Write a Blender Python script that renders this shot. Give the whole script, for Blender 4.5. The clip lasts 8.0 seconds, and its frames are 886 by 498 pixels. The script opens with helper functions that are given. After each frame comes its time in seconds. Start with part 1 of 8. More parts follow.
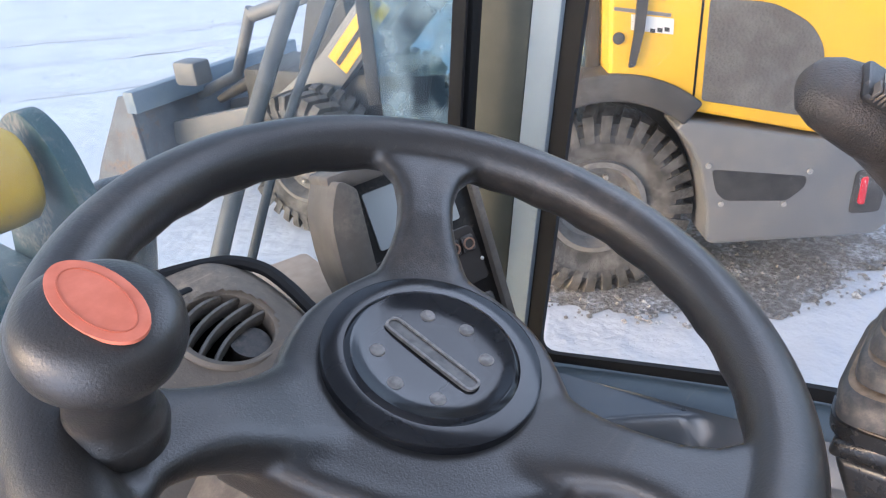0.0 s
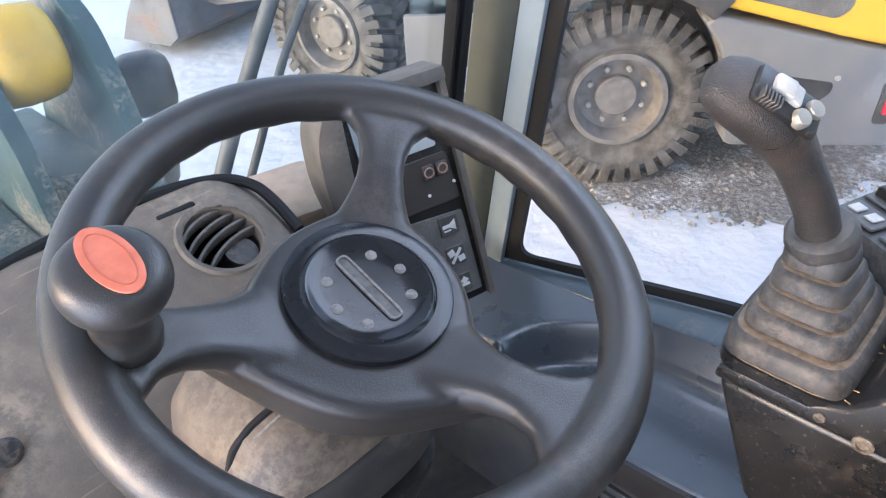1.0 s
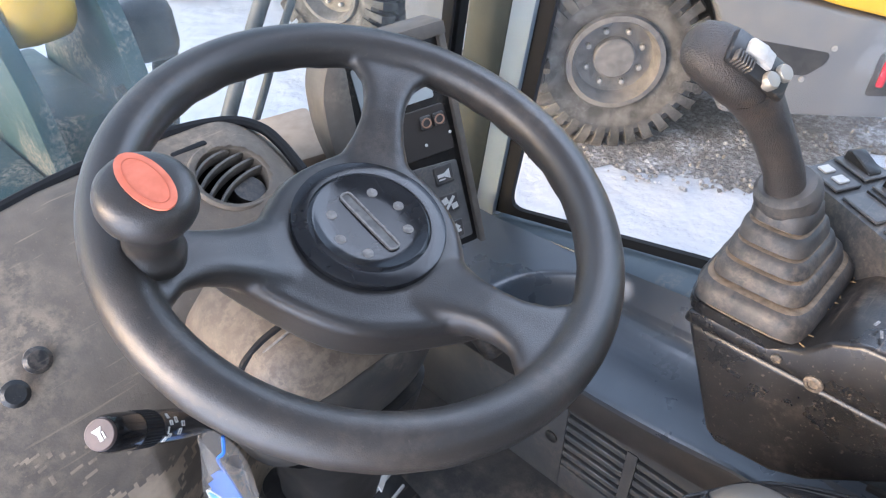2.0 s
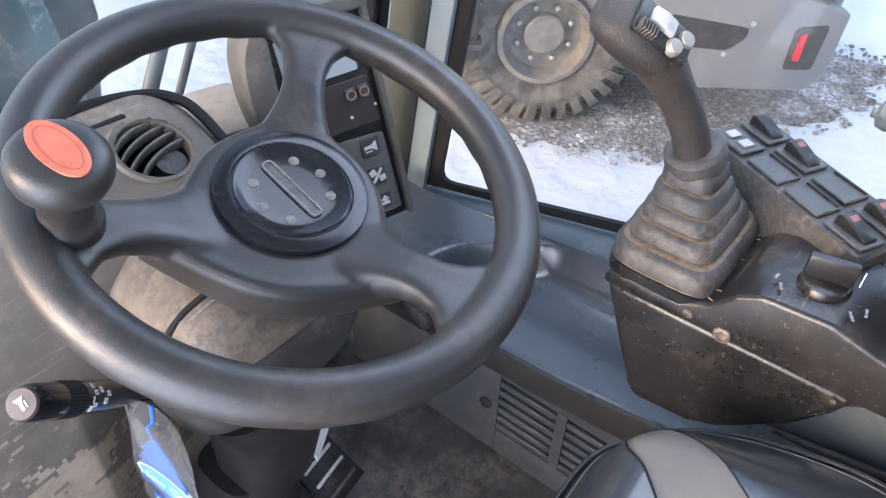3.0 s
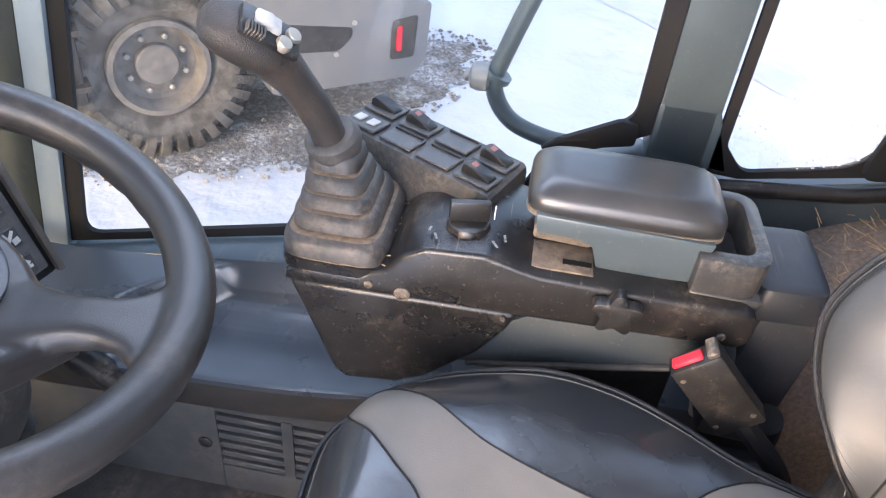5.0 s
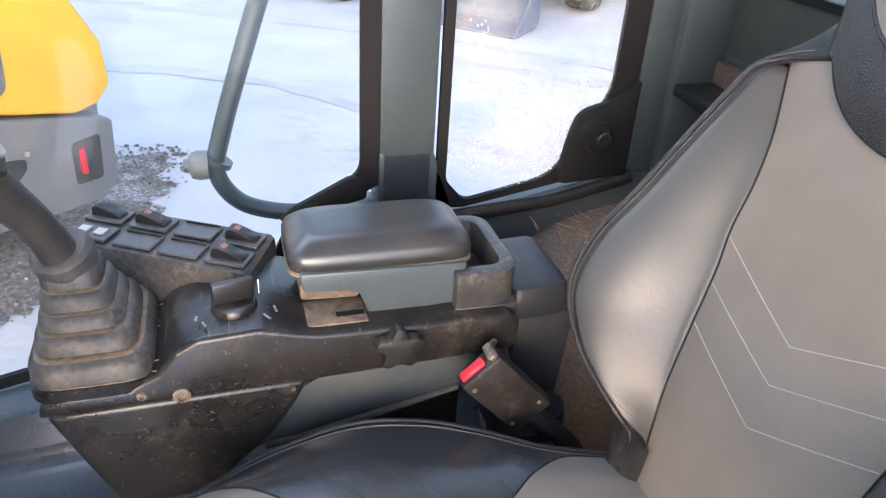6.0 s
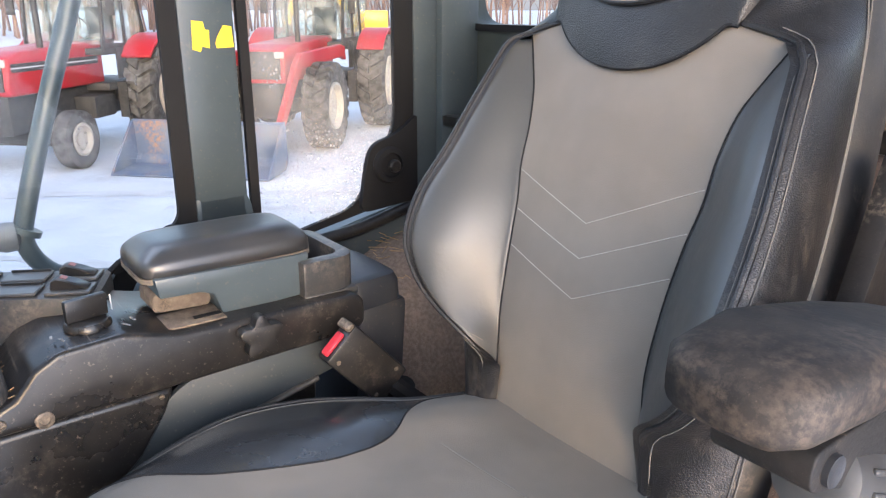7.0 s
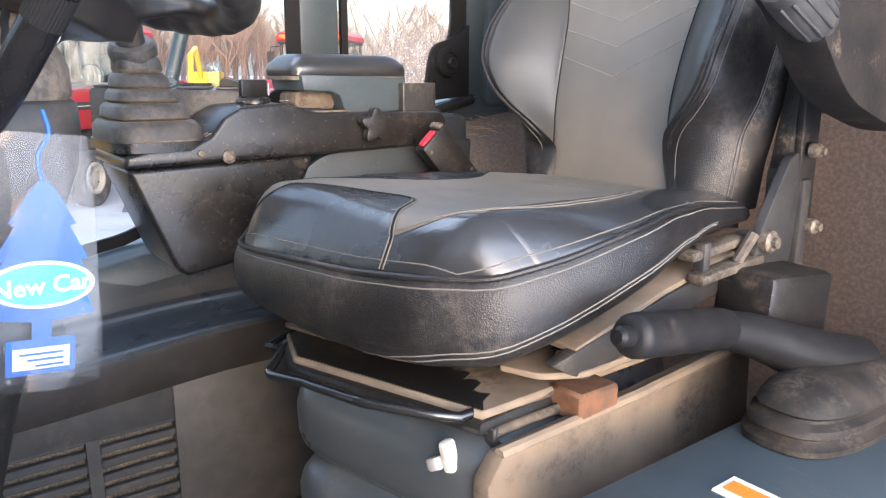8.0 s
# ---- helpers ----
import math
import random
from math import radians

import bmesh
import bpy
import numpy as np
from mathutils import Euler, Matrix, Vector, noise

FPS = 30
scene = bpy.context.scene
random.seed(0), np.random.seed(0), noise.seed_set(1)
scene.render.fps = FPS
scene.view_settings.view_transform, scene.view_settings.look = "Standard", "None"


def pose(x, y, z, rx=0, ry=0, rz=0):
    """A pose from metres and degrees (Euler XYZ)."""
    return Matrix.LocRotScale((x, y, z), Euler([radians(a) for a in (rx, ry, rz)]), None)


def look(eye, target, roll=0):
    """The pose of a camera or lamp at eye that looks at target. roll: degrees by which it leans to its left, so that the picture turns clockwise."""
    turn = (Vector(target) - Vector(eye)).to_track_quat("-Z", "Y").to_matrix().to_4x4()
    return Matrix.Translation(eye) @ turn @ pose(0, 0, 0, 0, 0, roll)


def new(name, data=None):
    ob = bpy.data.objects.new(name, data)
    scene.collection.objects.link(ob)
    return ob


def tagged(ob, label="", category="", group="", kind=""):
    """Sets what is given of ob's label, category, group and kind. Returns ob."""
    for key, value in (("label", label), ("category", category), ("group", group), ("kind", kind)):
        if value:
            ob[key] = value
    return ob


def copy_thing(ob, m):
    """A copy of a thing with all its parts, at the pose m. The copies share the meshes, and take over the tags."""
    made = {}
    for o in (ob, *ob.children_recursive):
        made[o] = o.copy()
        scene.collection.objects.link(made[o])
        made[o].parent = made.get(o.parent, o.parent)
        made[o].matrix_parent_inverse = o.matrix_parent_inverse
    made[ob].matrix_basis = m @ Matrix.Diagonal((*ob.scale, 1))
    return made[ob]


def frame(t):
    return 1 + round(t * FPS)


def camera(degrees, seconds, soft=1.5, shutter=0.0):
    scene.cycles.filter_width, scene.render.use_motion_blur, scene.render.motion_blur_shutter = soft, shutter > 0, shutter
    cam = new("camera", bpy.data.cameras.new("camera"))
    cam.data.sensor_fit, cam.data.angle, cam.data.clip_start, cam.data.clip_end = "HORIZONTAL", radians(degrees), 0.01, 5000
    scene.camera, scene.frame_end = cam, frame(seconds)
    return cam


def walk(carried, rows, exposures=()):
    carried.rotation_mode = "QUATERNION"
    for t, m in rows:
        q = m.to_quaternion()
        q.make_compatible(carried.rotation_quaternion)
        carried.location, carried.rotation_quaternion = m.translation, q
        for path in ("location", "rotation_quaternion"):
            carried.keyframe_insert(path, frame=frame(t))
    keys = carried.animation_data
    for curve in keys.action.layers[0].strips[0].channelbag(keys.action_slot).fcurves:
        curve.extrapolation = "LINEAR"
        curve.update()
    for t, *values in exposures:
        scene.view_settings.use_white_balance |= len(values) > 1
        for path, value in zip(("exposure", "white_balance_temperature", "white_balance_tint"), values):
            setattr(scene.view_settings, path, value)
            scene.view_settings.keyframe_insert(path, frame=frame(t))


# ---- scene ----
cam = camera(62.04, 8.0, soft=1.2)
EXPO, KELVIN, TINT = 1.75, 5550, 16
PATH = [
    (0, 0.0031, 0.0096, 2.2964, 63.46, 4.78, -50.96),
    (0.5, -0.0076, -0.0428, 2.3623, 57.72, 4.06, -47.74),
    (1, -0.0063, -0.0816, 2.3944, 53.71, 2.18, -47.28),
    (2.3, -0.0517, -0.1244, 2.4142, 49.99, -0.18, -46.65),
    (2.5, -0.0521, -0.1305, 2.4129, 49.45, -0.41, -47.45),
    (3, -0.0511, -0.1408, 2.4151, 49.04, -1.51, -51.17),
    (3.5, -0.0503, -0.1509, 2.4228, 49.36, -2.32, -55.99),
    (4, -0.0548, -0.1525, 2.4259, 49.59, -3.06, -61.97),
    (4.2, -0.0557, -0.1552, 2.4241, 49.73, -3.32, -65.06),
    (5.3, -0.0913, -0.1566, 2.4114, 53.49, -4.76, -87.39),
    (5.5, -0.0990, -0.1542, 2.4095, 54.89, -4.51, -92.27),
    (5.7, -0.1000, -0.1520, 2.4080, 57.06, -3.85, -97.80),
    (5.9, -0.1105, -0.1385, 2.3985, 59.50, -3.05, -103.10),
    (6, -0.1106, -0.1238, 2.3982, 60.28, -3.26, -106.10),
    (6.2, -0.1261, -0.1041, 2.3899, 62.32, -2.53, -111.23),
    (6.5, -0.1645, -0.0778, 2.3621, 66.39, -1.59, -118.27),
    (6.7, -0.1917, -0.0434, 2.3315, 68.77, -1.01, -122.79),
    (7, -0.2403, 0.0137, 2.2607, 71.98, -0.11, -126.42),
    (7.2, -0.2705, 0.0615, 2.2152, 73.99, 0.11, -127.77),
    (7.4, -0.3118, 0.1150, 2.1640, 75.60, 0.20, -128.55),
    (7.5, -0.3420, 0.1530, 2.1221, 76.71, 0.59, -129.03),
    (7.6, -0.3695, 0.1983, 2.0817, 77.06, 0.55, -129.00),
    (7.8, -0.4129, 0.2670, 2.0086, 76.54, -0.14, -128.24),
    (8, -0.4679, 0.3297, 1.9692, 76.76, -0.23, -126.91),
]
walk(cam, [(t, pose(x, y, z, rx, ry, rz)) for t, x, y, z, rx, ry, rz in PATH], exposures=[(0.0, EXPO + 0.1, KELVIN, TINT + 2), (1.0, EXPO + 0.45, KELVIN, TINT + 1), (4.2, EXPO + 0.56, KELVIN, TINT + 2), (5.5, EXPO + 0.45, KELVIN, TINT + 3), (6.5, EXPO + 0.15, KELVIN, TINT), (7.2, EXPO + 0.2, KELVIN - 60, TINT), (8.0, EXPO + 0.3, KELVIN, TINT)])

# ---- world, sun ----
world = bpy.data.worlds.new("world")
scene.world = world
world.use_nodes = True
wn = world.node_tree.nodes
wl = world.node_tree.links
sky = wn.new("ShaderNodeTexSky")
sky.sky_type = "NISHITA"
sky.sun_disc = False
SUN_ELEVATION, SUN_HEADING = 7.0, 292.0  # degrees above the horizon; clockwise from +y
sky.sun_elevation, sky.sun_rotation = radians(SUN_ELEVATION), radians(SUN_HEADING)
sky.air_density, sky.dust_density, sky.ozone_density = 1.0, 4.0, 1.0
wn["Background"].inputs["Strength"].default_value = 0.15
# a thin even veil of cloud over the whole sky
veil = wn.new("ShaderNodeMix")
veil.data_type, veil.blend_type = "RGBA", "ADD"
veil.inputs["Factor"].default_value = 1.0
veil.inputs["B"].default_value = (1.02, 0.97, 0.93, 1)
wl.new(sky.outputs[0], veil.inputs["A"])
wl.new(veil.outputs["Result"], wn["Background"].inputs["Color"])
sun_data = bpy.data.lights.new("sun", "SUN")
sun_data.energy, sun_data.angle, sun_data.color = 0.2, radians(35), (1.0, 0.93, 0.86)
sun = new("sun", sun_data)
_h, _e = radians(SUN_HEADING), radians(SUN_ELEVATION + 6)
sun_from = Vector((math.sin(_h) * math.cos(_e), math.cos(_h) * math.cos(_e), math.sin(_e)))
sun.matrix_world = look(sun_from * 30, (0, 0, 0))

# open door beside the driver: an added area lamp reinforces the sky's light
door_light = bpy.data.lights.new("door_light", "AREA")
door_light.shape, door_light.size, door_light.size_y = "RECTANGLE", 1.5, 1.6
door_light.energy, door_light.color = 8.3, (0.86, 0.93, 1.0)
dl_ob = new("door_light", door_light)
dl_ob.matrix_world = look((-0.95, 0.0, 2.0), (0.4, -0.05, 1.85))

# another added area lamp, at the top of the side glass, out of view
side_light = bpy.data.lights.new("side_light", "AREA")
side_light.shape, side_light.size, side_light.size_y = "RECTANGLE", 0.85, 0.36
side_light.energy, side_light.color = 1.1, (0.86, 0.93, 1.0)
sl_ob = new("side_light", side_light)
sl_ob.matrix_world = look((0.865, 0.08, 2.68), (0.2, -0.1, 1.9))

# ---- building helpers ----
def wm(ob):
    m = Matrix.Identity(4)
    while ob:
        m = ob.matrix_basis @ m
        ob = ob.parent
    return m


def thing(name, m, label, category, group="", kind=""):
    """An Empty at the base of a thing."""
    ob = new(name)
    ob.empty_display_size = 0.05
    ob.matrix_basis = m
    return tagged(ob, label, category, group, kind)


def finish(name, bm, mat, sharp=38):
    bmesh.ops.recalc_face_normals(bm, faces=bm.faces)
    me = bpy.data.meshes.new(name)
    bm.to_mesh(me)
    bm.free()
    me.polygons.foreach_set("use_smooth", [True] * len(me.polygons))
    me.set_sharp_from_angle(angle=radians(sharp))
    for one in mat if isinstance(mat, (list, tuple)) else [mat]:
        me.materials.append(one)
    return me


def part(name, bm, mat, parent, label="", world_space=False, sharp=38):
    """Links a bmesh as one mesh under a thing or under a part."""
    if world_space:
        bm.transform(wm(parent).inverted())
    ob = new(name, finish(name, bm, mat, sharp))
    ob.parent = parent
    if label:
        ob["label"] = label
    return ob


def solid(name, bm, mat, label, category, group="", kind="", sharp=38):
    """A top-level thing of one mesh, with its origin at the middle of its base."""
    lo = [min(v.co[i] for v in bm.verts) for i in range(3)]
    hi = [max(v.co[i] for v in bm.verts) for i in range(3)]
    at = Vector(((lo[0] + hi[0]) / 2, (lo[1] + hi[1]) / 2, lo[2]))
    bm.transform(Matrix.Translation(-at))
    ob = new(name, finish(name, bm, mat, sharp))
    ob.location = at
    return tagged(ob, label, category, group, kind)


def join(*bms):
    out = bms[0]
    for b in bms[1:]:
        me = bpy.data.meshes.new("tmp")
        b.to_mesh(me)
        b.free()
        out.from_mesh(me)
        bpy.data.meshes.remove(me)
    return out


def moved(bm, m):
    bm.transform(m)
    return bm


def box(sx, sy, sz, at=(0, 0, 0), bevel=0.0, seg=2, rot=(0, 0, 0)):
    bm = bmesh.new()
    bmesh.ops.create_cube(bm, size=1.0)
    bmesh.ops.scale(bm, vec=(sx, sy, sz), verts=bm.verts)
    if bevel:
        bmesh.ops.bevel(bm, geom=list(bm.edges), offset=bevel, segments=seg, profile=0.5, affect="EDGES", clamp_overlap=True)
    bm.transform(pose(*at, *rot))
    return bm


def span(x0, x1, y0, y1, z0, z1, bevel=0.0, seg=2):
    return box(x1 - x0, y1 - y0, z1 - z0, ((x0 + x1) / 2, (y0 + y1) / 2, (z0 + z1) / 2), bevel, seg)


def smooth_line(pts, n=8, closed=False):
    """A Catmull-Rom line through points."""
    P = [Vector(p) for p in pts]
    out = []
    N = len(P)
    for i in range(N if closed else N - 1):
        if closed:
            a, b, c, d = P[(i - 1) % N], P[i], P[(i + 1) % N], P[(i + 2) % N]
        else:
            b, c = P[i], P[i + 1]
            a = P[i - 1] if i else b * 2 - c
            d = P[i + 2] if i + 2 < N else c * 2 - b
        for k in range(n):
            t = k / n
            out.append(0.5 * (2 * b + (c - a) * t + (2 * a - 5 * b + 4 * c - d) * t * t + (3 * b - a - 3 * c + d) * t ** 3))
    if not closed:
        out.append(P[-1])
    return out


def loft(rings, closed_ring=True, cap=True, loop=False):
    """A skin over rings of equal length."""
    bm = bmesh.new()
    V = [[bm.verts.new(p) for p in ring] for ring in rings]
    n = len(V[0])
    for a, b in zip(V, V[1:] + (V[:1] if loop else [])):
        for i in range(n if closed_ring else n - 1):
            j = (i + 1) % n
            try:
                bm.faces.new((a[i], a[j], b[j], b[i]))
            except ValueError:
                pass
    if cap and closed_ring and not loop:
        bm.faces.new(V[0][::-1])
        bm.faces.new(V[-1])
    return bm


def tube(pts, r, seg=12, closed=False, smooth=0, cap=True):
    """A round bar along a line; r is one radius or one for each point."""
    P = smooth_line(pts, smooth, closed) if smooth else [Vector(p) for p in pts]
    N = len(P)
    R = list(r) if isinstance(r, (list, tuple)) else [r] * N
    if len(R) != N:
        R = [float(np.interp(i / (N - 1), np.linspace(0, 1, len(R)), R)) for i in range(N)]
    rings, ref = [], None
    for i in range(N):
        t = (P[(i + 1) % N] - P[i - 1]) if closed else (P[min(i + 1, N - 1)] - P[max(i - 1, 0)])
        t.normalize()
        if ref is None:
            ref = t.orthogonal().normalized()
        ref = (ref - t * ref.dot(t)).normalized()
        side = t.cross(ref)
        rings.append([P[i] + R[i] * (math.cos(2 * math.pi * k / seg) * ref + math.sin(2 * math.pi * k / seg) * side) for k in range(seg)])
    return loft(rings, cap=cap, loop=closed)


def lathe(profile, seg=32, at=(0, 0, 0), rot=(0, 0, 0), loop=False):
    """Turns (radius, height) pairs round z."""
    rings = [[(max(r, 1e-4) * math.cos(2 * math.pi * k / seg), max(r, 1e-4) * math.sin(2 * math.pi * k / seg), h) for k in range(seg)] for r, h in profile]
    return moved(loft(rings, loop=loop), pose(*at, *rot))


def prism(outline, depth, bevel=0.0, seg=2, m=None):
    """A flat outline in xy, extruded from z = 0 to depth."""
    bm = bmesh.new()
    f = bm.faces.new([bm.verts.new((x, y, 0)) for x, y in outline])
    got = bmesh.ops.extrude_face_region(bm, geom=[f])
    bmesh.ops.translate(bm, vec=(0, 0, depth), verts=[v for v in got["geom"] if isinstance(v, bmesh.types.BMVert)])
    if bevel:
        bmesh.ops.bevel(bm, geom=list(bm.edges), offset=bevel, segments=seg, profile=0.5, affect="EDGES", clamp_overlap=True)
    if m is not None:
        bm.transform(m)
    return bm


# outlines drawn in (y, z) and extruded along +x, or in (x, z) and extruded along +y
YZ = Matrix(((0, 0, 1, 0), (1, 0, 0, 0), (0, 1, 0, 0), (0, 0, 0, 1)))
XZ = Matrix(((1, 0, 0, 0), (0, 0, 1, 0), (0, 1, 0, 0), (0, 0, 0, 1)))


def side_plate(outline, x0, x1, bevel=0.0, seg=2):
    return prism(outline, x1 - x0, bevel, seg, Matrix.Translation((x0, 0, 0)) @ YZ)


def front_plate(outline, y0, y1, bevel=0.0, seg=2):
    return prism(outline, y1 - y0, bevel, seg, Matrix.Translation((0, y0, 0)) @ XZ)


def rounded(outline, r, n=5):
    """Rounds the corners of a 2D outline."""
    out = []
    N = len(outline)
    for i in range(N):
        p, a, b = Vector(outline[i]), Vector(outline[i - 1]), Vector(outline[(i + 1) % N])
        ra = r[i] if isinstance(r, (list, tuple)) else r
        u, v = (a - p), (b - p)
        d = min(ra, u.length * 0.45, v.length * 0.45)
        if d < 1e-5:
            out.append(tuple(p))
            continue
        s, e = p + u.normalized() * d, p + v.normalized() * d
        for k in range(n + 1):
            t = k / n
            out.append(tuple((1 - t) ** 2 * s + 2 * t * (1 - t) * p + t * t * e))
    return out


def frame_prism(outer, inner, depth, m=None):
    """A flat frame between two outlines of equal length."""
    bm = bmesh.new()
    n = len(outer)
    V = [[bm.verts.new((x, y, z)) for x, y in o] for o, z in ((outer, 0), (inner, 0), (inner, depth), (outer, depth))]
    for a, b in zip(V, V[1:] + V[:1]):
        for i in range(n):
            j = (i + 1) % n
            bm.faces.new((a[i], a[j], b[j], b[i]))
    if m is not None:
        bm.transform(m)
    return bm


def sheet(fn, nu, nv, thick=0.0, down=(0, 0, -1)):
    """A surface from fn(u, v), 0 to 1 each, made solid towards down."""
    bm = bmesh.new()
    g = [[bm.verts.new(fn(i / nu, j / nv)) for j in range(nv + 1)] for i in range(nu + 1)]
    for i in range(nu):
        for j in range(nv):
            bm.faces.new((g[i][j], g[i + 1][j], g[i + 1][j + 1], g[i][j + 1]))
    if thick:
        d = Vector(down) * thick
        h = [[bm.verts.new(v.co + d) for v in row] for row in g]
        for i in range(nu):
            for j in range(nv):
                bm.faces.new((h[i][j], h[i][j + 1], h[i + 1][j + 1], h[i + 1][j]))
        for i in range(nu):
            bm.faces.new((g[i][0], h[i][0], h[i + 1][0], g[i + 1][0]))
            bm.faces.new((g[i][nv], g[i + 1][nv], h[i + 1][nv], h[i][nv]))
        for j in range(nv):
            bm.faces.new((g[0][j], g[0][j + 1], h[0][j + 1], h[0][j]))
            bm.faces.new((g[nu][j], h[nu][j], h[nu][j + 1], g[nu][j + 1]))
    return bm


def lettering(text, size, depth=0.0006, bold=0.0):
    """Raised letters in the built-in font, as a bmesh in xy round the origin."""
    cu = bpy.data.curves.new("letters", "FONT")
    cu.body, cu.size, cu.extrude, cu.align_x, cu.align_y, cu.offset = text, size, depth, "CENTER", "CENTER", bold
    cu.resolution_u = 3
    ob = bpy.data.objects.new("letters", cu)
    me = bpy.data.meshes.new_from_object(ob)
    bm = bmesh.new()
    bm.from_mesh(me)
    bpy.data.objects.remove(ob)
    bpy.data.meshes.remove(me)
    return bm

# ---- materials ----
def material(name, base, rough=0.5, metal=0.0, second=None, scale=40.0, mix=(0.4, 0.65), stains=None, stain_scale=6.0,
             stain_at=(0.5, 0.72), bump=0.0, bump_scale=200.0, bump_kind="noise", rough_vary=0.05, spec=0.5, coat=0.0, detail=6.0, scratches=0.0):
    """A surface with grain (second colour, fine scale), stains (a third colour, coarse scale) and relief."""
    m = bpy.data.materials.new(name)
    m.use_nodes = True
    nt = m.node_tree
    n, l = nt.nodes, nt.links
    b = n["Principled BSDF"]
    b.inputs["Metallic"].default_value = metal
    b.inputs["Specular IOR Level"].default_value = spec
    b.inputs["Coat Weight"].default_value = coat
    co = n.new("ShaderNodeTexCoord")
    geo = n.new("ShaderNodeNewGeometry")

    def noise_at(s, d=6.0, r=0.55):
        t = n.new("ShaderNodeTexNoise")
        t.inputs["Scale"].default_value, t.inputs["Detail"].default_value, t.inputs["Roughness"].default_value = s, d, r
        l.new(geo.outputs["Position"], t.inputs["Vector"])
        return t.outputs["Fac"]

    def ramp(src, lo, hi):
        r = n.new("ShaderNodeMapRange")
        r.inputs["From Min"].default_value, r.inputs["From Max"].default_value = lo, hi
        l.new(src, r.inputs["Value"])
        return r.outputs["Result"]

    def blend(fac, a, c):
        x = n.new("ShaderNodeMix")
        x.data_type = "RGBA"
        l.new(fac, x.inputs["Factor"])
        for sock, val in ((x.inputs["A"], a), (x.inputs["B"], c)):
            if isinstance(val, tuple):
                sock.default_value = (*val, 1)
            else:
                l.new(val, sock)
        return x.outputs["Result"]

    col = base
    grain = noise_at(scale, detail)
    if second:
        col = blend(ramp(grain, *mix), base, second)
    if stains:
        wide = ramp(noise_at(stain_scale, 8.0, 0.62), *stain_at)
        fine = ramp(noise_at(stain_scale * 14, 6.0, 0.7), 0.42, 0.60)
        both = n.new("ShaderNodeMath")
        both.operation = "MULTIPLY"
        l.new(wide, both.inputs[0])
        l.new(fine, both.inputs[1])
        specks = ramp(noise_at(stain_scale * 60, 3.0, 0.6), 0.66, 0.74)
        some = n.new("ShaderNodeMath")
        some.operation, some.use_clamp = "MULTIPLY_ADD", True
        l.new(specks, some.inputs[0])
        some.inputs[1].default_value = 0.35
        l.new(both.outputs[0], some.inputs[2])
        col = blend(some.outputs[0], col, stains)
        if scratches:
            # thin scuffs drawn out along one direction, two crossing sets
            for turn in (0.5, -0.9):
                mp = n.new("ShaderNodeMapping")
                mp.inputs["Rotation"].default_value = (turn, turn * 0.7, turn * 1.3)
                mp.inputs["Scale"].default_value = (9, 160, 160)
                l.new(geo.outputs["Position"], mp.inputs["Vector"])
                t = n.new("ShaderNodeTexNoise")
                t.inputs["Scale"].default_value, t.inputs["Detail"].default_value = 1.0, 3.0
                l.new(mp.outputs["Vector"], t.inputs["Vector"])
                sc_ = n.new("ShaderNodeMath")
                sc_.operation = "MULTIPLY"
                l.new(ramp(t.outputs["Fac"], 0.66, 0.74), sc_.inputs[0])
                sc_.inputs[1].default_value = scratches
                col = blend(sc_.outputs[0], col, stains)
    if isinstance(col, tuple):
        b.inputs["Base Color"].default_value = (*col, 1)
    else:
        l.new(col, b.inputs["Base Color"])
    rr = n.new("ShaderNodeMapRange")
    rr.inputs["To Min"].default_value, rr.inputs["To Max"].default_value = max(rough - rough_vary, 0.02), min(rough + rough_vary, 1)
    rr.inputs["From Min"].default_value, rr.inputs["From Max"].default_value = 0.3, 0.7
    l.new(noise_at(stain_scale * 1.7, 5.0), rr.inputs["Value"])
    l.new(rr.outputs["Result"], b.inputs["Roughness"])
    if bump:
        bp = n.new("ShaderNodeBump")
        bp.inputs["Strength"].default_value, bp.inputs["Distance"].default_value = 1.0, bump
        if bump_kind == "cells":
            v = n.new("ShaderNodeTexVoronoi")
            v.inputs["Scale"].default_value = bump_scale
            l.new(geo.outputs["Position"], v.inputs["Vector"])
            l.new(v.outputs["Distance"], bp.inputs["Height"])
        else:
            l.new(noise_at(bump_scale, 4.0), bp.inputs["Height"])
        l.new(bp.outputs["Normal"], b.inputs["Normal"])
    return m


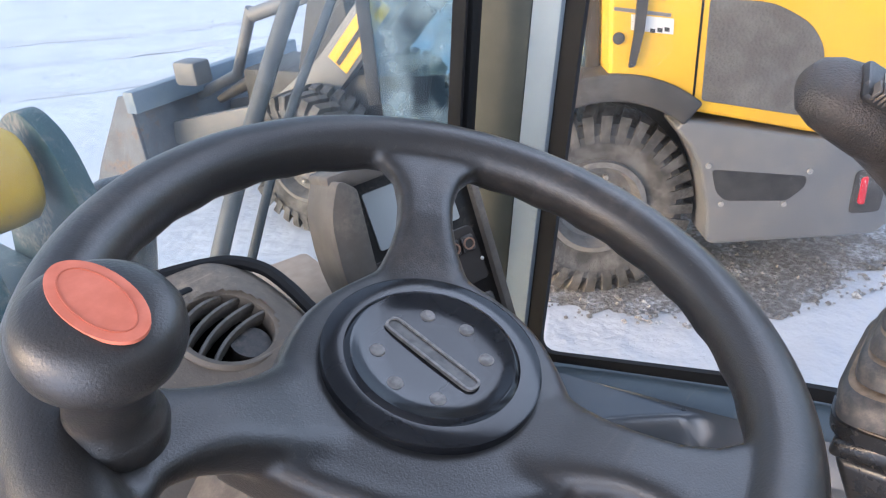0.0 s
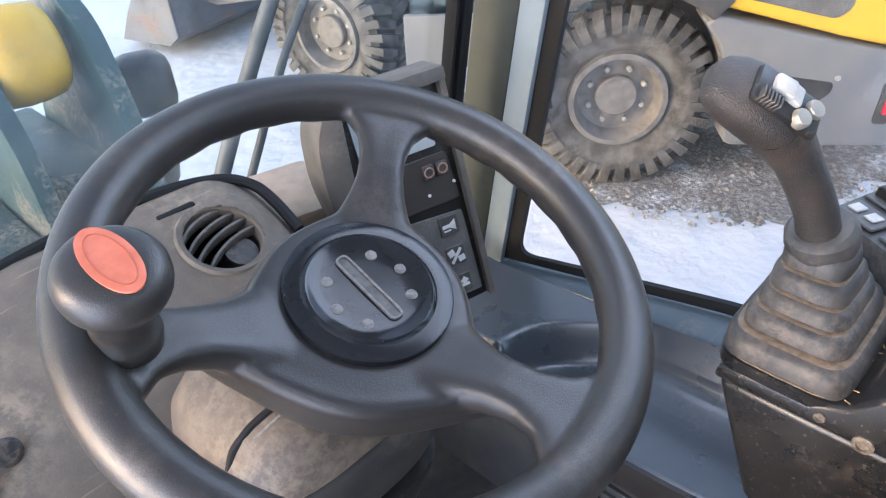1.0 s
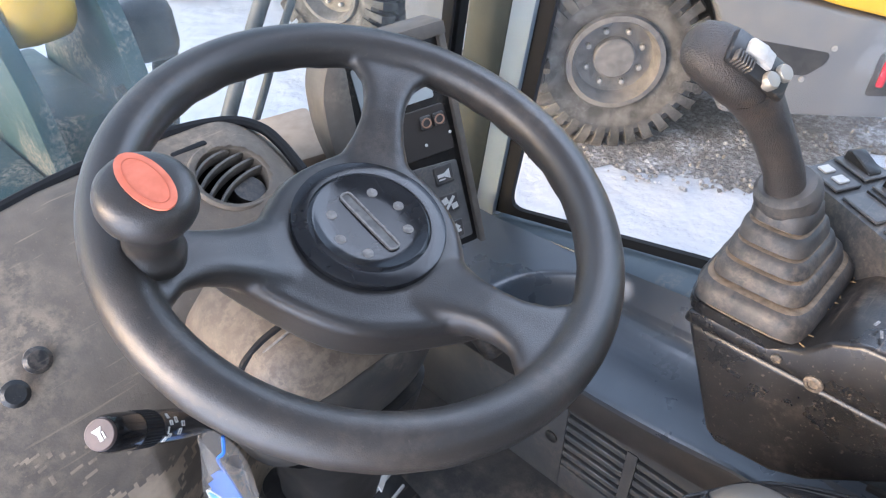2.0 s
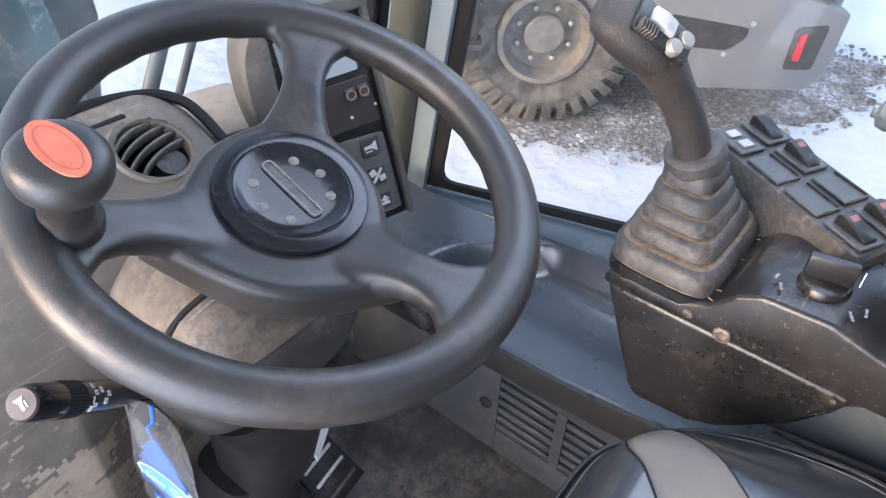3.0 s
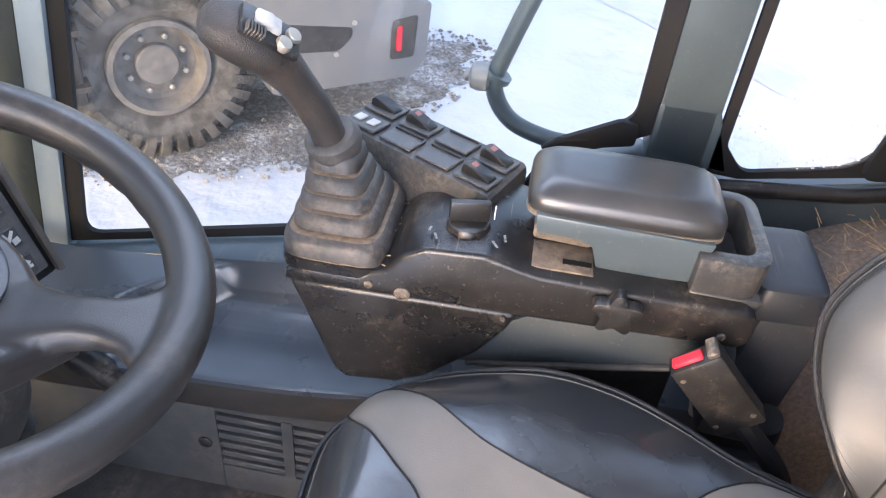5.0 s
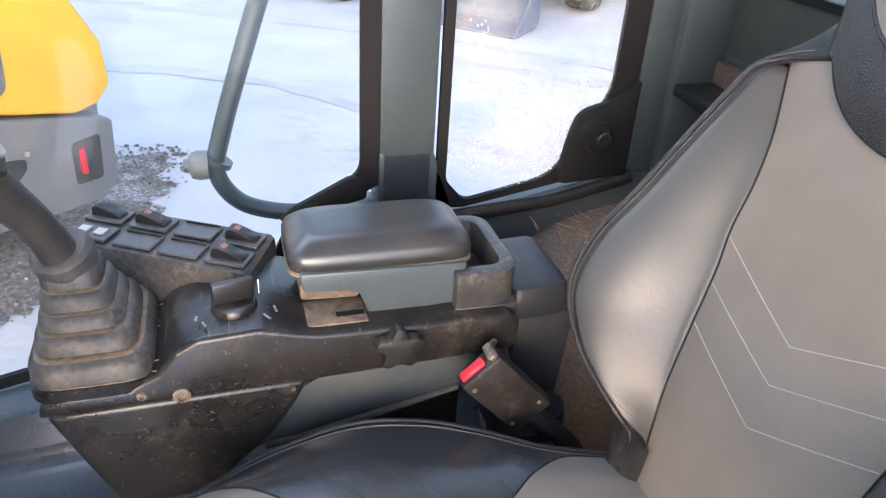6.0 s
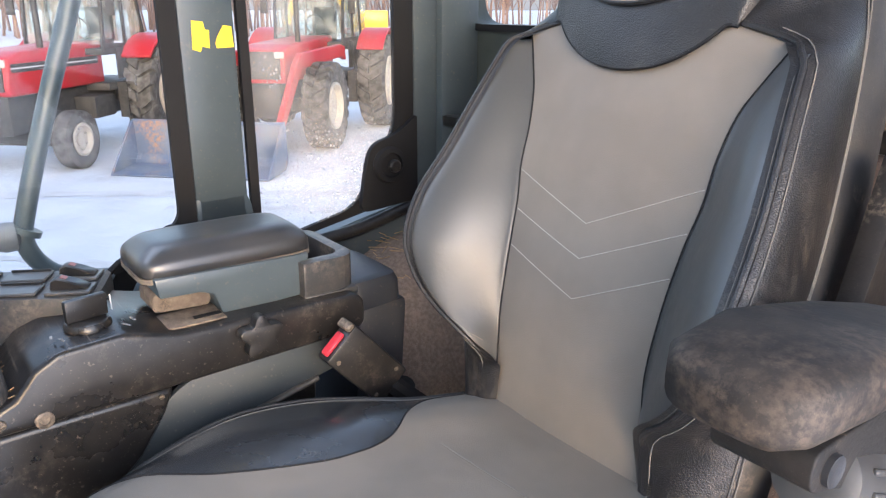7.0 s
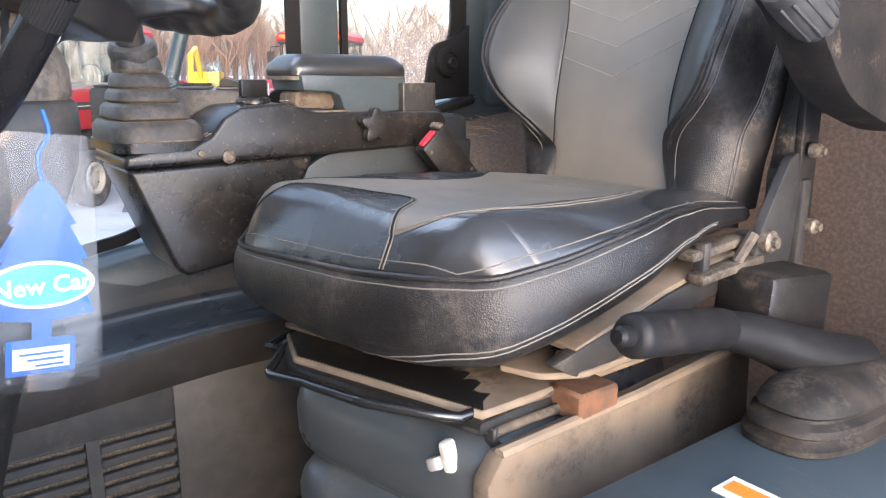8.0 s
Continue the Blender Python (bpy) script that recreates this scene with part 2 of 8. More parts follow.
def glass(name, tint, gloss=1.0, dirt=0.0, dirt_colour=(0.6, 0.62, 0.64), spray=None):
    """A thin pane: clear, with a mirror film by Fresnel and a film of dust and painted haze."""
    m = bpy.data.materials.new(name)
    m.use_nodes = True
    n, l = m.node_tree.nodes, m.node_tree.links
    n.remove(n["Principled BSDF"])
    clear = n.new("ShaderNodeBsdfTransparent")
    clear.inputs["Color"].default_value = (*tint, 1)
    shine = n.new("ShaderNodeBsdfGlossy")
    shine.inputs["Roughness"].default_value = 0.02
    face = n.new("ShaderNodeLayerWeight")
    face.inputs["Blend"].default_value = 0.5
    powr = n.new("ShaderNodeMath")
    powr.operation = "POWER"
    powr.inputs[1].default_value = 4.0
    l.new(face.outputs["Facing"], powr.inputs[0])
    fres = n.new("ShaderNodeMapRange")
    fres.inputs["To Min"].default_value, fres.inputs["To Max"].default_value = 0.03 * gloss, 0.6 * gloss
    l.new(powr.outputs[0], fres.inputs["Value"])
    a = n.new("ShaderNodeMixShader")
    l.new(fres.outputs[0], a.inputs["Fac"])
    l.new(clear.outputs[0], a.inputs[1])
    l.new(shine.outputs[0], a.inputs[2])
    out = a.outputs[0]
    if dirt:
        dust = n.new("ShaderNodeBsdfDiffuse")
        dust.inputs["Color"].default_value = (*dirt_colour, 1)
        geo = n.new("ShaderNodeNewGeometry")
        t = n.new("ShaderNodeTexNoise")
        t.inputs["Scale"].default_value, t.inputs["Detail"].default_value = 5.0, 10.0
        l.new(geo.outputs["Position"], t.inputs["Vector"])
        v = n.new("ShaderNodeTexVoronoi")
        v.inputs["Scale"].default_value = 70.0
        l.new(geo.outputs["Position"], v.inputs["Vector"])
        r1 = n.new("ShaderNodeMapRange")
        r1.inputs["From Min"].default_value, r1.inputs["From Max"].default_value, r1.inputs["To Max"].default_value = 0.4, 0.75, dirt
        l.new(t.outputs["Fac"], r1.inputs["Value"])
        r2 = n.new("ShaderNodeMapRange")
        r2.inputs["From Min"].default_value, r2.inputs["From Max"].default_value, r2.inputs["To Min"].default_value, r2.inputs["To Max"].default_value = 0.06, 0.12, dirt * 1.4, 0.0
        l.new(v.outputs["Distance"], r2.inputs["Value"])
        add = n.new("ShaderNodeMath")
        add.use_clamp = True
        l.new(r1.outputs["Result"], add.inputs[0])
        l.new(r2.outputs["Result"], add.inputs[1])
        amount = add.outputs[0]
        if spray:
            # dried splashes, thick near the sill (spray[0]) and gone at spray[1]
            drop = n.new("ShaderNodeTexVoronoi")
            drop.inputs["Scale"].default_value = 190.0
            l.new(geo.outputs["Position"], drop.inputs["Vector"])
            size = n.new("ShaderNodeMapRange")
            size.inputs["From Min"].default_value, size.inputs["From Max"].default_value = 0.55, 1.0
            size.inputs["To Min"].default_value, size.inputs["To Max"].default_value = 0.0, 0.42
            tone = n.new("ShaderNodeSeparateColor")
            l.new(drop.outputs["Color"], tone.inputs[0])
            l.new(tone.outputs[0], size.inputs["Value"])
            spot = n.new("ShaderNodeMath")
            spot.operation = "LESS_THAN"
            l.new(drop.outputs["Distance"], spot.inputs[0])
            l.new(size.outputs["Result"], spot.inputs[1])
            high = n.new("ShaderNodeSeparateXYZ")
            l.new(geo.outputs["Position"], high.inputs[0])
            low = n.new("ShaderNodeMapRange")
            low.inputs["From Min"].default_value, low.inputs["From Max"].default_value = spray[0], spray[1]
            low.inputs["To Min"].default_value, low.inputs["To Max"].default_value = 1.0, 0.0
            l.new(high.outputs["Z"], low.inputs["Value"])
            cloud = n.new("ShaderNodeMapRange")
            cloud.inputs["From Min"].default_value, cloud.inputs["From Max"].default_value = 0.38, 0.62
            l.new(t.outputs["Fac"], cloud.inputs["Value"])
            where = n.new("ShaderNodeMath")
            where.operation = "MULTIPLY"
            l.new(low.outputs["Result"], where.inputs[0])
            l.new(cloud.outputs["Result"], where.inputs[1])
            thick = n.new("ShaderNodeMath")
            thick.operation = "MULTIPLY_ADD"
            thick.inputs[1].default_value, thick.inputs[2].default_value = 0.5, 0.15
            l.new(spot.outputs[0], thick.inputs[0])
            much = n.new("ShaderNodeMath")
            much.operation = "MULTIPLY_ADD"
            much.use_clamp = True
            l.new(thick.outputs[0], much.inputs[0])
            l.new(where.outputs[0], much.inputs[1])
            l.new(amount, much.inputs[2])
            amount = much.outputs[0]
        b = n.new("ShaderNodeMixShader")
        l.new(amount, b.inputs["Fac"])
        l.new(out, b.inputs[1])
        l.new(dust.outputs[0], b.inputs[2])
        out = b.outputs[0]
    l.new(out, n["Material Output"].inputs["Surface"])
    return m


DUST = (0.27, 0.21, 0.155)
M_SNOW = material("snow", (0.69, 0.705, 0.735), 0.75, second=(0.61, 0.625, 0.66), scale=1.2, stains=(0.46, 0.455, 0.45), stain_scale=0.5, stain_at=(0.54, 0.78), bump=0.03, bump_scale=5)
M_GRAVEL = material("gravel", (0.20, 0.185, 0.17), 0.9, second=(0.40, 0.38, 0.36), scale=30, mix=(0.45, 0.7), stains=(0.66, 0.67, 0.7), stain_scale=2.5, stain_at=(0.5, 0.62), bump=0.02, bump_scale=40)
M_WHEEL = material("soft black plastic", (0.025, 0.0235, 0.0225), 0.34, second=(0.037, 0.0325, 0.029), scale=12, mix=(0.40, 0.75), bump=0.00022, bump_scale=900, stains=(0.13, 0.105, 0.085), stain_scale=6, stain_at=(0.54, 0.90), scratches=0.10, spec=0.55, rough_vary=0.07)
M_HUB = material("glossy black plastic", (0.010, 0.0105, 0.0125), 0.15, second=(0.014, 0.014, 0.015), scale=30, mix=(0.45, 0.7), stains=(0.09, 0.08, 0.07), stain_scale=14, stain_at=(0.62, 0.95), scratches=0.08, spec=0.4)
M_ORANGE = material("orange plastic", (0.60, 0.155, 0.085), 0.5, second=(0.7, 0.2, 0.12), scale=80)
M_BLACK = material("black plastic", (0.013, 0.0128, 0.013), 0.36, second=(0.022, 0.0205, 0.019), scale=60, stains=(0.19, 0.15, 0.115), stain_scale=9, stain_at=(0.56, 0.82), bump=0.00015, bump_scale=500, scratches=0.3)
M_CONSOLE = material("scuffed console plastic", (0.0135, 0.013, 0.013), 0.30, second=(0.021, 0.0195, 0.0185), scale=45, stains=(0.19, 0.155, 0.12), stain_scale=7, stain_at=(0.54, 0.78), bump=0.00015, bump_scale=420, scratches=0.5)
M_RUBBER = material("dusty rubber", (0.04, 0.039, 0.038), 0.5, second=(0.075, 0.067, 0.06), scale=30, stains=(0.17, 0.138, 0.108), stain_scale=9, stain_at=(0.46, 0.72), bump=0.0003, bump_scale=300)
M_STEEL = material("blue-grey painted steel", (0.068, 0.088, 0.10), 0.36, second=(0.06, 0.078, 0.09), scale=15, stains=(0.19, 0.16, 0.125), stain_scale=8, stain_at=(0.58, 0.82), bump=0.0001, bump_scale=300, scratches=0.3)
M_SHELF = material("dark grey moulded plastic", (0.034, 0.041, 0.050), 0.30, second=(0.040, 0.046, 0.054), scale=20, stains=(0.11, 0.095, 0.08), stain_scale=9, stain_at=(0.60, 0.9), bump=0.0001, bump_scale=500, spec=0.8, scratches=0.1)
M_DASH = material("dusty dash plastic", (0.120, 0.098, 0.076), 0.62, second=(0.155, 0.126, 0.097), scale=35, stains=(0.34, 0.265, 0.185), stain_scale=6, stain_at=(0.5, 0.74), bump=0.0003, bump_scale=500, scratches=0.5)
M_SEAT = material("black vinyl", (0.014, 0.014, 0.015), 0.34, second=(0.021, 0.0205, 0.021), scale=25, bump=0.0004, bump_scale=620, bump_kind="cells", stains=(0.13, 0.11, 0.09), stain_scale=7, stain_at=(0.54, 0.8), scratches=0.2)
M_CLOTH = material("grey-brown vinyl", (0.172, 0.153, 0.128), 0.55, second=(0.208, 0.184, 0.154), scale=8, bump=0.0003, bump_scale=900)
M_TEAL = material("worn teal paint", (0.016, 0.052, 0.058), 0.45, second=(0.022, 0.062, 0.066), scale=12, stains=(0.26, 0.22, 0.18), stain_scale=7, stain_at=(0.50, 0.60), bump=0.0008, bump_scale=60)
M_YELLOW = material("yellow paint", (0.86, 0.5, 0.02), 0.35, second=(0.8, 0.45, 0.02), scale=4, coat=0.3)
M_LOADER = material("grey machine paint", (0.17, 0.175, 0.185), 0.45, second=(0.2, 0.2, 0.2), scale=6, stains=(0.24, 0.22, 0.2), stain_scale=3, stain_at=(0.55, 0.8))
M_TYRE = material("dusty tyre rubber", (0.06, 0.058, 0.056), 0.8, second=(0.15, 0.145, 0.14), scale=9, stains=(0.22, 0.21, 0.2), stain_scale=5, stain_at=(0.5, 0.8), bump=0.002, bump_scale=60)
M_RIM = material("grey rim paint", (0.2, 0.19, 0.18), 0.5, second=(0.13, 0.125, 0.12), scale=14, stains=(0.3, 0.28, 0.25), stain_scale=6, stain_at=(0.5, 0.8))
M_RED = material("red tractor paint", (0.46, 0.018, 0.03), 0.4, second=(0.40, 0.024, 0.03), scale=3, coat=0.1, stains=(0.33, 0.12, 0.1), stain_scale=2.5, stain_at=(0.55, 0.8))
M_CARPET = material("brown felt", (0.17, 0.133, 0.107), 0.95, second=(0.25, 0.20, 0.162), scale=160, stains=(0.34, 0.26, 0.195), stain_scale=9, stain_at=(0.52, 0.75), bump=0.002, bump_scale=500)
M_FLOOR = material("dirty floor mat", (0.035, 0.032, 0.03), 0.8, second=(0.07, 0.06, 0.05), scale=20, stains=(0.19, 0.145, 0.105), stain_scale=5, stain_at=(0.5, 0.75), bump=0.001, bump_scale=150)
M_BAND = material("black rubber seal", (0.012, 0.012, 0.013), 0.7, spec=0.25)
# the roof is never in view; its pale tone is chosen to bounce light
M_ROOF = material("grey roof lining", (0.5, 0.5, 0.5), 0.8, second=(0.45, 0.45, 0.45), scale=40)
M_GLASS = glass("clear pane", (0.97, 0.985, 0.985), gloss=0.35, dirt=0.02)
M_SPRAY = glass("pane with dried spray", (0.96, 0.975, 0.975), gloss=0.35, dirt=0.14, dirt_colour=(0.8, 0.8, 0.82), spray=(1.98, 2.34))
# besides dust, the bluish film paints the haze of reflections on the screen
M_SCREEN = glass("tinted windscreen", (0.93, 0.975, 0.99), dirt=0.13, dirt_colour=(0.6, 0.69, 0.73))

# ---- ground ----
def ground_height(x, y):
    d = math.hypot(x - 0.3, y)
    swell = 0.05 * noise.noise((x * 0.25, y * 0.25, 0)) + 0.02 * noise.noise((x * 1.1, y * 1.1, 3))
    flat = min(1, max(0, (math.hypot(x - 4.3, y - 1.75) - 3.4) / 2))
    return swell * min(1, max(0, (d - 1.5) / 3)) * max(0.0, 1 - d / 120) * flat


def graded(lo, hi, fine, reach):
    """Steps that are fine near the middle and coarse far away."""
    out, x, s = [0.0], 0.0, fine
    while x < reach:
        x += s
        s *= 1.09
        out.append(min(x, reach))
    return sorted({round(lo - v, 4) for v in out} | {round(hi + v, 4) for v in out} | {round(lo + (hi - lo) * i / 30, 4) for i in range(31)})


gx, gy = graded(1.0, 7.0, 0.22, 1500), graded(-2.0, 6.0, 0.3, 1500)
gm = bmesh.new()
gv = [[gm.verts.new((x, y, ground_height(x, y))) for y in gy] for x in gx]
for i in range(len(gx) - 1):
    for j in range(len(gy) - 1):
        gm.faces.new((gv[i][j], gv[i + 1][j], gv[i + 1][j + 1], gv[i][j + 1]))
solid("ground", gm, M_SNOW, "snow-covered yard with packed grey wheel tracks", "ground", kind="structure")

# packed wheel tracks across the snow
M_TRACK = material("packed grey snow", (0.58, 0.585, 0.60), 0.8, second=(0.66, 0.665, 0.685), scale=3, stains=(0.44, 0.43, 0.42), stain_scale=2.5, stain_at=(0.5, 0.7), bump=0.01, bump_scale=12)
tracks = []
for line, w in (([(2.5, 23, 0), (6.5, 17, 0), (9, 14, 0), (14, 11.5, 0)], 0.5), ([(1.8, 20, 0), (5.2, 14.5, 0), (8, 12, 0), (13, 9.8, 0)], 0.45), ([(1.0, 16, 0), (4.6, 11.2, 0), (8, 9.4, 0), (12, 8.4, 0)], 0.4),
                ([(9.0, 3, 0), (7.8, -0.2, 0), (6.8, -1.3, 0), (5.3, -2.6, 0)], 0.22), ([(12, 2, 0), (9.6, -2.1, 0), (8.0, -4.4, 0), (6.4, -6.2, 0)], 0.25), ([(8.6, -2.4, 0), (7.7, -3.5, 0), (7.2, -4.3, 0), (6.6, -6.0, 0)], 0.2)):
    P = smooth_line(line, 40)
    strip = bmesh.new()
    last = None
    for i, p in enumerate(P):
        d = (P[min(i + 1, len(P) - 1)] - P[max(i - 1, 0)]).normalized()
        o = Vector((-d.y, d.x, 0))
        lo, hi = w * (0.5 + 0.5 * noise.noise(p * 2.1)), w * (0.5 + 0.5 * noise.noise(p * 2.3 + Vector((5, 1, 3))))
        pair = []
        for q in (p - o * lo, p, p + o * hi):
            pair.append(strip.verts.new((q.x, q.y, ground_height(q.x, q.y) + 0.006)))
        if last:
            for k in (0, 1):
                strip.faces.new((last[k], pair[k], pair[k + 1], last[k + 1]))
        last = pair
    tracks.append(strip)
solid("track_marks", join(*tracks), M_TRACK, "packed grey wheel tracks across the snow", "tracks", kind="structure")

# the patch of bare gravel round the yellow machine
rng = random.Random(4)
edge = []
for k in range(360):
    a = 2 * math.pi * k / 360
    r = 1 + 0.16 * noise.noise((math.cos(a) * 2.2, math.sin(a) * 2.2, 7)) + 0.07 * noise.noise((math.cos(a) * 9, math.sin(a) * 9, 2)) + 0.05 * noise.noise((math.cos(a) * 30, math.sin(a) * 30, 5)) + 0.03 * noise.noise((math.cos(a) * 80, math.sin(a) * 80, 8))
    edge.append((a, r))
patch = bmesh.new()
rows = []
for q in range(0, 13):
    f = q / 12
    ring = []
    for a, r in edge:
        u, v = 1.95 * f * r * math.copysign(abs(math.cos(a)) ** 1.35, math.cos(a)), 1.12 * f * r * math.copysign(abs(math.sin(a)) ** 1.35, math.sin(a))
        x, y = 4.46 + 0.643 * u + 0.766 * v, 1.88 - 0.766 * u + 0.643 * v
        ring.append(patch.verts.new((x, y, 0.004 + 0.010 * (1 - f ** 6) + 0.012 * noise.noise((x * 6, y * 6, 1)) * (1 - f))))
    rows.append(ring)
for a, b in zip(rows, rows[1:]):
    for k in range(360):
        patch.faces.new((a[k], a[(k + 1) % 360], b[(k + 1) % 360], b[k]))
bmesh.ops.remove_doubles(patch, verts=patch.verts, dist=1e-4)
solid("gravel_patch", patch, M_GRAVEL, "bare grey gravel with thin snow", "gravel", kind="structure")
# loose stones and crumbs of snow on the gravel and at its edge
sv, sf = [], []
for k in range(2600):
    a, f = rng.uniform(0, 2 * math.pi), math.sqrt(rng.random()) * 1.12
    u, v = 1.95 * f * math.copysign(abs(math.cos(a)) ** 1.35, math.cos(a)), 1.12 * f * math.copysign(abs(math.sin(a)) ** 1.35, math.sin(a))
    x, y, r = 4.46 + 0.643 * u + 0.766 * v, 1.88 - 0.766 * u + 0.643 * v, rng.uniform(0.006, 0.022)
    i = len(sv)
    for dx, dy, dz in ((1, 0, 0), (-1, 0, 0), (0, 1, 0), (0, -1, 0), (0, 0, 0.8), (0, 0, -0.8)):
        sv.append((x + dx * r * rng.uniform(0.7, 1.3), y + dy * r * rng.uniform(0.7, 1.3), 0.012 + dz * r))
    sf += [(i, i + 2, i + 4), (i + 2, i + 1, i + 4), (i + 1, i + 3, i + 4), (i + 3, i, i + 4), (i + 2, i, i + 5), (i + 1, i + 2, i + 5), (i + 3, i + 1, i + 5), (i, i + 3, i + 5)]
stone_mesh = bpy.data.meshes.new("loose_stones")
stone_mesh.from_pydata(sv, [], sf)
stone_mesh.materials.append(M_GRAVEL)
tagged(new("loose_stones", stone_mesh), "loose grey stones scattered on the gravel", "gravel", kind="stuff")

# ---- cab shell ----
CX = 0.24  # the cab's middle
FLOOR = 1.22
solid("floor", span(-0.40, 0.88, -0.88, 0.92, FLOOR - 0.06, FLOOR), M_FLOOR, "dirty dark cab floor mat with dried mud", "floor", kind="structure")
solid("machine_frame", join(span(-0.20, 0.68, -0.80, 1.45, 0.35, FLOOR - 0.062, 0.03), span(-0.15, 0.10, -0.6, -0.2, 0.0, 0.36, 0.01), span(0.38, 0.63, -0.6, -0.2, 0.0, 0.36, 0.01)), M_STEEL, "plain blue-grey steel frame carrying the cab", "frame", kind="structure")
# unseen roof, pale so that it reflects light into the cab
solid("ceiling", span(-0.44, 0.94, -0.92, 0.60, 2.92, 3.02, 0.02), M_ROOF, "cab roof lining out of view, pale to bounce light", "ceiling", kind="structure")


def a_line(z, at):
    """The raked line of the front pillar: y at height z, for its y at the sill."""
    return at - 0.152 * (z - 1.55)


TOP = 2.92
# right side: steel below the windows
sill = [(0.80, 1.53), (0.60, 1.53), (0.20, 1.63), (0.02, 1.665), (-0.16, 1.73), (-0.24, 1.86), (-0.32, 1.9)]
rear = [(-0.47, 1.868), (-0.64, 1.905), (-0.74, 1.925), (-0.90, 1.925)]
solid("wall_right", side_plate([(0.80, 1.1)] + sill + rear + [(-0.90, 1.1)], 0.872, 0.925, 0.004, 1), M_STEEL, "blue-grey painted steel cab side with dust", "wall", kind="structure")
# ledge under the door glass
bm = bmesh.new()
line = [(0.72, 1.525), (0.60, 1.545), (0.40, 1.597), (0.20, 1.643), (0.02, 1.676), (-0.14, 1.70)]
rings = []
for y, z in line:
    rings.append([(0.872, y, z), (0.812, y, z - 0.001), (0.80, y, z - 0.012), (0.797, y, z - 0.055), (0.872, y, z - 0.055)])
solid("window_ledge", loft(rings), M_STEEL, "blue-grey painted steel ledge under the side glass", "ledge", kind="structure", sharp=50)
# front pillar
def raked(y0, y1, x0, x1, z0=1.53, z1=TOP, bevel=0.006):
    return side_plate([(a_line(z0, y0), z0), (a_line(z1, y0), z1), (a_line(z1, y1), z1), (a_line(z0, y1), z0)], x0, x1, bevel, 2)


M_PILLAR = material("olive-grey pillar trim", (0.045, 0.054, 0.048), 0.5, second=(0.056, 0.064, 0.056), scale=20, stains=(0.12, 0.11, 0.09), stain_scale=8, stain_at=(0.6, 0.85), bump=0.0002, bump_scale=400)
M_EDGE = material("pale blue-grey enamel", (0.3, 0.36, 0.41), 0.38, second=(0.27, 0.33, 0.38), scale=10, stains=(0.2, 0.19, 0.17), stain_scale=9, stain_at=(0.62, 0.85))
solid("pillar_front_right", raked(0.660, 0.748, 0.862, 0.925), M_PILLAR, "olive-grey trimmed front cab pillar", "pillar", kind="structure")
solid("pillar_trim", raked(0.616, 0.662, 0.864, 0.925, bevel=0.004), M_EDGE, "pale blue-grey painted door edge", "trim", kind="structure")
solid("pillar_front_left", raked(0.665, 0.775, -0.445, -0.32), M_PILLAR, "olive-grey trimmed front cab pillar", "pillar", kind="structure")
# middle and rear pillars
solid("pillar_middle", box(0.062, 0.086, 1.05, (0.905, -0.378, 2.40), 0.008), M_STEEL, "blue-grey painted steel door pillar with yellow paint marks", "pillar", kind="structure")
solid("pillar_rear_right", join(box(0.07, 0.055, 1.02, (0.91, -0.772, 2.41), 0.008), box(0.05, 0.09, 1.02, (0.885, -0.84, 2.41), 0.012)), M_STEEL, "blue-grey painted rear cab pillar with scratches", "pillar", kind="structure")
solid("pillar_middle_foot", side_plate([(-0.455, 1.885), (-0.418, 1.98), (-0.335, 1.98), (-0.335, 1.9)], 0.874, 0.90, 0.004), M_STEEL, "steel gusset at the foot of the pillar", "trim", kind="structure")

# door glass: a black border and the pane
def border(outer, inner, x0, x1):
    return frame_prism(outer, inner, x1 - x0, Matrix.Translation((x0, 0, 0)) @ YZ)


def ring_of(pts, r):
    return rounded(pts, r, 4)


dg_out = [(0.63, 1.545), (0.20, 1.645), (0.02, 1.676), (-0.16, 1.745), (-0.245, 1.885), (-0.335, 1.93), (-0.335, 2.90), (a_line(2.90, 0.63), 2.90)]
dg_in = [(0.585, 1.571), (0.20, 1.664), (0.02, 1.697), (-0.145, 1.765), (-0.215, 1.905), (-0.308, 1.95), (-0.308, 2.86), (a_line(2.86, 0.585), 2.86)]
door = thing("door_1", Matrix.Translation((0.89, 0.15, 1.55)), "frameless cab door glass with a black border", "door", kind="structure")
part("glass_border", border(ring_of(dg_out, 0.002), ring_of(dg_in, [0.035, 0.02, 0.02, 0.03, 0.03, 0.02, 0.03, 0.03]), 0.874, 0.884), M_BAND, door, world_space=True)
pane = part("pane", side_plate(ring_of([(y * 0.985, z + 0.004) for y, z in dg_in], 0.02), 0.8785, 0.8815), M_GLASS, door, world_space=True)
pane.visible_shadow = False

rq_out = [(-0.425, 1.885), (-0.47, 1.882), (-0.64, 1.915), (-0.742, 1.93), (-0.742, 2.90), (-0.425, 2.90)]
rq_in = [(-0.44, 1.93), (-0.472, 1.893), (-0.615, 1.925), (-0.702, 2.06), (-0.706, 2.86), (-0.44, 2.86)]
qw = thing("window_1", Matrix.Translation((0.89, -0.58, 1.9)), "rear side window with a black border", "window", kind="structure")
part("glass_border", border(ring_of(rq_out, 0.002), ring_of(rq_in, [0.01, 0.015, 0.03, 0.03, 0.03, 0.03]), 0.874, 0.884), M_BAND, qw, world_space=True)
pane = part("pane", side_plate(rq_in, 0.8785, 0.8815), M_SPRAY, qw, world_space=True)
pane.visible_shadow = False
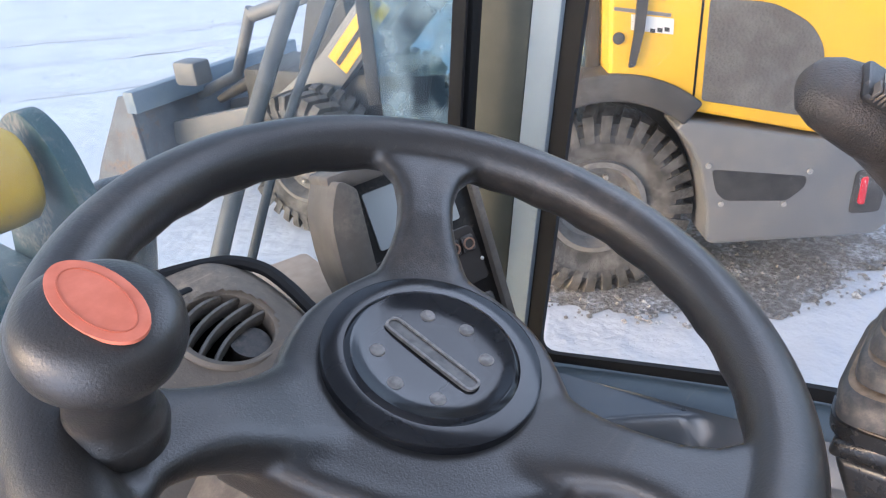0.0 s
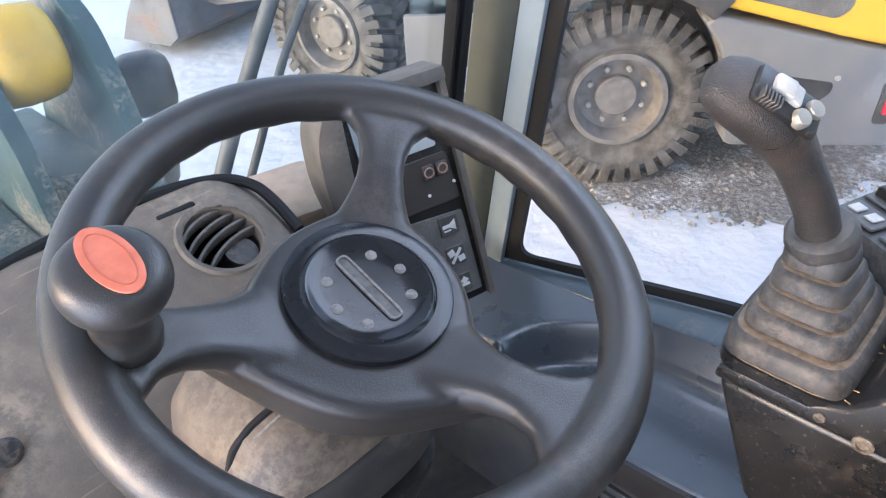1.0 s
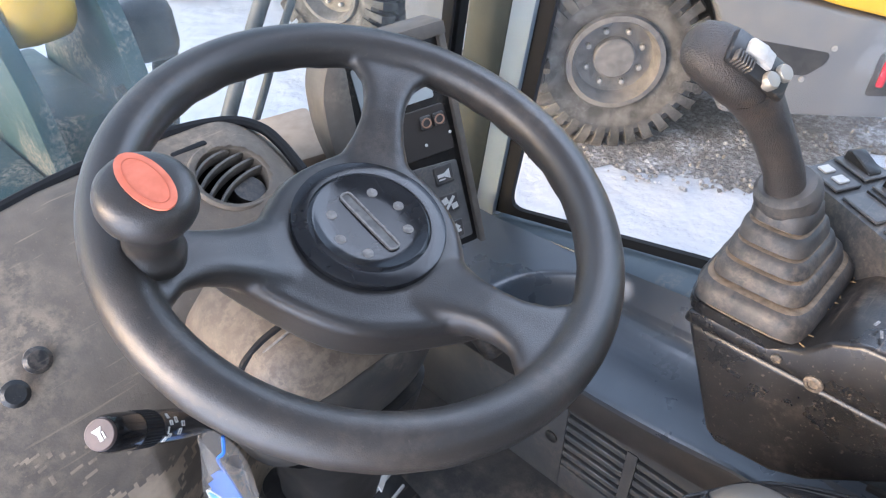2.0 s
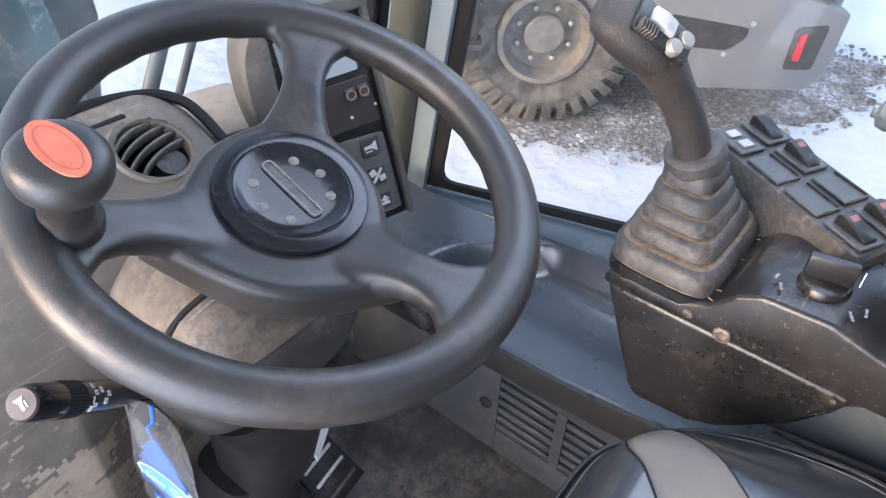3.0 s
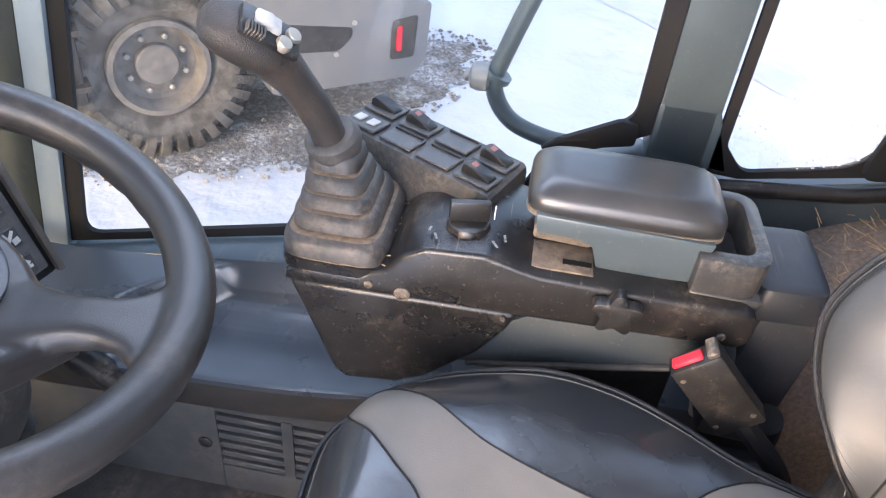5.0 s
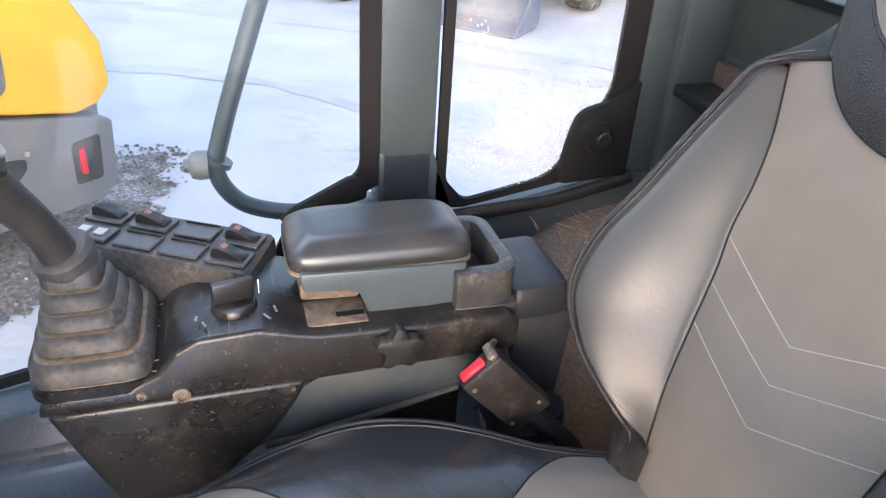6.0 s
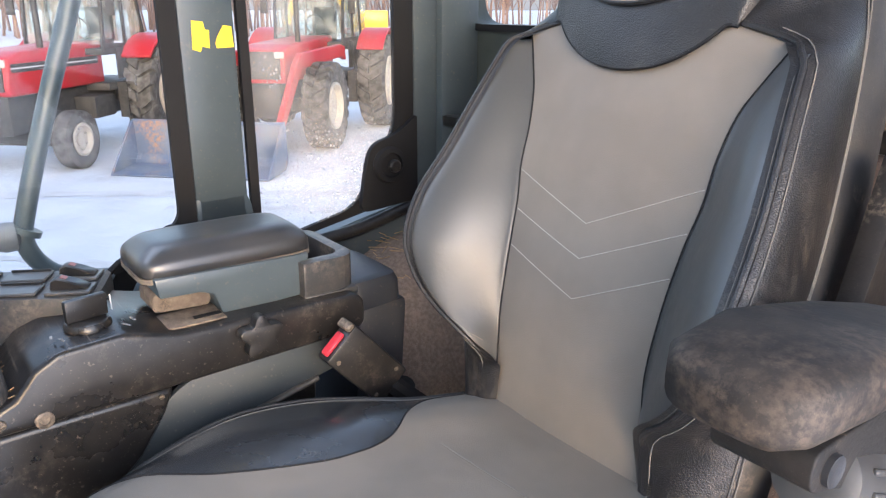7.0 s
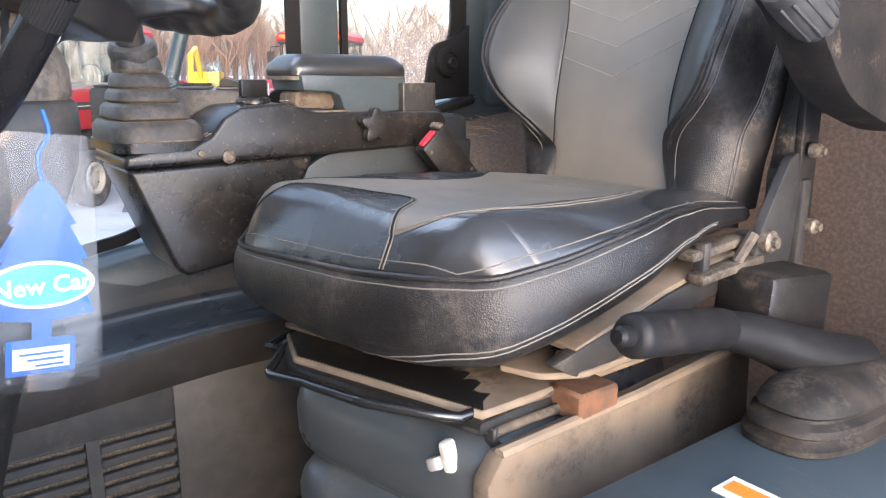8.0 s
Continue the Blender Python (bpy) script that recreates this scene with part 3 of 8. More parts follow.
hinge = part("hinge_plate", side_plate(rounded([(-0.742, 1.925), (-0.62, 1.915), (-0.632, 1.99), (-0.645, 2.035), (-0.70, 2.05), (-0.742, 2.08)], [0.004, 0.02, 0.03, 0.03, 0.03, 0.004]), 0.862, 0.8735, 0.002), M_BAND, qw, world_space=True)
part("hinge_boss", lathe([(0.030, 0), (0.033, 0.006), (0.030, 0.014), (0.022, 0.016), (0.020, 0.012), (0.013, 0.012), (0.0, 0.013)], 28, (0.862, -0.677, 1.998), (0, -90, 0)), M_BAND, hinge, world_space=True)
part("bolt", lathe([(0.0115, 0), (0.0115, 0.008), (0.009, 0.011), (0, 0.0115)], 20, (0.849, -0.681, 1.997), (0, -90, 0)), M_BLACK, hinge, world_space=True)
solid("window_rail", tube([(0.868, -0.44, 1.868), (0.868, -0.62, 1.886), (0.868, -0.755, 1.918)], 0.012, 10), M_BLACK, "dusty black rubber rail under the rear window", "rail", kind="structure")

# windscreen
ws = thing("window_2", Matrix.Translation((CX, 0.75, 1.5)), "blue-tinted windscreen with dust specks and painted reflection haze", "windscreen", kind="structure")
wz0, wz1 = 1.40, 2.92
bm = bmesh.new()
def ws_pt(u, v):
    x = -0.33 + 1.135 * u
    z = wz0 + (wz1 - wz0) * v
    bow = 0.05 * (1 - (2 * u - 1) ** 2)
    return (x, a_line(z, 0.725) + bow, z)
pane = part("pane", sheet(ws_pt, 14, 4, 0.004, (0, 1, 0)), M_SCREEN, ws, world_space=True)
pane.visible_shadow = False
solid("screen_seal", join(raked(0.70, 0.715, 0.785, 0.806, bevel=0.003), raked(0.70, 0.722, 0.768, 0.774, bevel=0.001)), M_BAND, "black rubber windscreen seal", "seal", kind="structure")
solid("wall_front", span(-0.42, 0.90, 0.80, 0.84, 1.1, 1.42), M_STEEL, "steel bulkhead under the windscreen", "wall", kind="structure")

# rear wall with its felt lining, left rear panel
rw = thing("wall_rear", Matrix.Translation((CX, -0.9, FLOOR)), "steel rear cab wall with brown felt lining", "wall", kind="structure")
part("panel", span(-0.42, 0.925, -0.93, -0.88, 1.1, 2.12), M_STEEL, rw, world_space=True)
hole = rounded([(-0.30, 2.235), (0.905, 2.235), (0.905, 2.86), (-0.30, 2.86)], 0.06, 6)
outer = []
for (x, z) in hole:
    outer.append((-0.42 if x < 0.3 else 0.925, 2.12 if z < 2.5 else 2.92))
part("window_frame", frame_prism(outer, hole, 0.05, Matrix.Translation((0, -0.93, 0)) @ XZ), M_PILLAR, rw, "scuffed olive-grey frame round the rear window", world_space=True)
part("window_seal", frame_prism(rounded([(-0.312, 2.223), (0.917, 2.223), (0.917, 2.872), (-0.312, 2.872)], 0.07, 6), hole, 0.008, Matrix.Translation((0, -0.88, 0)) @ XZ), M_BAND, rw, world_space=True)
# darker copy of the brown felt: the wall's shade is put into its colour
M_FELT_SHADED = material("brown felt darkened for shade", (0.12, 0.085, 0.068), 0.95, second=(0.175, 0.125, 0.098), scale=140, stains=(0.075, 0.055, 0.045), stain_scale=5, stain_at=(0.5, 0.7), bump=0.002, bump_scale=420)
part("felt_lining", span(-0.40, 0.87, -0.88, -0.865, 1.24, 2.11, 0.006), M_FELT_SHADED, rw, "brown felt lining", world_space=True)
part("frame_bar", join(span(-0.40, 0.62, -0.878, -0.852, 2.108, 2.136, 0.005), span(0.60, 0.87, -0.878, -0.80, 2.055, 2.075, 0.004)), M_BLACK, rw, world_space=True)
part("tape_strip", span(-0.30, 0.20, -0.853, -0.848, 2.1365, 2.156, 0.001), material("faded tan tape", (0.32, 0.24, 0.16), 0.8, second=(0.22, 0.17, 0.12), scale=40, stains=(0.08, 0.07, 0.06), stain_scale=14, stain_at=(0.55, 0.7)), rw, "strip of faded tan tape", world_space=True)
plate = part("data_label", span(0.03, 0.137, -0.879, -0.8775, 2.192, 2.226), material("white data label", (0.62, 0.6, 0.57), 0.5, second=(0.5, 0.48, 0.45), scale=50), rw, "white data label", world_space=True)
part("lettering", moved(lettering("CANADA", 0.0095, 0.0003, 0.0002), pose(0.085, -0.8772, 2.218, 90, 0, 180)), M_BAND, plate, world_space=True)
for k in range(2):
    part("print_bar", span(0.042 + 0.01 * k, 0.128, -0.8777, -0.8770, 2.2055 - 0.008 * k, 2.2095 - 0.008 * k), M_BAND, plate, world_space=True)
pane = part("pane", span(-0.31, 0.91, -0.905, -0.90, 2.225, 2.87), M_GLASS, rw, world_space=True)
pane.visible_shadow = False
solid("wall_left_rear", span(-0.43, -0.39, -0.90, -0.62, 1.1, 2.92, 0.004), M_STEEL, "steel rear left cab post and panel", "wall", kind="structure")
solid("felt_side", span(-0.388, -0.372, -0.865, -0.63, 1.24, 2.05, 0.005), M_FELT_SHADED, "brown felt side lining", "lining", kind="structure")

# hump over the rear axle, covered in felt
def hump(u, v):
    y = -0.865 + 0.40 * u
    a = v * math.pi / 2
    top = 1.885 - 0.05 * u - 0.16 * u ** 4
    return (0.872 - 0.24 * math.sin(a), y, 1.25 + (top - 1.25) * math.cos(a) ** 0.45)
solid("wheel_hump", sheet(hump, 14, 14, 0.01, (0, 0, -1)), M_CARPET, "brown felt-covered wheel hump with straw bits", "hump", kind="structure", sharp=60)

# moulded shelf along the right side
def shelf(u, v):
    y = 0.70 - 1.28 * u
    s = smooth_line([(0.0, 0.0), (0.012, 0.003), (0.06, -0.002), (0.12, -0.006), (0.165, 0.004), (0.185, 0.03), (0.197, 0.055)], 4)
    k = v * (len(s) - 1)
    i = min(int(k), len(s) - 2)
    p = s[i].lerp(s[i + 1], k - i)
    rise = 0.055 * min(max((0.62 - y) / 0.9, 0), 1)
    lift = 0.22 * max(0, 0.55 - y) * (p[1] > 0.02) * (p[1] - 0.004) / 0.055
    x = 0.602 + p[0] + 0.012 * math.exp(-((y + 0.03) / 0.12) ** 2)
    z = 1.545 + rise * (1 - v * 0.4) + p[1] + lift * 0.4
    # the higher ledge in front, with a curved step down to the tray
    line = 0.415 - 0.95 * max(0, x - 0.645) + 0.03 * math.sin(math.pi * min(max((x - 0.645) / 0.14, 0), 1))
    k = min(max((y - line) / 0.042 + 0.5, 0), 1)
    k = k * k * (3 - 2 * k)
    high = 1.605 + 0.22 * max(0, 0.55 - y) * 0.4
    z += (max(high, z) - z) * k * min(1, p[0] / 0.03)
    return (x, y, z)
sh = thing("side_shelf", Matrix.Translation((0.72, 0.1, FLOOR)), "dark grey moulded plastic shelf along the cab side", "shelf", kind="structure")
part("shelf_top", sheet(shelf, 170, 90, 0.01), M_SHELF, sh, world_space=True, sharp=60)
bm = bmesh.new()
rings = []
for k in range(13):
    y = 0.70 - 1.28 * k / 12
    r = 0.055 * min(max((0.62 - y) / 0.9, 0), 1)
    o = 0.012 * math.exp(-((y + 0.03) / 0.12) ** 2)
    rings.append([(0.604 + o, y, 1.541 + r), (0.602 + o, y, 1.53 + r), (0.612 + o, y, 1.475 + r * 0.8), (0.655, y, 1.470 + r * 0.8), (0.69, y, 1.535 + r)])
part("skirt", loft(rings), material("brown-black plastic", (0.02, 0.0185, 0.0175), 0.45, second=(0.032, 0.028, 0.025), scale=30, stains=(0.14, 0.1, 0.075), stain_scale=9, stain_at=(0.6, 0.85)), sh, world_space=True, sharp=50)
M_LOWER = material("dusty dark grey panel", (0.042, 0.044, 0.047), 0.5, second=(0.06, 0.06, 0.06), scale=25, stains=(0.15, 0.12, 0.095), stain_scale=7, stain_at=(0.55, 0.82), bump=0.0002, bump_scale=500)
# the grille panel: slots cut as gaps between bars
gp = thing("heater_panel", Matrix.Translation((0.66, 0.1, FLOOR)), "dusty grey heater panel with a slotted grille", "panel", kind="structure")
part("panel", join(span(0.652, 0.68, 0.265, 0.74, FLOOR, 1.50, 0.003), span(0.652, 0.68, -0.62, 0.02, FLOOR, 1.52, 0.003), span(0.652, 0.68, 0.02, 0.265, 1.435, 1.505, 0.002), span(0.652, 0.68, 0.02, 0.265, FLOOR, 1.285, 0.002), span(0.652, 0.68, 0.133, 0.152, 1.285, 1.435)), M_LOWER, gp, world_space=True)
for k in range(7):
    z = 1.2955 + k * 0.0235
    for y0, y1 in ((0.02, 0.133), (0.152, 0.265)):
        part("slat", span(0.6525, 0.664, y0, y1, z - 0.0065, z + 0.0065, 0.002, 1), M_LOWER, gp, world_space=True)
part("filter_mat", span(0.672, 0.70, 0.02, 0.265, 1.28, 1.44), material("dusty filter mat", (0.16, 0.13, 0.1), 0.95, second=(0.3, 0.25, 0.19), scale=220, bump=0.003, bump_scale=250), gp, world_space=True)
part("plug", lathe([(0.0125, 0), (0.0125, 0.003), (0.009, 0.005), (0, 0.005)], 20, (0.652, 0.29, 1.345), (0, -90, 0)), M_BLACK, gp, world_space=True)

# ---- dashboard ----
ds = thing("dashboard", Matrix.Translation((0.0, 0.5, FLOOR)), "dusty grey-brown moulded dashboard with worn paint", "dashboard", kind="structure")
def dash_top(u, v):
    # u from the left end to the right, v from the screen towards the driver and down
    x = -0.40 + 0.735 * u
    prof = [(0.545, 2.008), (0.528, 2.032), (0.49, 2.027), (0.43, 2.00), (0.375, 1.965), (0.345, 1.90), (0.335, 1.78), (0.36, 1.62), (0.40, 1.45), (0.42, 1.24)]
    s = smooth_line([(0, a, b) for a, b in prof], 6)
    k = v * (len(s) - 1)
    i = min(int(k), len(s) - 2)
    p = s[i].lerp(s[i + 1], k - i)
    y, z = p[1], p[2]
    left = max(0, (0.06 - x) / 0.46)
    y -= 0.02 * left
    z -= 0.10 * max(0, (0.10 - x)) * min(1, max(0, (z - 1.6) / 0.35))
    drop = max(0, (x - 0.27) / 0.065)
    z -= 0.045 * drop ** 2.2
    # the lower part falls away towards the column
    low = max(0, min(1, (1.93 - z) / 0.1))
    y += low * 0.14 * max(0, (x - 0.06) / 0.27)
    return (x, y, z)
dt = sheet(dash_top, 200, 260)
# a round hole for the outlet
VENT = Vector((0.253, 0.455, 2.004))
kill = [f for f in dt.faces if (f.calc_center_median() - VENT).length < 0.0375]
bmesh.ops.delete(dt, geom=kill, context="FACES")
for f in dt.faces:
    c = f.calc_center_median()
    q = noise.noise((c.x * 14 + c.z * 9, c.y * 22, c.z * 34)) + 0.7 * noise.noise((c.x * 40 + c.z * 30, c.y * 70, c.z * 110)) + 0.5 * noise.noise((c.x * 150, c.y * 200, c.z * 260))
    if c.z < 1.93 and q + (1.90 - c.z) * 6 - max(0, c.x - 0.0) * 5 > 0.42:
        f.material_index = 1
part("shell", dt, [M_DASH, material("bare tan plastic", (0.34, 0.265, 0.185), 0.7, second=(0.27, 0.21, 0.15), scale=60, stains=(0.12, 0.1, 0.08), stain_scale=10, stain_at=(0.52, 0.7))], ds, world_space=True, sharp=60)
part("end_wall", side_plate([(0.585, 1.99), (0.50, 1.985), (0.43, 1.955), (0.46, 1.85), (0.52, 1.25), (0.66, 1.25), (0.66, 1.9)], 0.30, 0.331, 0.004), M_DASH, ds, world_space=True)
part("screen_band", tube([(-0.36, 0.515, 1.985), (0.0, 0.530, 2.022), (0.12, 0.535, 2.032), (0.22, 0.534, 2.034), (0.29, 0.520, 2.028), (0.318, 0.500, 2.018), (0.326, 0.475, 2.004), (0.326, 0.44, 1.985)], 0.006, 8, smooth=6), M_BAND, ds, "black rubber edge strip", world_space=True)
part("ledge", box(0.16, 0.13, 0.03, (0.40, 0.62, 1.90), 0.008, rot=(0, 0, -15)), material("tan dusty foam", (0.42, 0.33, 0.25), 0.85, second=(0.36, 0.28, 0.21), scale=50), ds, "tan dusty ledge behind the outlet", world_space=True)
for x, y in ((0.235, 0.498), (0.13, 0.505)):
    part("defroster_slot", box(0.04, 0.008, 0.006, (x, y, 2.0275 if x > 0.2 else 2.028), 0.003, rot=(8, 0, -4)), M_BAND, ds, world_space=True)
# outlet: ring, louvres
M_VANE = material("dusty grey vane", (0.07, 0.062, 0.054), 0.5, second=(0.11, 0.095, 0.08), scale=60, stains=(0.22, 0.18, 0.14), stain_scale=14, stain_at=(0.48, 0.72))
TILT_V = Matrix.Translation(VENT + Vector((0, -0.001, 0.0045))) @ Euler((radians(25), radians(-2), radians(20))).to_matrix().to_4x4()
vent = part("air_outlet", moved(lathe([(0.0355, -0.02), (0.0355, 0.0), (0.0375, 0.002), (0.0415, 0.0025), (0.0435, 0.0), (0.0435, -0.006), (0.040, -0.008), (0.039, -0.03)], 40, loop=True), TILT_V), M_DASH, ds, "dusty round air outlet", world_space=True)
part("cup", moved(lathe([(0.0, -0.070), (0.041, -0.068), (0.041, -0.008), (0.039, -0.008), (0.039, -0.05), (0.03, -0.062), (0.0, -0.064)], 32), TILT_V), M_BAND, vent, world_space=True)
for k, d in enumerate((0.024, 0.012, 0.0, -0.012)):
    w = math.sqrt(0.0355 ** 2 - d * d)
    arc = [(-w + 2 * w * i / 12, d + 0.006 * (1 - (2 * i / 12 - 1) ** 2), -0.003) for i in range(13)]
    part("louvre", moved(loft([[(x, y - 0.0018, z - 0.001), (x, y - 0.0006, z + 0.001), (x, y + 0.0016, z + 0.0014), (x, y + 0.0026, z - 0.0008), (x, y + 0.0012, z - 0.012), (x, y - 0.0012, z - 0.012)] for x, y, z in arc]), TILT_V), M_VANE, vent, world_space=True)
part("louvre_disc", moved(lathe([(0.0, -0.010), (0.016, -0.010), (0.018, -0.014), (0.018, -0.024), (0.0, -0.024)], 24, (0.006, -0.018, 0)), TILT_V), M_BLACK, vent, world_space=True)
for p, r in (((0.020, 0.392, 1.975), 0.011), ((-0.006, 0.378, 1.968), 0.011)):
    part("plug", lathe([(r, 0), (r, 0.004), (r * 0.7, 0.007), (0, 0.007)], 18, p, (52, 0, 0)), M_BLACK, ds, world_space=True)

# ---- steering wheel ----
WHEEL = Matrix.Translation((0.241, 0.228, 2.089)) @ Euler((radians(20.2), radians(1.2), 0)).to_matrix().to_4x4()
sw = thing("steering_wheel", WHEEL, "black plastic steering wheel with three spokes and dusty wear", "steering wheel")
RR, RT = 0.1825, 0.0185
rim_rings = []
for k in range(96):
    a = 2 * math.pi * k / 96
    ring = []
    for j in range(18):
        b = 2 * math.pi * j / 18
        r = RR + RT * math.cos(b) * 1.02
        z = RT * math.sin(b) * (1.0 if math.sin(b) > 0 else 1.12)
        # finger grip waves on the underside
        if math.sin(b) < -0.3:
            z -= 0.0012 * math.sin(a * 30)
        ring.append((r * math.cos(a), r * math.sin(a), z))
    rim_rings.append(ring)
moulding = [loft(rim_rings, loop=True)]
SPOKES = (43, 163, 280)
prof_r = [0.045, 0.06, 0.078, 0.095, 0.112, 0.13, 0.146, 0.158, 0.168, 0.178]
prof_w = [0.052, 0.041, 0.030, 0.0225, 0.0185, 0.0185, 0.0235, 0.032, 0.043, 0.050]
prof_z = [-0.0335, -0.032, -0.0265, -0.0195, -0.0125, -0.0075, -0.0035, -0.0015, -0.0005, 0.0]
prof_t = [0.046, 0.046, 0.042, 0.035, 0.028, 0.022, 0.016, 0.016, 0.015, 0.010]
for si, a in enumerate(SPOKES):
    ca, sa = math.cos(radians(a)), math.sin(radians(a))
    wide = 1.0 if si == 0 else 1.12
    rings = []
    for i in range(37):
        r = np.interp(i / 36, np.linspace(0, 1, 10), prof_r)
        w, z, th = (float(np.interp(r, prof_r, p)) for p in (prof_w, prof_z, prof_t))
        w *= wide
        ring = []
        for j in range(20):
            b = 2 * math.pi * j / 20
            c, s = math.cos(b), math.sin(b)
            lx = abs(c) ** 0.62 * (1 if c > 0 else -1) * w
            lz = z - th * 0.5 + 0.004 + abs(s) ** 0.75 * (1 if s > 0 else -1) * th * 0.55 + (0.003 * (lx / w) ** 2 if s > 0 else 0)
            rr = r - 0.0 + (0.0 if r < 0.15 else -0.004 * (lx / 0.045) ** 2)
            ring.append((rr * ca - lx * sa, rr * sa + lx * ca, lz))
        rings.append(ring)
    moulding.append(loft(rings))
def web(a0, a1, low, high):
    """The filled curve between two spokes, seen from above."""
    rings = []
    for i in range(25):
        f = i / 24
        a = radians(a0 + (a1 - a0) * f)
        ro = low + (high - low) * abs(2 * f - 1) ** 3.2
        zo = float(np.interp(ro, prof_r, prof_z)) - 0.004
        ring = []
        for r, z in ((0.045, -0.0275), (0.06, -0.0260), (ro * 0.5 + 0.033, -0.0260), (ro - 0.005, min(zo, -0.0245)), (ro, min(zo, -0.0245) - 0.007), (ro - 0.003, zo - 0.042), (0.05, -0.076)):
            ring.append((r * math.cos(a), r * math.sin(a), z))
        rings.append(ring)
    return loft(rings)
moulding.append(web(163, 280, 0.092, 0.122))
moulding.append(web(43, 163, 0.080, 0.100))
moulding.append(web(-80, 43, 0.080, 0.100))
moulding.append(lathe([(0.0, -0.095), (0.050, -0.095), (0.060, -0.075), (0.068, -0.052), (0.0685, -0.040), (0.067, -0.029), (0.064, -0.0262), (0.0, -0.0262)], 56, (0.003, 0.0, 0)))
rim_ob = part("rim_and_spokes", join(*moulding), M_WHEEL, sw, "moulded black rim with three spokes", sharp=80)
mod = rim_ob.modifiers.new("fuse", "REMESH")
mod.mode, mod.voxel_size, mod.use_smooth_shade = "VOXEL", 0.0022, True
mod = rim_ob.modifiers.new("ease", "SMOOTH")
mod.factor, mod.iterations = 0.5, 14
cap = part("hub_cap", lathe([(0.0, -0.0150), (0.024, -0.0146), (0.034, -0.0138), (0.0405, -0.0124), (0.0432, -0.0112), (0.0452, -0.0106), (0.0470, -0.0112), (0.0486, -0.0124), (0.0592, -0.0122), (0.0606, -0.0128), (0.0612, -0.0145), (0.0612, -0.024)], 96), M_HUB, sw, "glossy black hub cap with a groove and dimples", sharp=30)
cap.location = (0.004, 0.0015, -0.0085)
M_DOT = material("worn grey dimple", (0.22, 0.2, 0.18), 0.5, second=(0.12, 0.11, 0.1), scale=300)
for a in (46, 0, -46, 134, 180, 226):
    part("dimple", lathe([(0.0, -0.0132), (0.003, -0.0129), (0.0042, -0.0135), (0.0046, -0.0145)], 16, (0.0302 * math.cos(radians(a)), 0.0302 * math.sin(radians(a)), 0)), M_DOT, cap)
slot = rounded([(-0.0055, -0.031), (0.0055, -0.031), (0.0055, 0.033), (-0.0055, 0.033)], 0.005)
slot_in = rounded([(-0.0040, -0.0295), (0.0040, -0.0295), (0.0040, 0.0315), (-0.0040, 0.0315)], 0.0038)
part("slot_rim", frame_prism(slot, slot_in, 0.0022, pose(0.0, 0, -0.0146, 0, 0, 0)), M_DOT, cap)
part("slot_floor", prism(slot_in, 0.0008, 0, 1, pose(0.0, 0, -0.0143, 0, 0, 0)), material("worn brown-grey plastic", (0.11, 0.1, 0.09), 0.45, second=(0.05, 0.045, 0.04), scale=120), cap)
KA = radians(162.8)
kn = part("spinner_knob", lathe([(0.022, -0.010), (0.0225, 0.005), (0.0205, 0.0095), (0.0172, 0.012), (0.0166, 0.020), (0.0176, 0.028), (0.0205, 0.036), (0.0245, 0.042), (0.0282, 0.047), (0.0297, 0.052), (0.0300, 0.057), (0.0290, 0.0625), (0.0265, 0.0668), (0.0225, 0.0692), (0.0165, 0.0706), (0.0, 0.0712)], 56, (0.159 * math.cos(KA), 0.159 * math.sin(KA), 0.004)), M_WHEEL, sw, "black spinner knob", sharp=60)
oval = [(0.0128 * math.cos(2 * math.pi * k / 40), 0.0240 * math.sin(2 * math.pi * k / 40)) for k in range(40)]
part("inlay", prism(oval, 0.0016, 0, 1, pose(0.159 * math.cos(KA), 0.159 * math.sin(KA), 0.0738, 0, 0, 2)), M_ORANGE, kn, "orange oval inlay")
ring_a = [(0.0092 * math.cos(2 * math.pi * k / 40), 0.0192 * math.sin(2 * math.pi * k / 40)) for k in range(40)]
ring_b = [(0.0087 * math.cos(2 * math.pi * k / 40), 0.0187 * math.sin(2 * math.pi * k / 40)) for k in range(40)]
part("inlay_line", frame_prism(ring_a, ring_b, 0.0019, pose(0.159 * math.cos(KA), 0.159 * math.sin(KA), 0.0738, 0, 0, 2)), material("deep orange", (0.52, 0.13, 0.07), 0.5), kn)

# ---- steering column ----
M_SHROUD = material("dusty column plastic", (0.088, 0.070, 0.054), 0.6, second=(0.12, 0.096, 0.073), scale=30, stains=(0.24, 0.19, 0.138), stain_scale=6, stain_at=(0.4, 0.66), bump=0.0002, bump_scale=420)
sc = thing("steering_column", Matrix.Translation((0.24, 0.36, FLOOR)), "dusty moulded steering column with a black boot", "steering column")
def blob(path, sizes, n=24, power=0.7):
    """A rounded bar with its own width and height at each station; stations lie along y and z."""
    rings = []
    P = smooth_line(path, 6)
    for i, p in enumerate(P):
        w, h = (float(np.interp(i / (len(P) - 1), np.linspace(0, 1, len(sizes)), [s[q] for s in sizes])) for q in (0, 1))
        t = (P[min(i + 1, len(P) - 1)] - P[max(i - 1, 0)]).normalized()
        up = t.cross(Vector((1, 0, 0))).normalized()
        ring = []
        for j in range(n):
            b = 2 * math.pi * j / n
            c, s = math.cos(b), math.sin(b)
            ring.append(p + Vector((1, 0, 0)) * (abs(c) ** power * (1 if c > 0 else -1) * w) + up * (abs(s) ** power * (1 if s > 0 else -1) * h))
        rings.append(ring)
    return loft(rings)
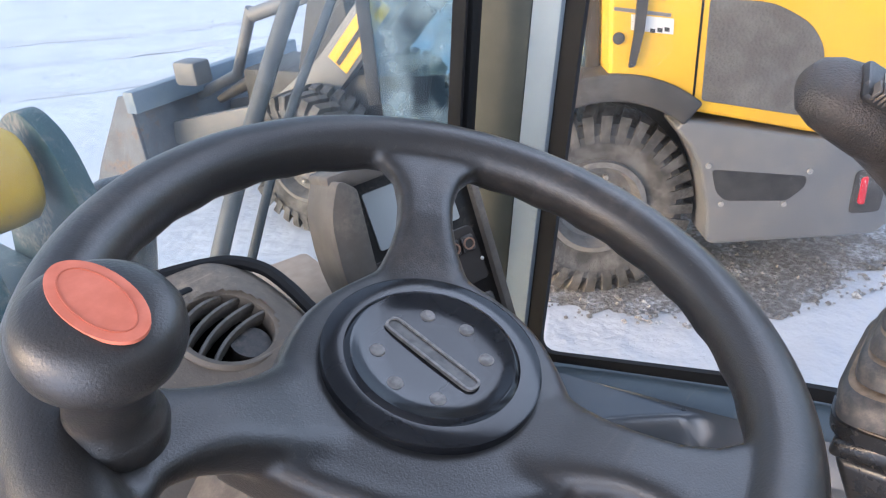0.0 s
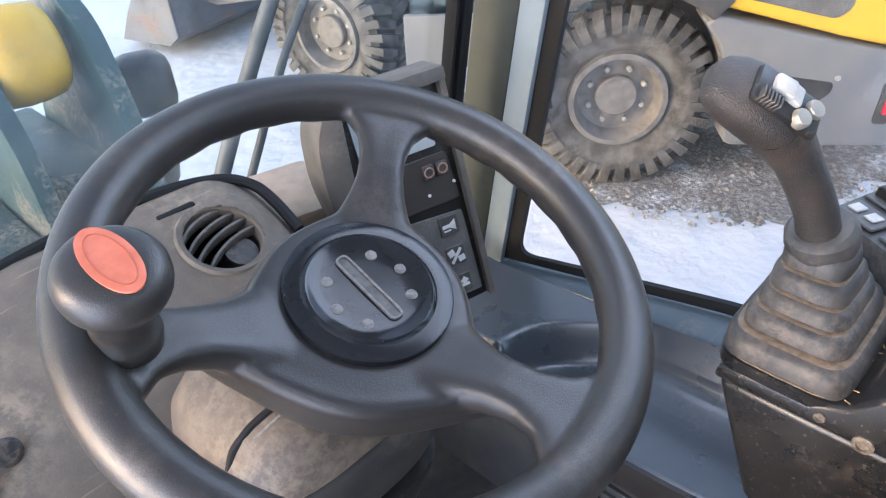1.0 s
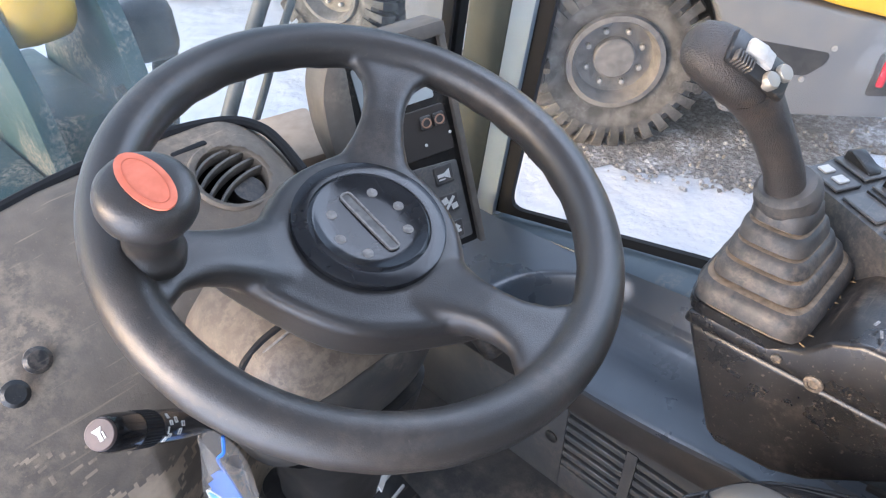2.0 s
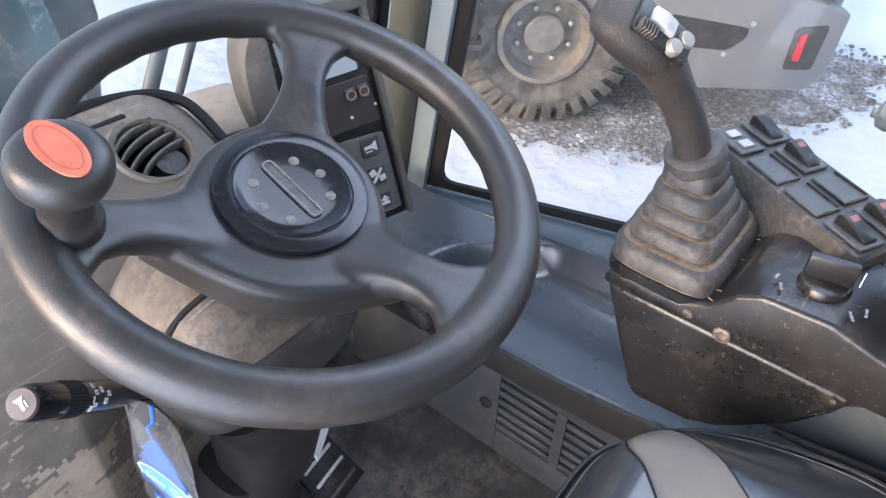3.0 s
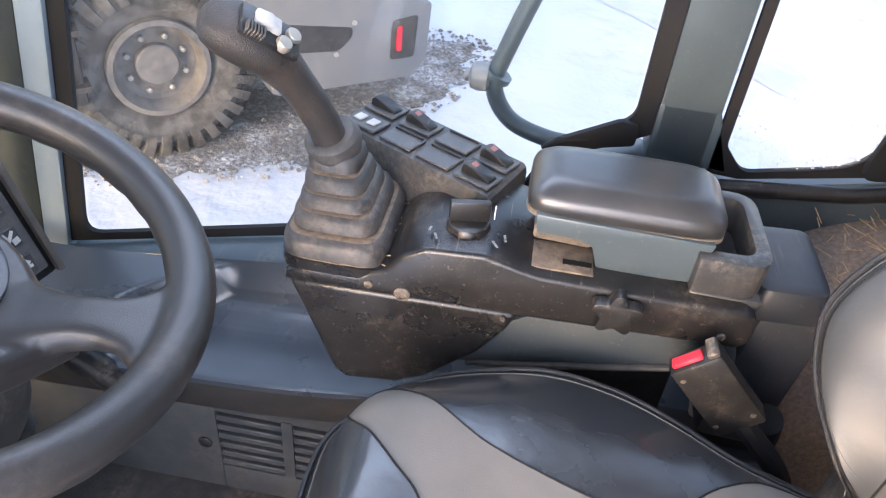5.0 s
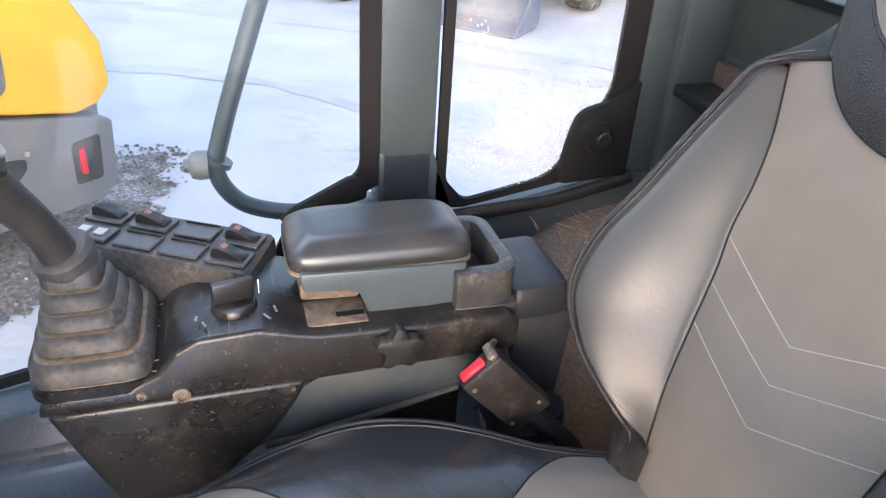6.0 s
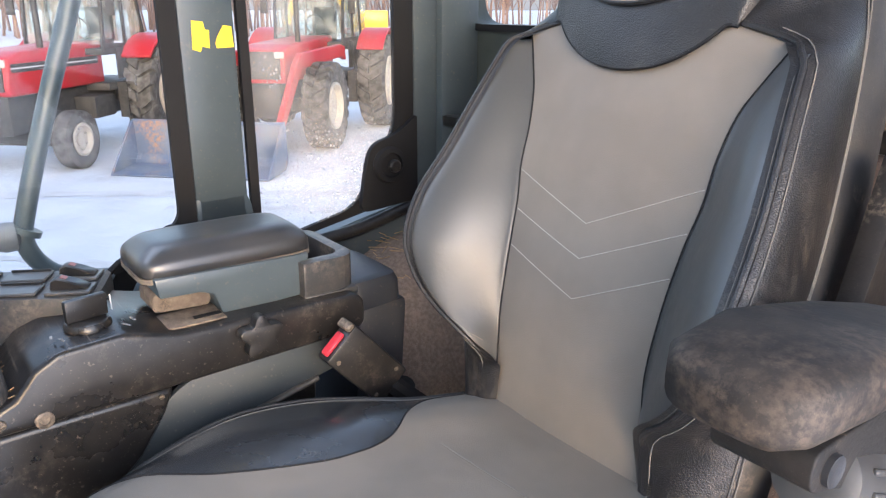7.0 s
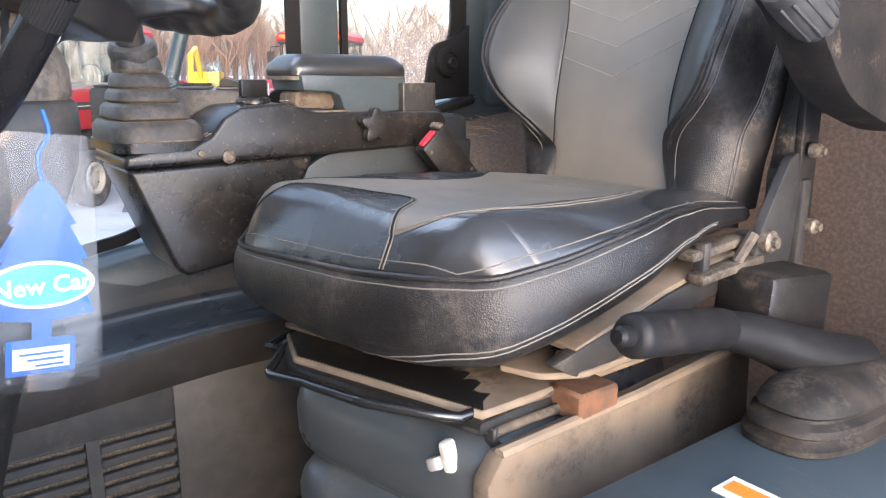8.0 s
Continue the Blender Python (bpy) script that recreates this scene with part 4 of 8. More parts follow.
def bun(stations, n=36, p=0.55):
    """A moulded cover: rounded level rings, each with its middle and half widths."""
    rings = []
    for z, cx, cy, hx, hy in stations:
        ring = []
        for k in range(n):
            c, q = math.cos(2 * math.pi * k / n), math.sin(2 * math.pi * k / n)
            ring.append((cx + math.copysign(abs(c) ** p, c) * hx, cy + math.copysign(abs(q) ** p, q) * hy, z))
        rings.append(ring)
    return loft(rings)
# darker column plastic: shade below the dusty top is put into the colour
M_SHROUD_SHADED = material("column plastic darkened for shade", (0.032, 0.031, 0.03), 0.5, second=(0.05, 0.045, 0.04), scale=30, stains=(0.2, 0.16, 0.12), stain_scale=7, stain_at=(0.56, 0.82), bump=0.0002, bump_scale=420)
part("upper_cover", bun([(2.018, 0.22, 0.285, 0.03, 0.03), (2.012, 0.218, 0.283, 0.06, 0.05), (1.998, 0.214, 0.286, 0.085, 0.068), (1.975, 0.211, 0.287, 0.097, 0.077), (1.955, 0.2105, 0.288, 0.100, 0.079), (1.95, 0.2105, 0.288, 0.098, 0.077)]), M_SHROUD, sc, "tan dusty upper column cover", world_space=True, sharp=60)
part("front_cover", bun([(1.951, 0.21, 0.288, 0.0985, 0.0775), (1.948, 0.21, 0.288, 0.101, 0.081), (1.93, 0.21, 0.288, 0.102, 0.082), (1.90, 0.21, 0.291, 0.102, 0.080), (1.868, 0.212, 0.297, 0.098, 0.074), (1.855, 0.214, 0.298, 0.088, 0.068)]), M_SHROUD_SHADED, sc, world_space=True, sharp=60)
part("right_cover", bun([(1.856, 0.218, 0.296, 0.090, 0.078), (1.83, 0.222, 0.30, 0.084, 0.076), (1.77, 0.228, 0.312, 0.066, 0.068), (1.70, 0.232, 0.326, 0.054, 0.058), (1.60, 0.232, 0.345, 0.050, 0.05)]), M_BLACK, sc, world_space=True, sharp=60)
part("column_tube", tube([(0.24, 0.26, 2.01), (0.24, 0.30, 1.90), (0.235, 0.36, 1.70), (0.23, 0.42, 1.48), (0.23, 0.46, FLOOR)], [0.03, 0.036, 0.04, 0.045, 0.05], 20), M_BLACK, sc, world_space=True)
part("lower_cover", bun([(1.62, 0.225, 0.36, 0.06, 0.05), (1.5, 0.225, 0.40, 0.075, 0.05), (1.36, 0.225, 0.43, 0.085, 0.05), (FLOOR, 0.225, 0.45, 0.09, 0.05)]), M_BLACK, sc, world_space=True, sharp=60)
part("cover_seam", tube([(0.172, 0.248, 2.0125), (0.161, 0.249, 2.011), (0.143, 0.253, 2.0035), (0.133, 0.254, 1.998), (0.124, 0.256, 1.989), (0.118, 0.257, 1.975)], 0.003, 8, smooth=4), M_BAND, sc, world_space=True)
part("warning_label", box(0.05, 0.002, 0.11, (0.285, 0.318, 1.66), 0.0, rot=(-16, 0, 30)), material("white sticker", (0.62, 0.58, 0.54), 0.5), sc, "white label with a red border", world_space=True)
part("cable", tube([(0.172, 0.238, 2.0125), (0.160, 0.240, 2.0105), (0.145, 0.244, 2.003), (0.137, 0.246, 1.999)], 0.0012, 6, smooth=5), M_DOT, sc, world_space=True)

# ---- stalk switch ----
ST_BASE, ST_TIP = Vector((0.102, 0.289, 1.913)), Vector((0.010, 0.224, 2.044))
ST = Matrix.Translation(ST_BASE) @ (ST_TIP - ST_BASE).to_track_quat("Z", "Y").to_matrix().to_4x4()
st = thing("stalk_switch", ST, "black column stalk switch with a horn button", "switch")
part("arm", lathe([(0.0, -0.03), (0.009, -0.03), (0.009, 0.0), (0.0095, 0.03), (0.0115, 0.06), (0.0122, 0.08), (0.0122, 0.116)], 28), M_HUB, st)
knurl = [[((0.0124 + 0.0005 * (k % 2)) * math.cos(2 * math.pi * k / 72), (0.0124 + 0.0005 * (k % 2)) * math.sin(2 * math.pi * k / 72), h) for k in range(72)] for h in (0.115, 0.138)]
part("ribbed_collar", loft(knurl), M_BAND, st, sharp=20)
part("sleeve", lathe([(0.0122, 0.137), (0.0126, 0.142), (0.0124, 0.160), (0.0116, 0.168), (0.0104, 0.1715)], 32), M_HUB, st)
btn = part("horn_button", lathe([(0.0102, 0.170), (0.0100, 0.1735), (0.0094, 0.1742), (0.0, 0.1744)], 28), material("pink-brown button", (0.085, 0.06, 0.055), 0.5, second=(0.07, 0.05, 0.046), scale=100), st)
def horn_mark(s):
    return join(prism([(-0.5 * s, -0.12 * s), (0.0, -0.12 * s), (0.42 * s, -0.38 * s), (0.42 * s, 0.38 * s), (0.0, 0.12 * s), (-0.5 * s, 0.12 * s)], 0.0005), box(0.5 * s, 0.1 * s, 0.0005, (-0.2 * s, -0.3 * s, 0.0003)))
M_MARK = material("white print", (0.72, 0.72, 0.7), 0.5, second=(0.6, 0.6, 0.58), scale=400)
DRV = ST.inverted().to_3x3() @ (Vector((-0.05, -0.13, 2.41)) - ST_TIP)
DRV_A = math.degrees(math.atan2(DRV.y, DRV.x))
part("horn_mark", moved(horn_mark(0.009), pose(0, 0, 0.1744, 0, 0, DRV_A + 120)), M_MARK, btn)
for z, a, w, h in ((0.108, -42, 0.0045, 0.004), (0.104, -30, 0.003, 0.004), (0.108, -12, 0.005, 0.0012), (0.104, 12, 0.0035, 0.004), (0.096, 20, 0.0045, 0.004), (0.106, 36, 0.004, 0.003), (0.090, -20, 0.0045, 0.0045), (0.086, 5, 0.004, 0.0045)):
    part("mark", moved(frame_prism([(-w / 2, -h / 2), (w / 2, -h / 2), (w / 2, h / 2), (-w / 2, h / 2)], [(-w / 4, -h / 4), (w / 4, -h / 4), (w / 4, h / 4), (-w / 4, h / 4)], 0.0006), pose(0, 0, z, 0, 0, DRV_A + a) @ Matrix.Translation((0.0121, 0, 0)) @ YZ), M_MARK, st)

# ---- right-hand console ----
cs = thing("side_console", Matrix.Translation((0.62, -0.1, 1.60)), "scuffed black plastic arm console beside the seat", "console")
upper = [(0.088, 1.848), (0.084, 1.866), (0.05, 1.872), (0.0, 1.872), (-0.03, 1.886), (-0.05, 1.912), (-0.075, 1.926), (-0.14, 1.930), (-0.175, 1.920), (-0.20, 1.914), (-0.425, 1.910), (-0.437, 1.90), (-0.437, 1.868), (-0.425, 1.858), (-0.20, 1.852)]
part("upper_housing", side_plate(upper, 0.541, 0.712, 0.006, 3), M_CONSOLE, cs, world_space=True)
lower = [(0.084, 1.8465), (0.03, 1.705), (0.015, 1.692), (-0.05, 1.70), (-0.085, 1.718), (-0.145, 1.775), (-0.175, 1.82), (-0.188, 1.8505)]
part("lower_housing", side_plate(lower, 0.546, 0.69, 0.008, 3), M_CONSOLE, cs, world_space=True)
M_TRAY2 = material("grey-blue painted plate", (0.045, 0.054, 0.060), 0.34, second=(0.052, 0.060, 0.065), scale=15, stains=(0.17, 0.145, 0.12), stain_scale=9, stain_at=(0.6, 0.85), scratches=0.3)
M_RUST_RIM = material("rubbed plate edge", (0.09, 0.078, 0.066), 0.5, second=(0.05, 0.046, 0.042), scale=60)
part("mount_plate", side_plate(rounded([(-0.118, 1.750), (-0.140, 1.795), (-0.205, 1.8505), (-0.43, 1.8565), (-0.44, 1.818), (-0.366, 1.801), (-0.175, 1.761)], [0.01, 0.05, 0.03, 0.01, 0.01, 0.02, 0.02]), 0.556, 0.566, 0.002), M_TRAY2, cs, "grey painted steel plate", world_space=True)
part("plate_rim", tube([(0.556, -0.135, 1.752), (0.553, -0.175, 1.760), (0.553, -0.30, 1.786), (0.555, -0.37, 1.801)], 0.0045, 8), M_RUST_RIM, cs, world_space=True)
part("bracket", span(0.62, 0.70, -0.40, -0.20, 1.58, 1.82, 0.01), M_BLACK, cs, world_space=True)
tray_o = rounded([(0.562, -0.362), (0.562, -0.440), (0.708, -0.440), (0.708, -0.362), (0.692, -0.362), (0.692, -0.424), (0.581, -0.424), (0.581, -0.362)], [0.003, 0.03, 0.03, 0.003, 0.003, 0.018, 0.018, 0.003])
M_TRAY = material("dusty grey-black plastic", (0.034, 0.036, 0.038), 0.38, second=(0.045, 0.044, 0.043), scale=40, stains=(0.2, 0.165, 0.13), stain_scale=9, stain_at=(0.5, 0.76), bump=0.0002, bump_scale=420)
part("rear_tray", join(prism(tray_o, 0.052, 0.005, 2, pose(0, 0, 1.905)), span(0.560, 0.71, -0.440, -0.362, 1.900, 1.914, 0.005)), M_TRAY, cs, "dusty grey-black tray behind the box", world_space=True)
M_SCREW = material("worn zinc screw", (0.100, 0.085, 0.068), 0.5, metal=0.3, second=(0.25, 0.2, 0.15), scale=200)
for y, z, r in ((-0.014, 1.864, 0.0055), (-0.053, 1.857, 0.0095), (-0.405, 1.874, 0.005), (-0.17, 1.845, 0.003)):
    s = part("screw", lathe([(r, 0), (r, 0.0018), (r * 0.8, 0.003), (r * 0.55, 0.0032), (r * 0.5, 0.0016), (0, 0.0016)], 20, (0.541, y, z), (0, -90, 0)), M_SCREW, cs, world_space=True)
# star knob on the side
star = [((0.0225 + 0.0052 * math.cos(5 * a)) * math.cos(a), (0.0225 + 0.0052 * math.cos(5 * a)) * math.sin(a)) for a in [2 * math.pi * k / 50 for k in range(50)]]
part("star_knob", join(prism(star, 0.016, 0.004, 2, pose(0.538, -0.287, 1.893, 0, -90, 0)), lathe([(0.010, 0), (0.010, 0.01)], 16, (0.548, -0.287, 1.893), (0, -90, 0))), M_BLACK, cs, "black five-lobed clamp knob", world_space=True)
M_POCKET = material("pocket full of brown dust", (0.13, 0.1, 0.075), 0.9, second=(0.21, 0.165, 0.12), scale=70, stains=(0.04, 0.035, 0.03), stain_scale=22, stain_at=(0.5, 0.62), bump=0.0006, bump_scale=300)
part("cup_recess", side_plate(rounded([(-0.188, 1.9195), (-0.255, 1.9165), (-0.258, 1.936), (-0.245, 1.944), (-0.20, 1.946), (-0.188, 1.94)], 0.006), 0.604, 0.66, 0.003), M_POCKET, cs, "dusty recess in front of the box", world_space=True)
part("recess_floor", span(0.556, 0.606, -0.258, -0.190, 1.9135, 1.9165, 0.001), M_POCKET, cs, world_space=True)
part("recess_slot", box(0.008, 0.032, 0.0015, (0.572, -0.240, 1.9168)), M_BAND, cs, world_space=True)
# rotary dial
dl = part("dial", lathe([(0.025, 0), (0.025, 0.004), (0.0225, 0.008), (0.017, 0.010), (0, 0.010)], 32, (0.592, -0.115, 1.928)), M_CONSOLE, cs, "round rotary knob with a bar grip", world_space=True)
part("grip", box(0.010, 0.046, 0.026, (0.592, -0.115, 1.950), 0.003, 2, (0, 0, 12)), M_BLACK, dl, world_space=True)
part("pointer", box(0.0022, 0.0012, 0.018, (0.5985, -0.1425, 1.948), 0.0003, 1, (0, 0, 12)), M_MARK, dl, world_space=True)
M_FADED = material("faded print", (0.3, 0.29, 0.28), 0.6, second=(0.12, 0.11, 0.1), scale=260)
for x, y, w, a in ((0.560, -0.083, 0.010, 20), (0.572, -0.075, 0.008, -10), (0.562, -0.148, 0.012, 30), (0.575, -0.158, 0.012, 10)):
    part("mark", box(w, 0.0025, 0.0008, (x, y, 1.9322), 0, 1, (0, 0, a)), M_FADED, cs, world_space=True)

# joystick boot: stacked square folds
bt = thing("joystick", Matrix.Translation((0.625, 0.03, 1.872)), "black joystick with thumb buttons and a dusty folded boot", "joystick")
def squircle(cx, cy, hx, hy, z, n=32, p=0.45, tilt=0.0):
    out = []
    for k in range(n):
        a = 2 * math.pi * k / n
        c, s = math.cos(a), math.sin(a)
        x, y = abs(c) ** p * (1 if c > 0 else -1) * hx, abs(s) ** p * (1 if s > 0 else -1) * hy
        out.append((cx + x, cy + y, z + tilt * y))
    return out
tiers = [(0.0, 0.083, 0.061), (0.022, 0.081, 0.060), (0.030, 0.072, 0.054), (0.0305, 0.060, 0.046), (0.034, 0.066, 0.050), (0.048, 0.063, 0.048), (0.053, 0.056, 0.043), (0.0535, 0.047, 0.037), (0.057, 0.054, 0.042),
         (0.067, 0.051, 0.040), (0.072, 0.045, 0.036), (0.0725, 0.038, 0.032), (0.076, 0.044, 0.036), (0.088, 0.040, 0.034), (0.093, 0.034, 0.030), (0.0935, 0.029, 0.027), (0.098, 0.033, 0.030), (0.112, 0.030, 0.029), (0.116, 0.026, 0.026)]
rings = []
for h, hx, hy in tiers:
    f = h / 0.116
    rings.append(squircle(0.628 - 0.014 * f, 0.031 + 0.012 * f, hx, hy, 1.878 + h, p=0.30 + 0.26 * f))
boot = loft(rings)
for f in boot.faces:
    f.material_index = 1 if any(abs(f.calc_center_median().z - 1.878 - g) < 0.0035 for g in (0.0315, 0.0545, 0.0735, 0.0950)) else 0
M_CAKED = material("caked brown dust", (0.24, 0.18, 0.125), 0.95, second=(0.15, 0.115, 0.08), scale=110, bump=0.001, bump_scale=300)
part("boot", boot, [M_RUBBER, M_CAKED], bt, "dusty folded rubber boot", world_space=True, sharp=50)
part("boot_flange", loft([squircle(0.628, 0.031, 0.087, 0.064, z, p=0.35) for z in (1.868, 1.879, 1.8815)]), M_CONSOLE, bt, world_space=True)
part("dust_ring", loft([squircle(0.628, 0.031, 0.0845, 0.0625, z, p=0.42) for z in (1.880, 1.8832)]), M_CAKED, bt, world_space=True)
part("collar", tube([(0.614, 0.043, 1.987), (0.611, 0.045, 1.998), (0.608, 0.047, 2.008), (0.606, 0.048, 2.013)], [0.029, 0.032, 0.031, 0.026], 24), M_RUBBER, bt, world_space=True)
M_GRIP = material("pebbled black grip", (0.03, 0.027, 0.025), 0.5, second=(0.055, 0.045, 0.038), scale=30, stains=(0.12, 0.08, 0.05), stain_scale=12, stain_at=(0.55, 0.8), bump=0.0006, bump_scale=700, bump_kind="cells")
def shaped(stations, n=20):
    """A skin over elliptic sections: centre, long axis, half width, half depth."""
    rings = []
    P = [Vector(s[0]) for s in stations]
    for i, (c, side, w, d) in enumerate(stations):
        t = (P[min(i + 1, len(P) - 1)] - P[max(i - 1, 0)]).normalized()
        sd = Vector(side)
        sd = (sd - t * sd.dot(t)).normalized()
        o = t.cross(sd)
        rings.append([P[i] + sd * w * math.cos(2 * math.pi * k / n) + o * d * math.sin(2 * math.pi * k / n) for k in range(n)])
    return loft(rings)
S = (0.75, -0.6, 0.1)
part("grip", shaped([((0.606, 0.048, 2.005), S, 0.019, 0.019), ((0.597, 0.053, 2.03), S, 0.0185, 0.0185), ((0.582, 0.062, 2.06), S, 0.0185, 0.019), ((0.567, 0.072, 2.088), S, 0.019, 0.0205), ((0.556, 0.080, 2.106), S, 0.0215, 0.024), ((0.547, 0.088, 2.122), S, 0.025, 0.028)]), M_GRIP, bt, world_space=True, sharp=70)
ax_l = Vector((-0.42, 0.62, 0.50)).normalized()          # along the head, away from the driver
ax_n = Vector((-0.30, -0.50, 0.80)).normalized()
ax_n = (ax_n - ax_l * ax_n.dot(ax_l)).normalized()        # out of the button face
ax_w = ax_l.cross(ax_n)
HC = Vector((0.538, 0.098, 2.138))
def hp(l, w, n):
    return HC + ax_l * l + ax_w * w + ax_n * n
HM = Matrix.Translation(HC) @ Matrix((ax_l, ax_w, ax_n)).transposed().to_4x4()
rings = []
for l, w, d, o in ((-0.040, 0.012, 0.010, -0.006), (-0.036, 0.0215, 0.018, -0.004), (-0.024, 0.027, 0.024, -0.001), (-0.005, 0.029, 0.026, 0.0), (0.016, 0.0285, 0.025, 0.0), (0.032, 0.026, 0.022, -0.002), (0.043, 0.021, 0.017, -0.004), (0.049, 0.012, 0.010, -0.005)):
    ring = []
    for k in range(24):
        a = 2 * math.pi * k / 24
        c, s = math.cos(a), math.sin(a)
        ring.append((l, abs(c) ** 0.8 * (1 if c > 0 else -1) * w, o + (abs(s) ** 0.7 * (1 if s > 0 else -1)) * d * (0.72 if s > 0 else 1.0)))
    rings.append(ring)
part("head", moved(loft(rings), HM), M_GRIP, bt, world_space=True, sharp=70)
M_BTN = material("pale grey button", (0.5, 0.48, 0.45), 0.4, second=(0.42, 0.4, 0.37), scale=150)
pl = part("button_plate", moved(box(0.062, 0.034, 0.010, (-0.006, 0.0, 0.0165), 0.004, 2), HM), M_BLACK, bt, world_space=True)
part("rocker", moved(join(box(0.018, 0.0165, 0.010, (0.004, 0.004, 0.023), 0.003, 2, (0, 8, 0)), box(0.010, 0.0165, 0.008, (-0.008, 0.004, 0.0225), 0.002, 2, (0, -6, 0))), HM), M_BTN, pl, "pale grey rocker button", world_space=True)
for k in range(6):
    part("thumb_rib", moved(box(0.0022, 0.011, 0.010, (0.016 - 0.0032 * k + 0.004, -0.0115, 0.022), 0.0008, 1), HM), M_RUBBER, pl, world_space=True)
for l, w in ((-0.018, -0.010), (-0.027, 0.004)):
    part("round_button", moved(lathe([(0.0078, 0.018), (0.0078, 0.024), (0.0066, 0.0262), (0, 0.0266)], 24, (l, w, 0)), HM), material("brass-grey button", (0.36, 0.33, 0.28), 0.35, metal=0.5), pl, world_space=True)

# switch strip
sp = thing("switch_panel", Matrix.Translation((0.72, -0.05, 1.91)), "black rocker switch strip with two rows of switches", "switch panel")
fl, fr, rr_, rl = Vector((0.742, 0.078, 1.952)), Vector((0.828, 0.044, 1.955)), Vector((0.715, -0.170, 1.950)), Vector((0.628, -0.132, 1.947))
def on_strip(u, v, h=0.0):
    p = fl.lerp(rl, u).lerp(fr.lerp(rr_, u), v)
    return p + Vector((0, 0, h))
M_STRIP = material("dusty grey-black switch strip", (0.045, 0.045, 0.046), 0.36, second=(0.06, 0.057, 0.054), scale=45, stains=(0.2, 0.165, 0.13), stain_scale=10, stain_at=(0.5, 0.76), bump=0.0002, bump_scale=420, scratches=0.4)
rings = []
for u in (0.0, 0.02, 0.5, 0.98, 1.0):
    s = 0.004 if u in (0.0, 1.0) else 0.0
    rings.append([on_strip(u, -0.03, -0.09), on_strip(u, -0.02, -0.012 - s), on_strip(u, 0.02, -0.002 - s), on_strip(u, 0.98, -0.002 - s), on_strip(u, 1.02, -0.012 - s), on_strip(u, 1.03, -0.09)])
part("body", loft(rings), M_STRIP, sp, world_space=True)
ang = math.degrees(math.atan2((rl - fl).y, (rl - fl).x))
M_BLANK = material("dusty grey-black blank", (0.070, 0.070, 0.070), 0.38, second=(0.088, 0.084, 0.08), scale=60, stains=(0.2, 0.17, 0.14), stain_scale=16, stain_at=(0.5, 0.75), scratches=0.3)
M_AMBER = material("red warning print", (0.3, 0.13, 0.115), 0.6)
for i in range(4):
    for j in range(2):
        u, v = 0.135 + 0.245 * i, 0.27 + 0.46 * j
        c = on_strip(u, v)
        frame_ob = part("switch_frame", moved(box(0.050, 0.034, 0.004, (0, 0, 0.0), 0.0012, 1), Matrix.Translation(c) @ pose(0, 0, 0, 0, 0, ang)), M_BLANK, sp, world_space=True)
        if (i, j) in ((0, 1), (1, 1), (3, 0), (3, 1)):
            part("rocker", moved(prism([(-0.021, 0), (0.021, 0), (0.019, 0.004), (0.004, 0.010), (-0.012, 0.015), (-0.019, 0.012)], 0.018, 0.0015, 1, pose(0, 0.009, 0.0015, 90, 0, 0)), Matrix.Translation(c) @ pose(0, 0, 0, 0, 0, ang)), M_BLACK, frame_ob, world_space=True)
            if i in (1, 3):
                part("mark", moved(box(0.007, 0.008, 0.0016, (-0.006, 0, 0.0146), 0, 1, (0, 22, 0)), Matrix.Translation(c) @ pose(0, 0, 0, 0, 0, ang)), M_AMBER, frame_ob, world_space=True)
        elif (i, j) == (0, 0):
            for q in (-0.012, 0.010):
                part("lamp_tile", moved(box(0.014, 0.015, 0.003, (q, 0, 0.0032), 0.001, 1), Matrix.Translation(c) @ pose(0, 0, 0, 0, 0, ang)), M_BTN, frame_ob, world_space=True)
        else:
            part("rib", moved(box(0.046, 0.002, 0.004, (0, 0.013, 0.003), 0.0006, 1), Matrix.Translation(c) @ pose(0, 0, 0, 0, 0, ang)), M_BLACK, frame_ob, world_space=True)

# storage box with padded lid
M_LID = material("smooth black vinyl", (0.022, 0.022, 0.023), 0.34, spec=0.95, second=(0.04, 0.038, 0.036), scale=12, bump=0.0001, bump_scale=300, stains=(0.11, 0.095, 0.08), stain_scale=8, stain_at=(0.62, 0.85))
ab = thing("armrest_box", Matrix.Translation((0.64, -0.28, 1.905)), "grey storage box with a padded black armrest lid", "armrest")
part("box", side_plate([(-0.186, 1.970), (-0.378, 1.966), (-0.366, 1.912), (-0.262, 1.908), (-0.252, 1.938), (-0.238, 1.944), (-0.19, 1.946)], 0.576, 0.69, 0.003), M_STEEL, ab, "grey painted box", world_space=True)
rings = []
for inset, z in ((0.004, 1.966), (0.0, 1.969), (0.0, 1.979), (0.0015, 1.984), (0.004, 1.988), (0.012, 1.9955), (0.018, 1.9995), (0.024, 2.0015), (0.036, 2.002)):
    rings.append(squircle(0.640, -0.282, 0.060 - inset, 0.107 - inset, z, n=48, p=0.30 + 4.0 * min(inset, 0.02)))
part("lid", loft(rings), M_LID, ab, "padded black vinyl lid", world_space=True, sharp=60)
part("lid_edge", loft([squircle(0.640, -0.282, 0.0605, 0.1075, z, n=40, p=0.30) for z in (1.962, 1.968)]), M_DASH, ab, world_space=True)

# seat belt buckle
bk = thing("seatbelt_buckle", Matrix.Translation((0.505, -0.44, 1.76)), "black seatbelt buckle box with a red release", "seatbelt buckle")
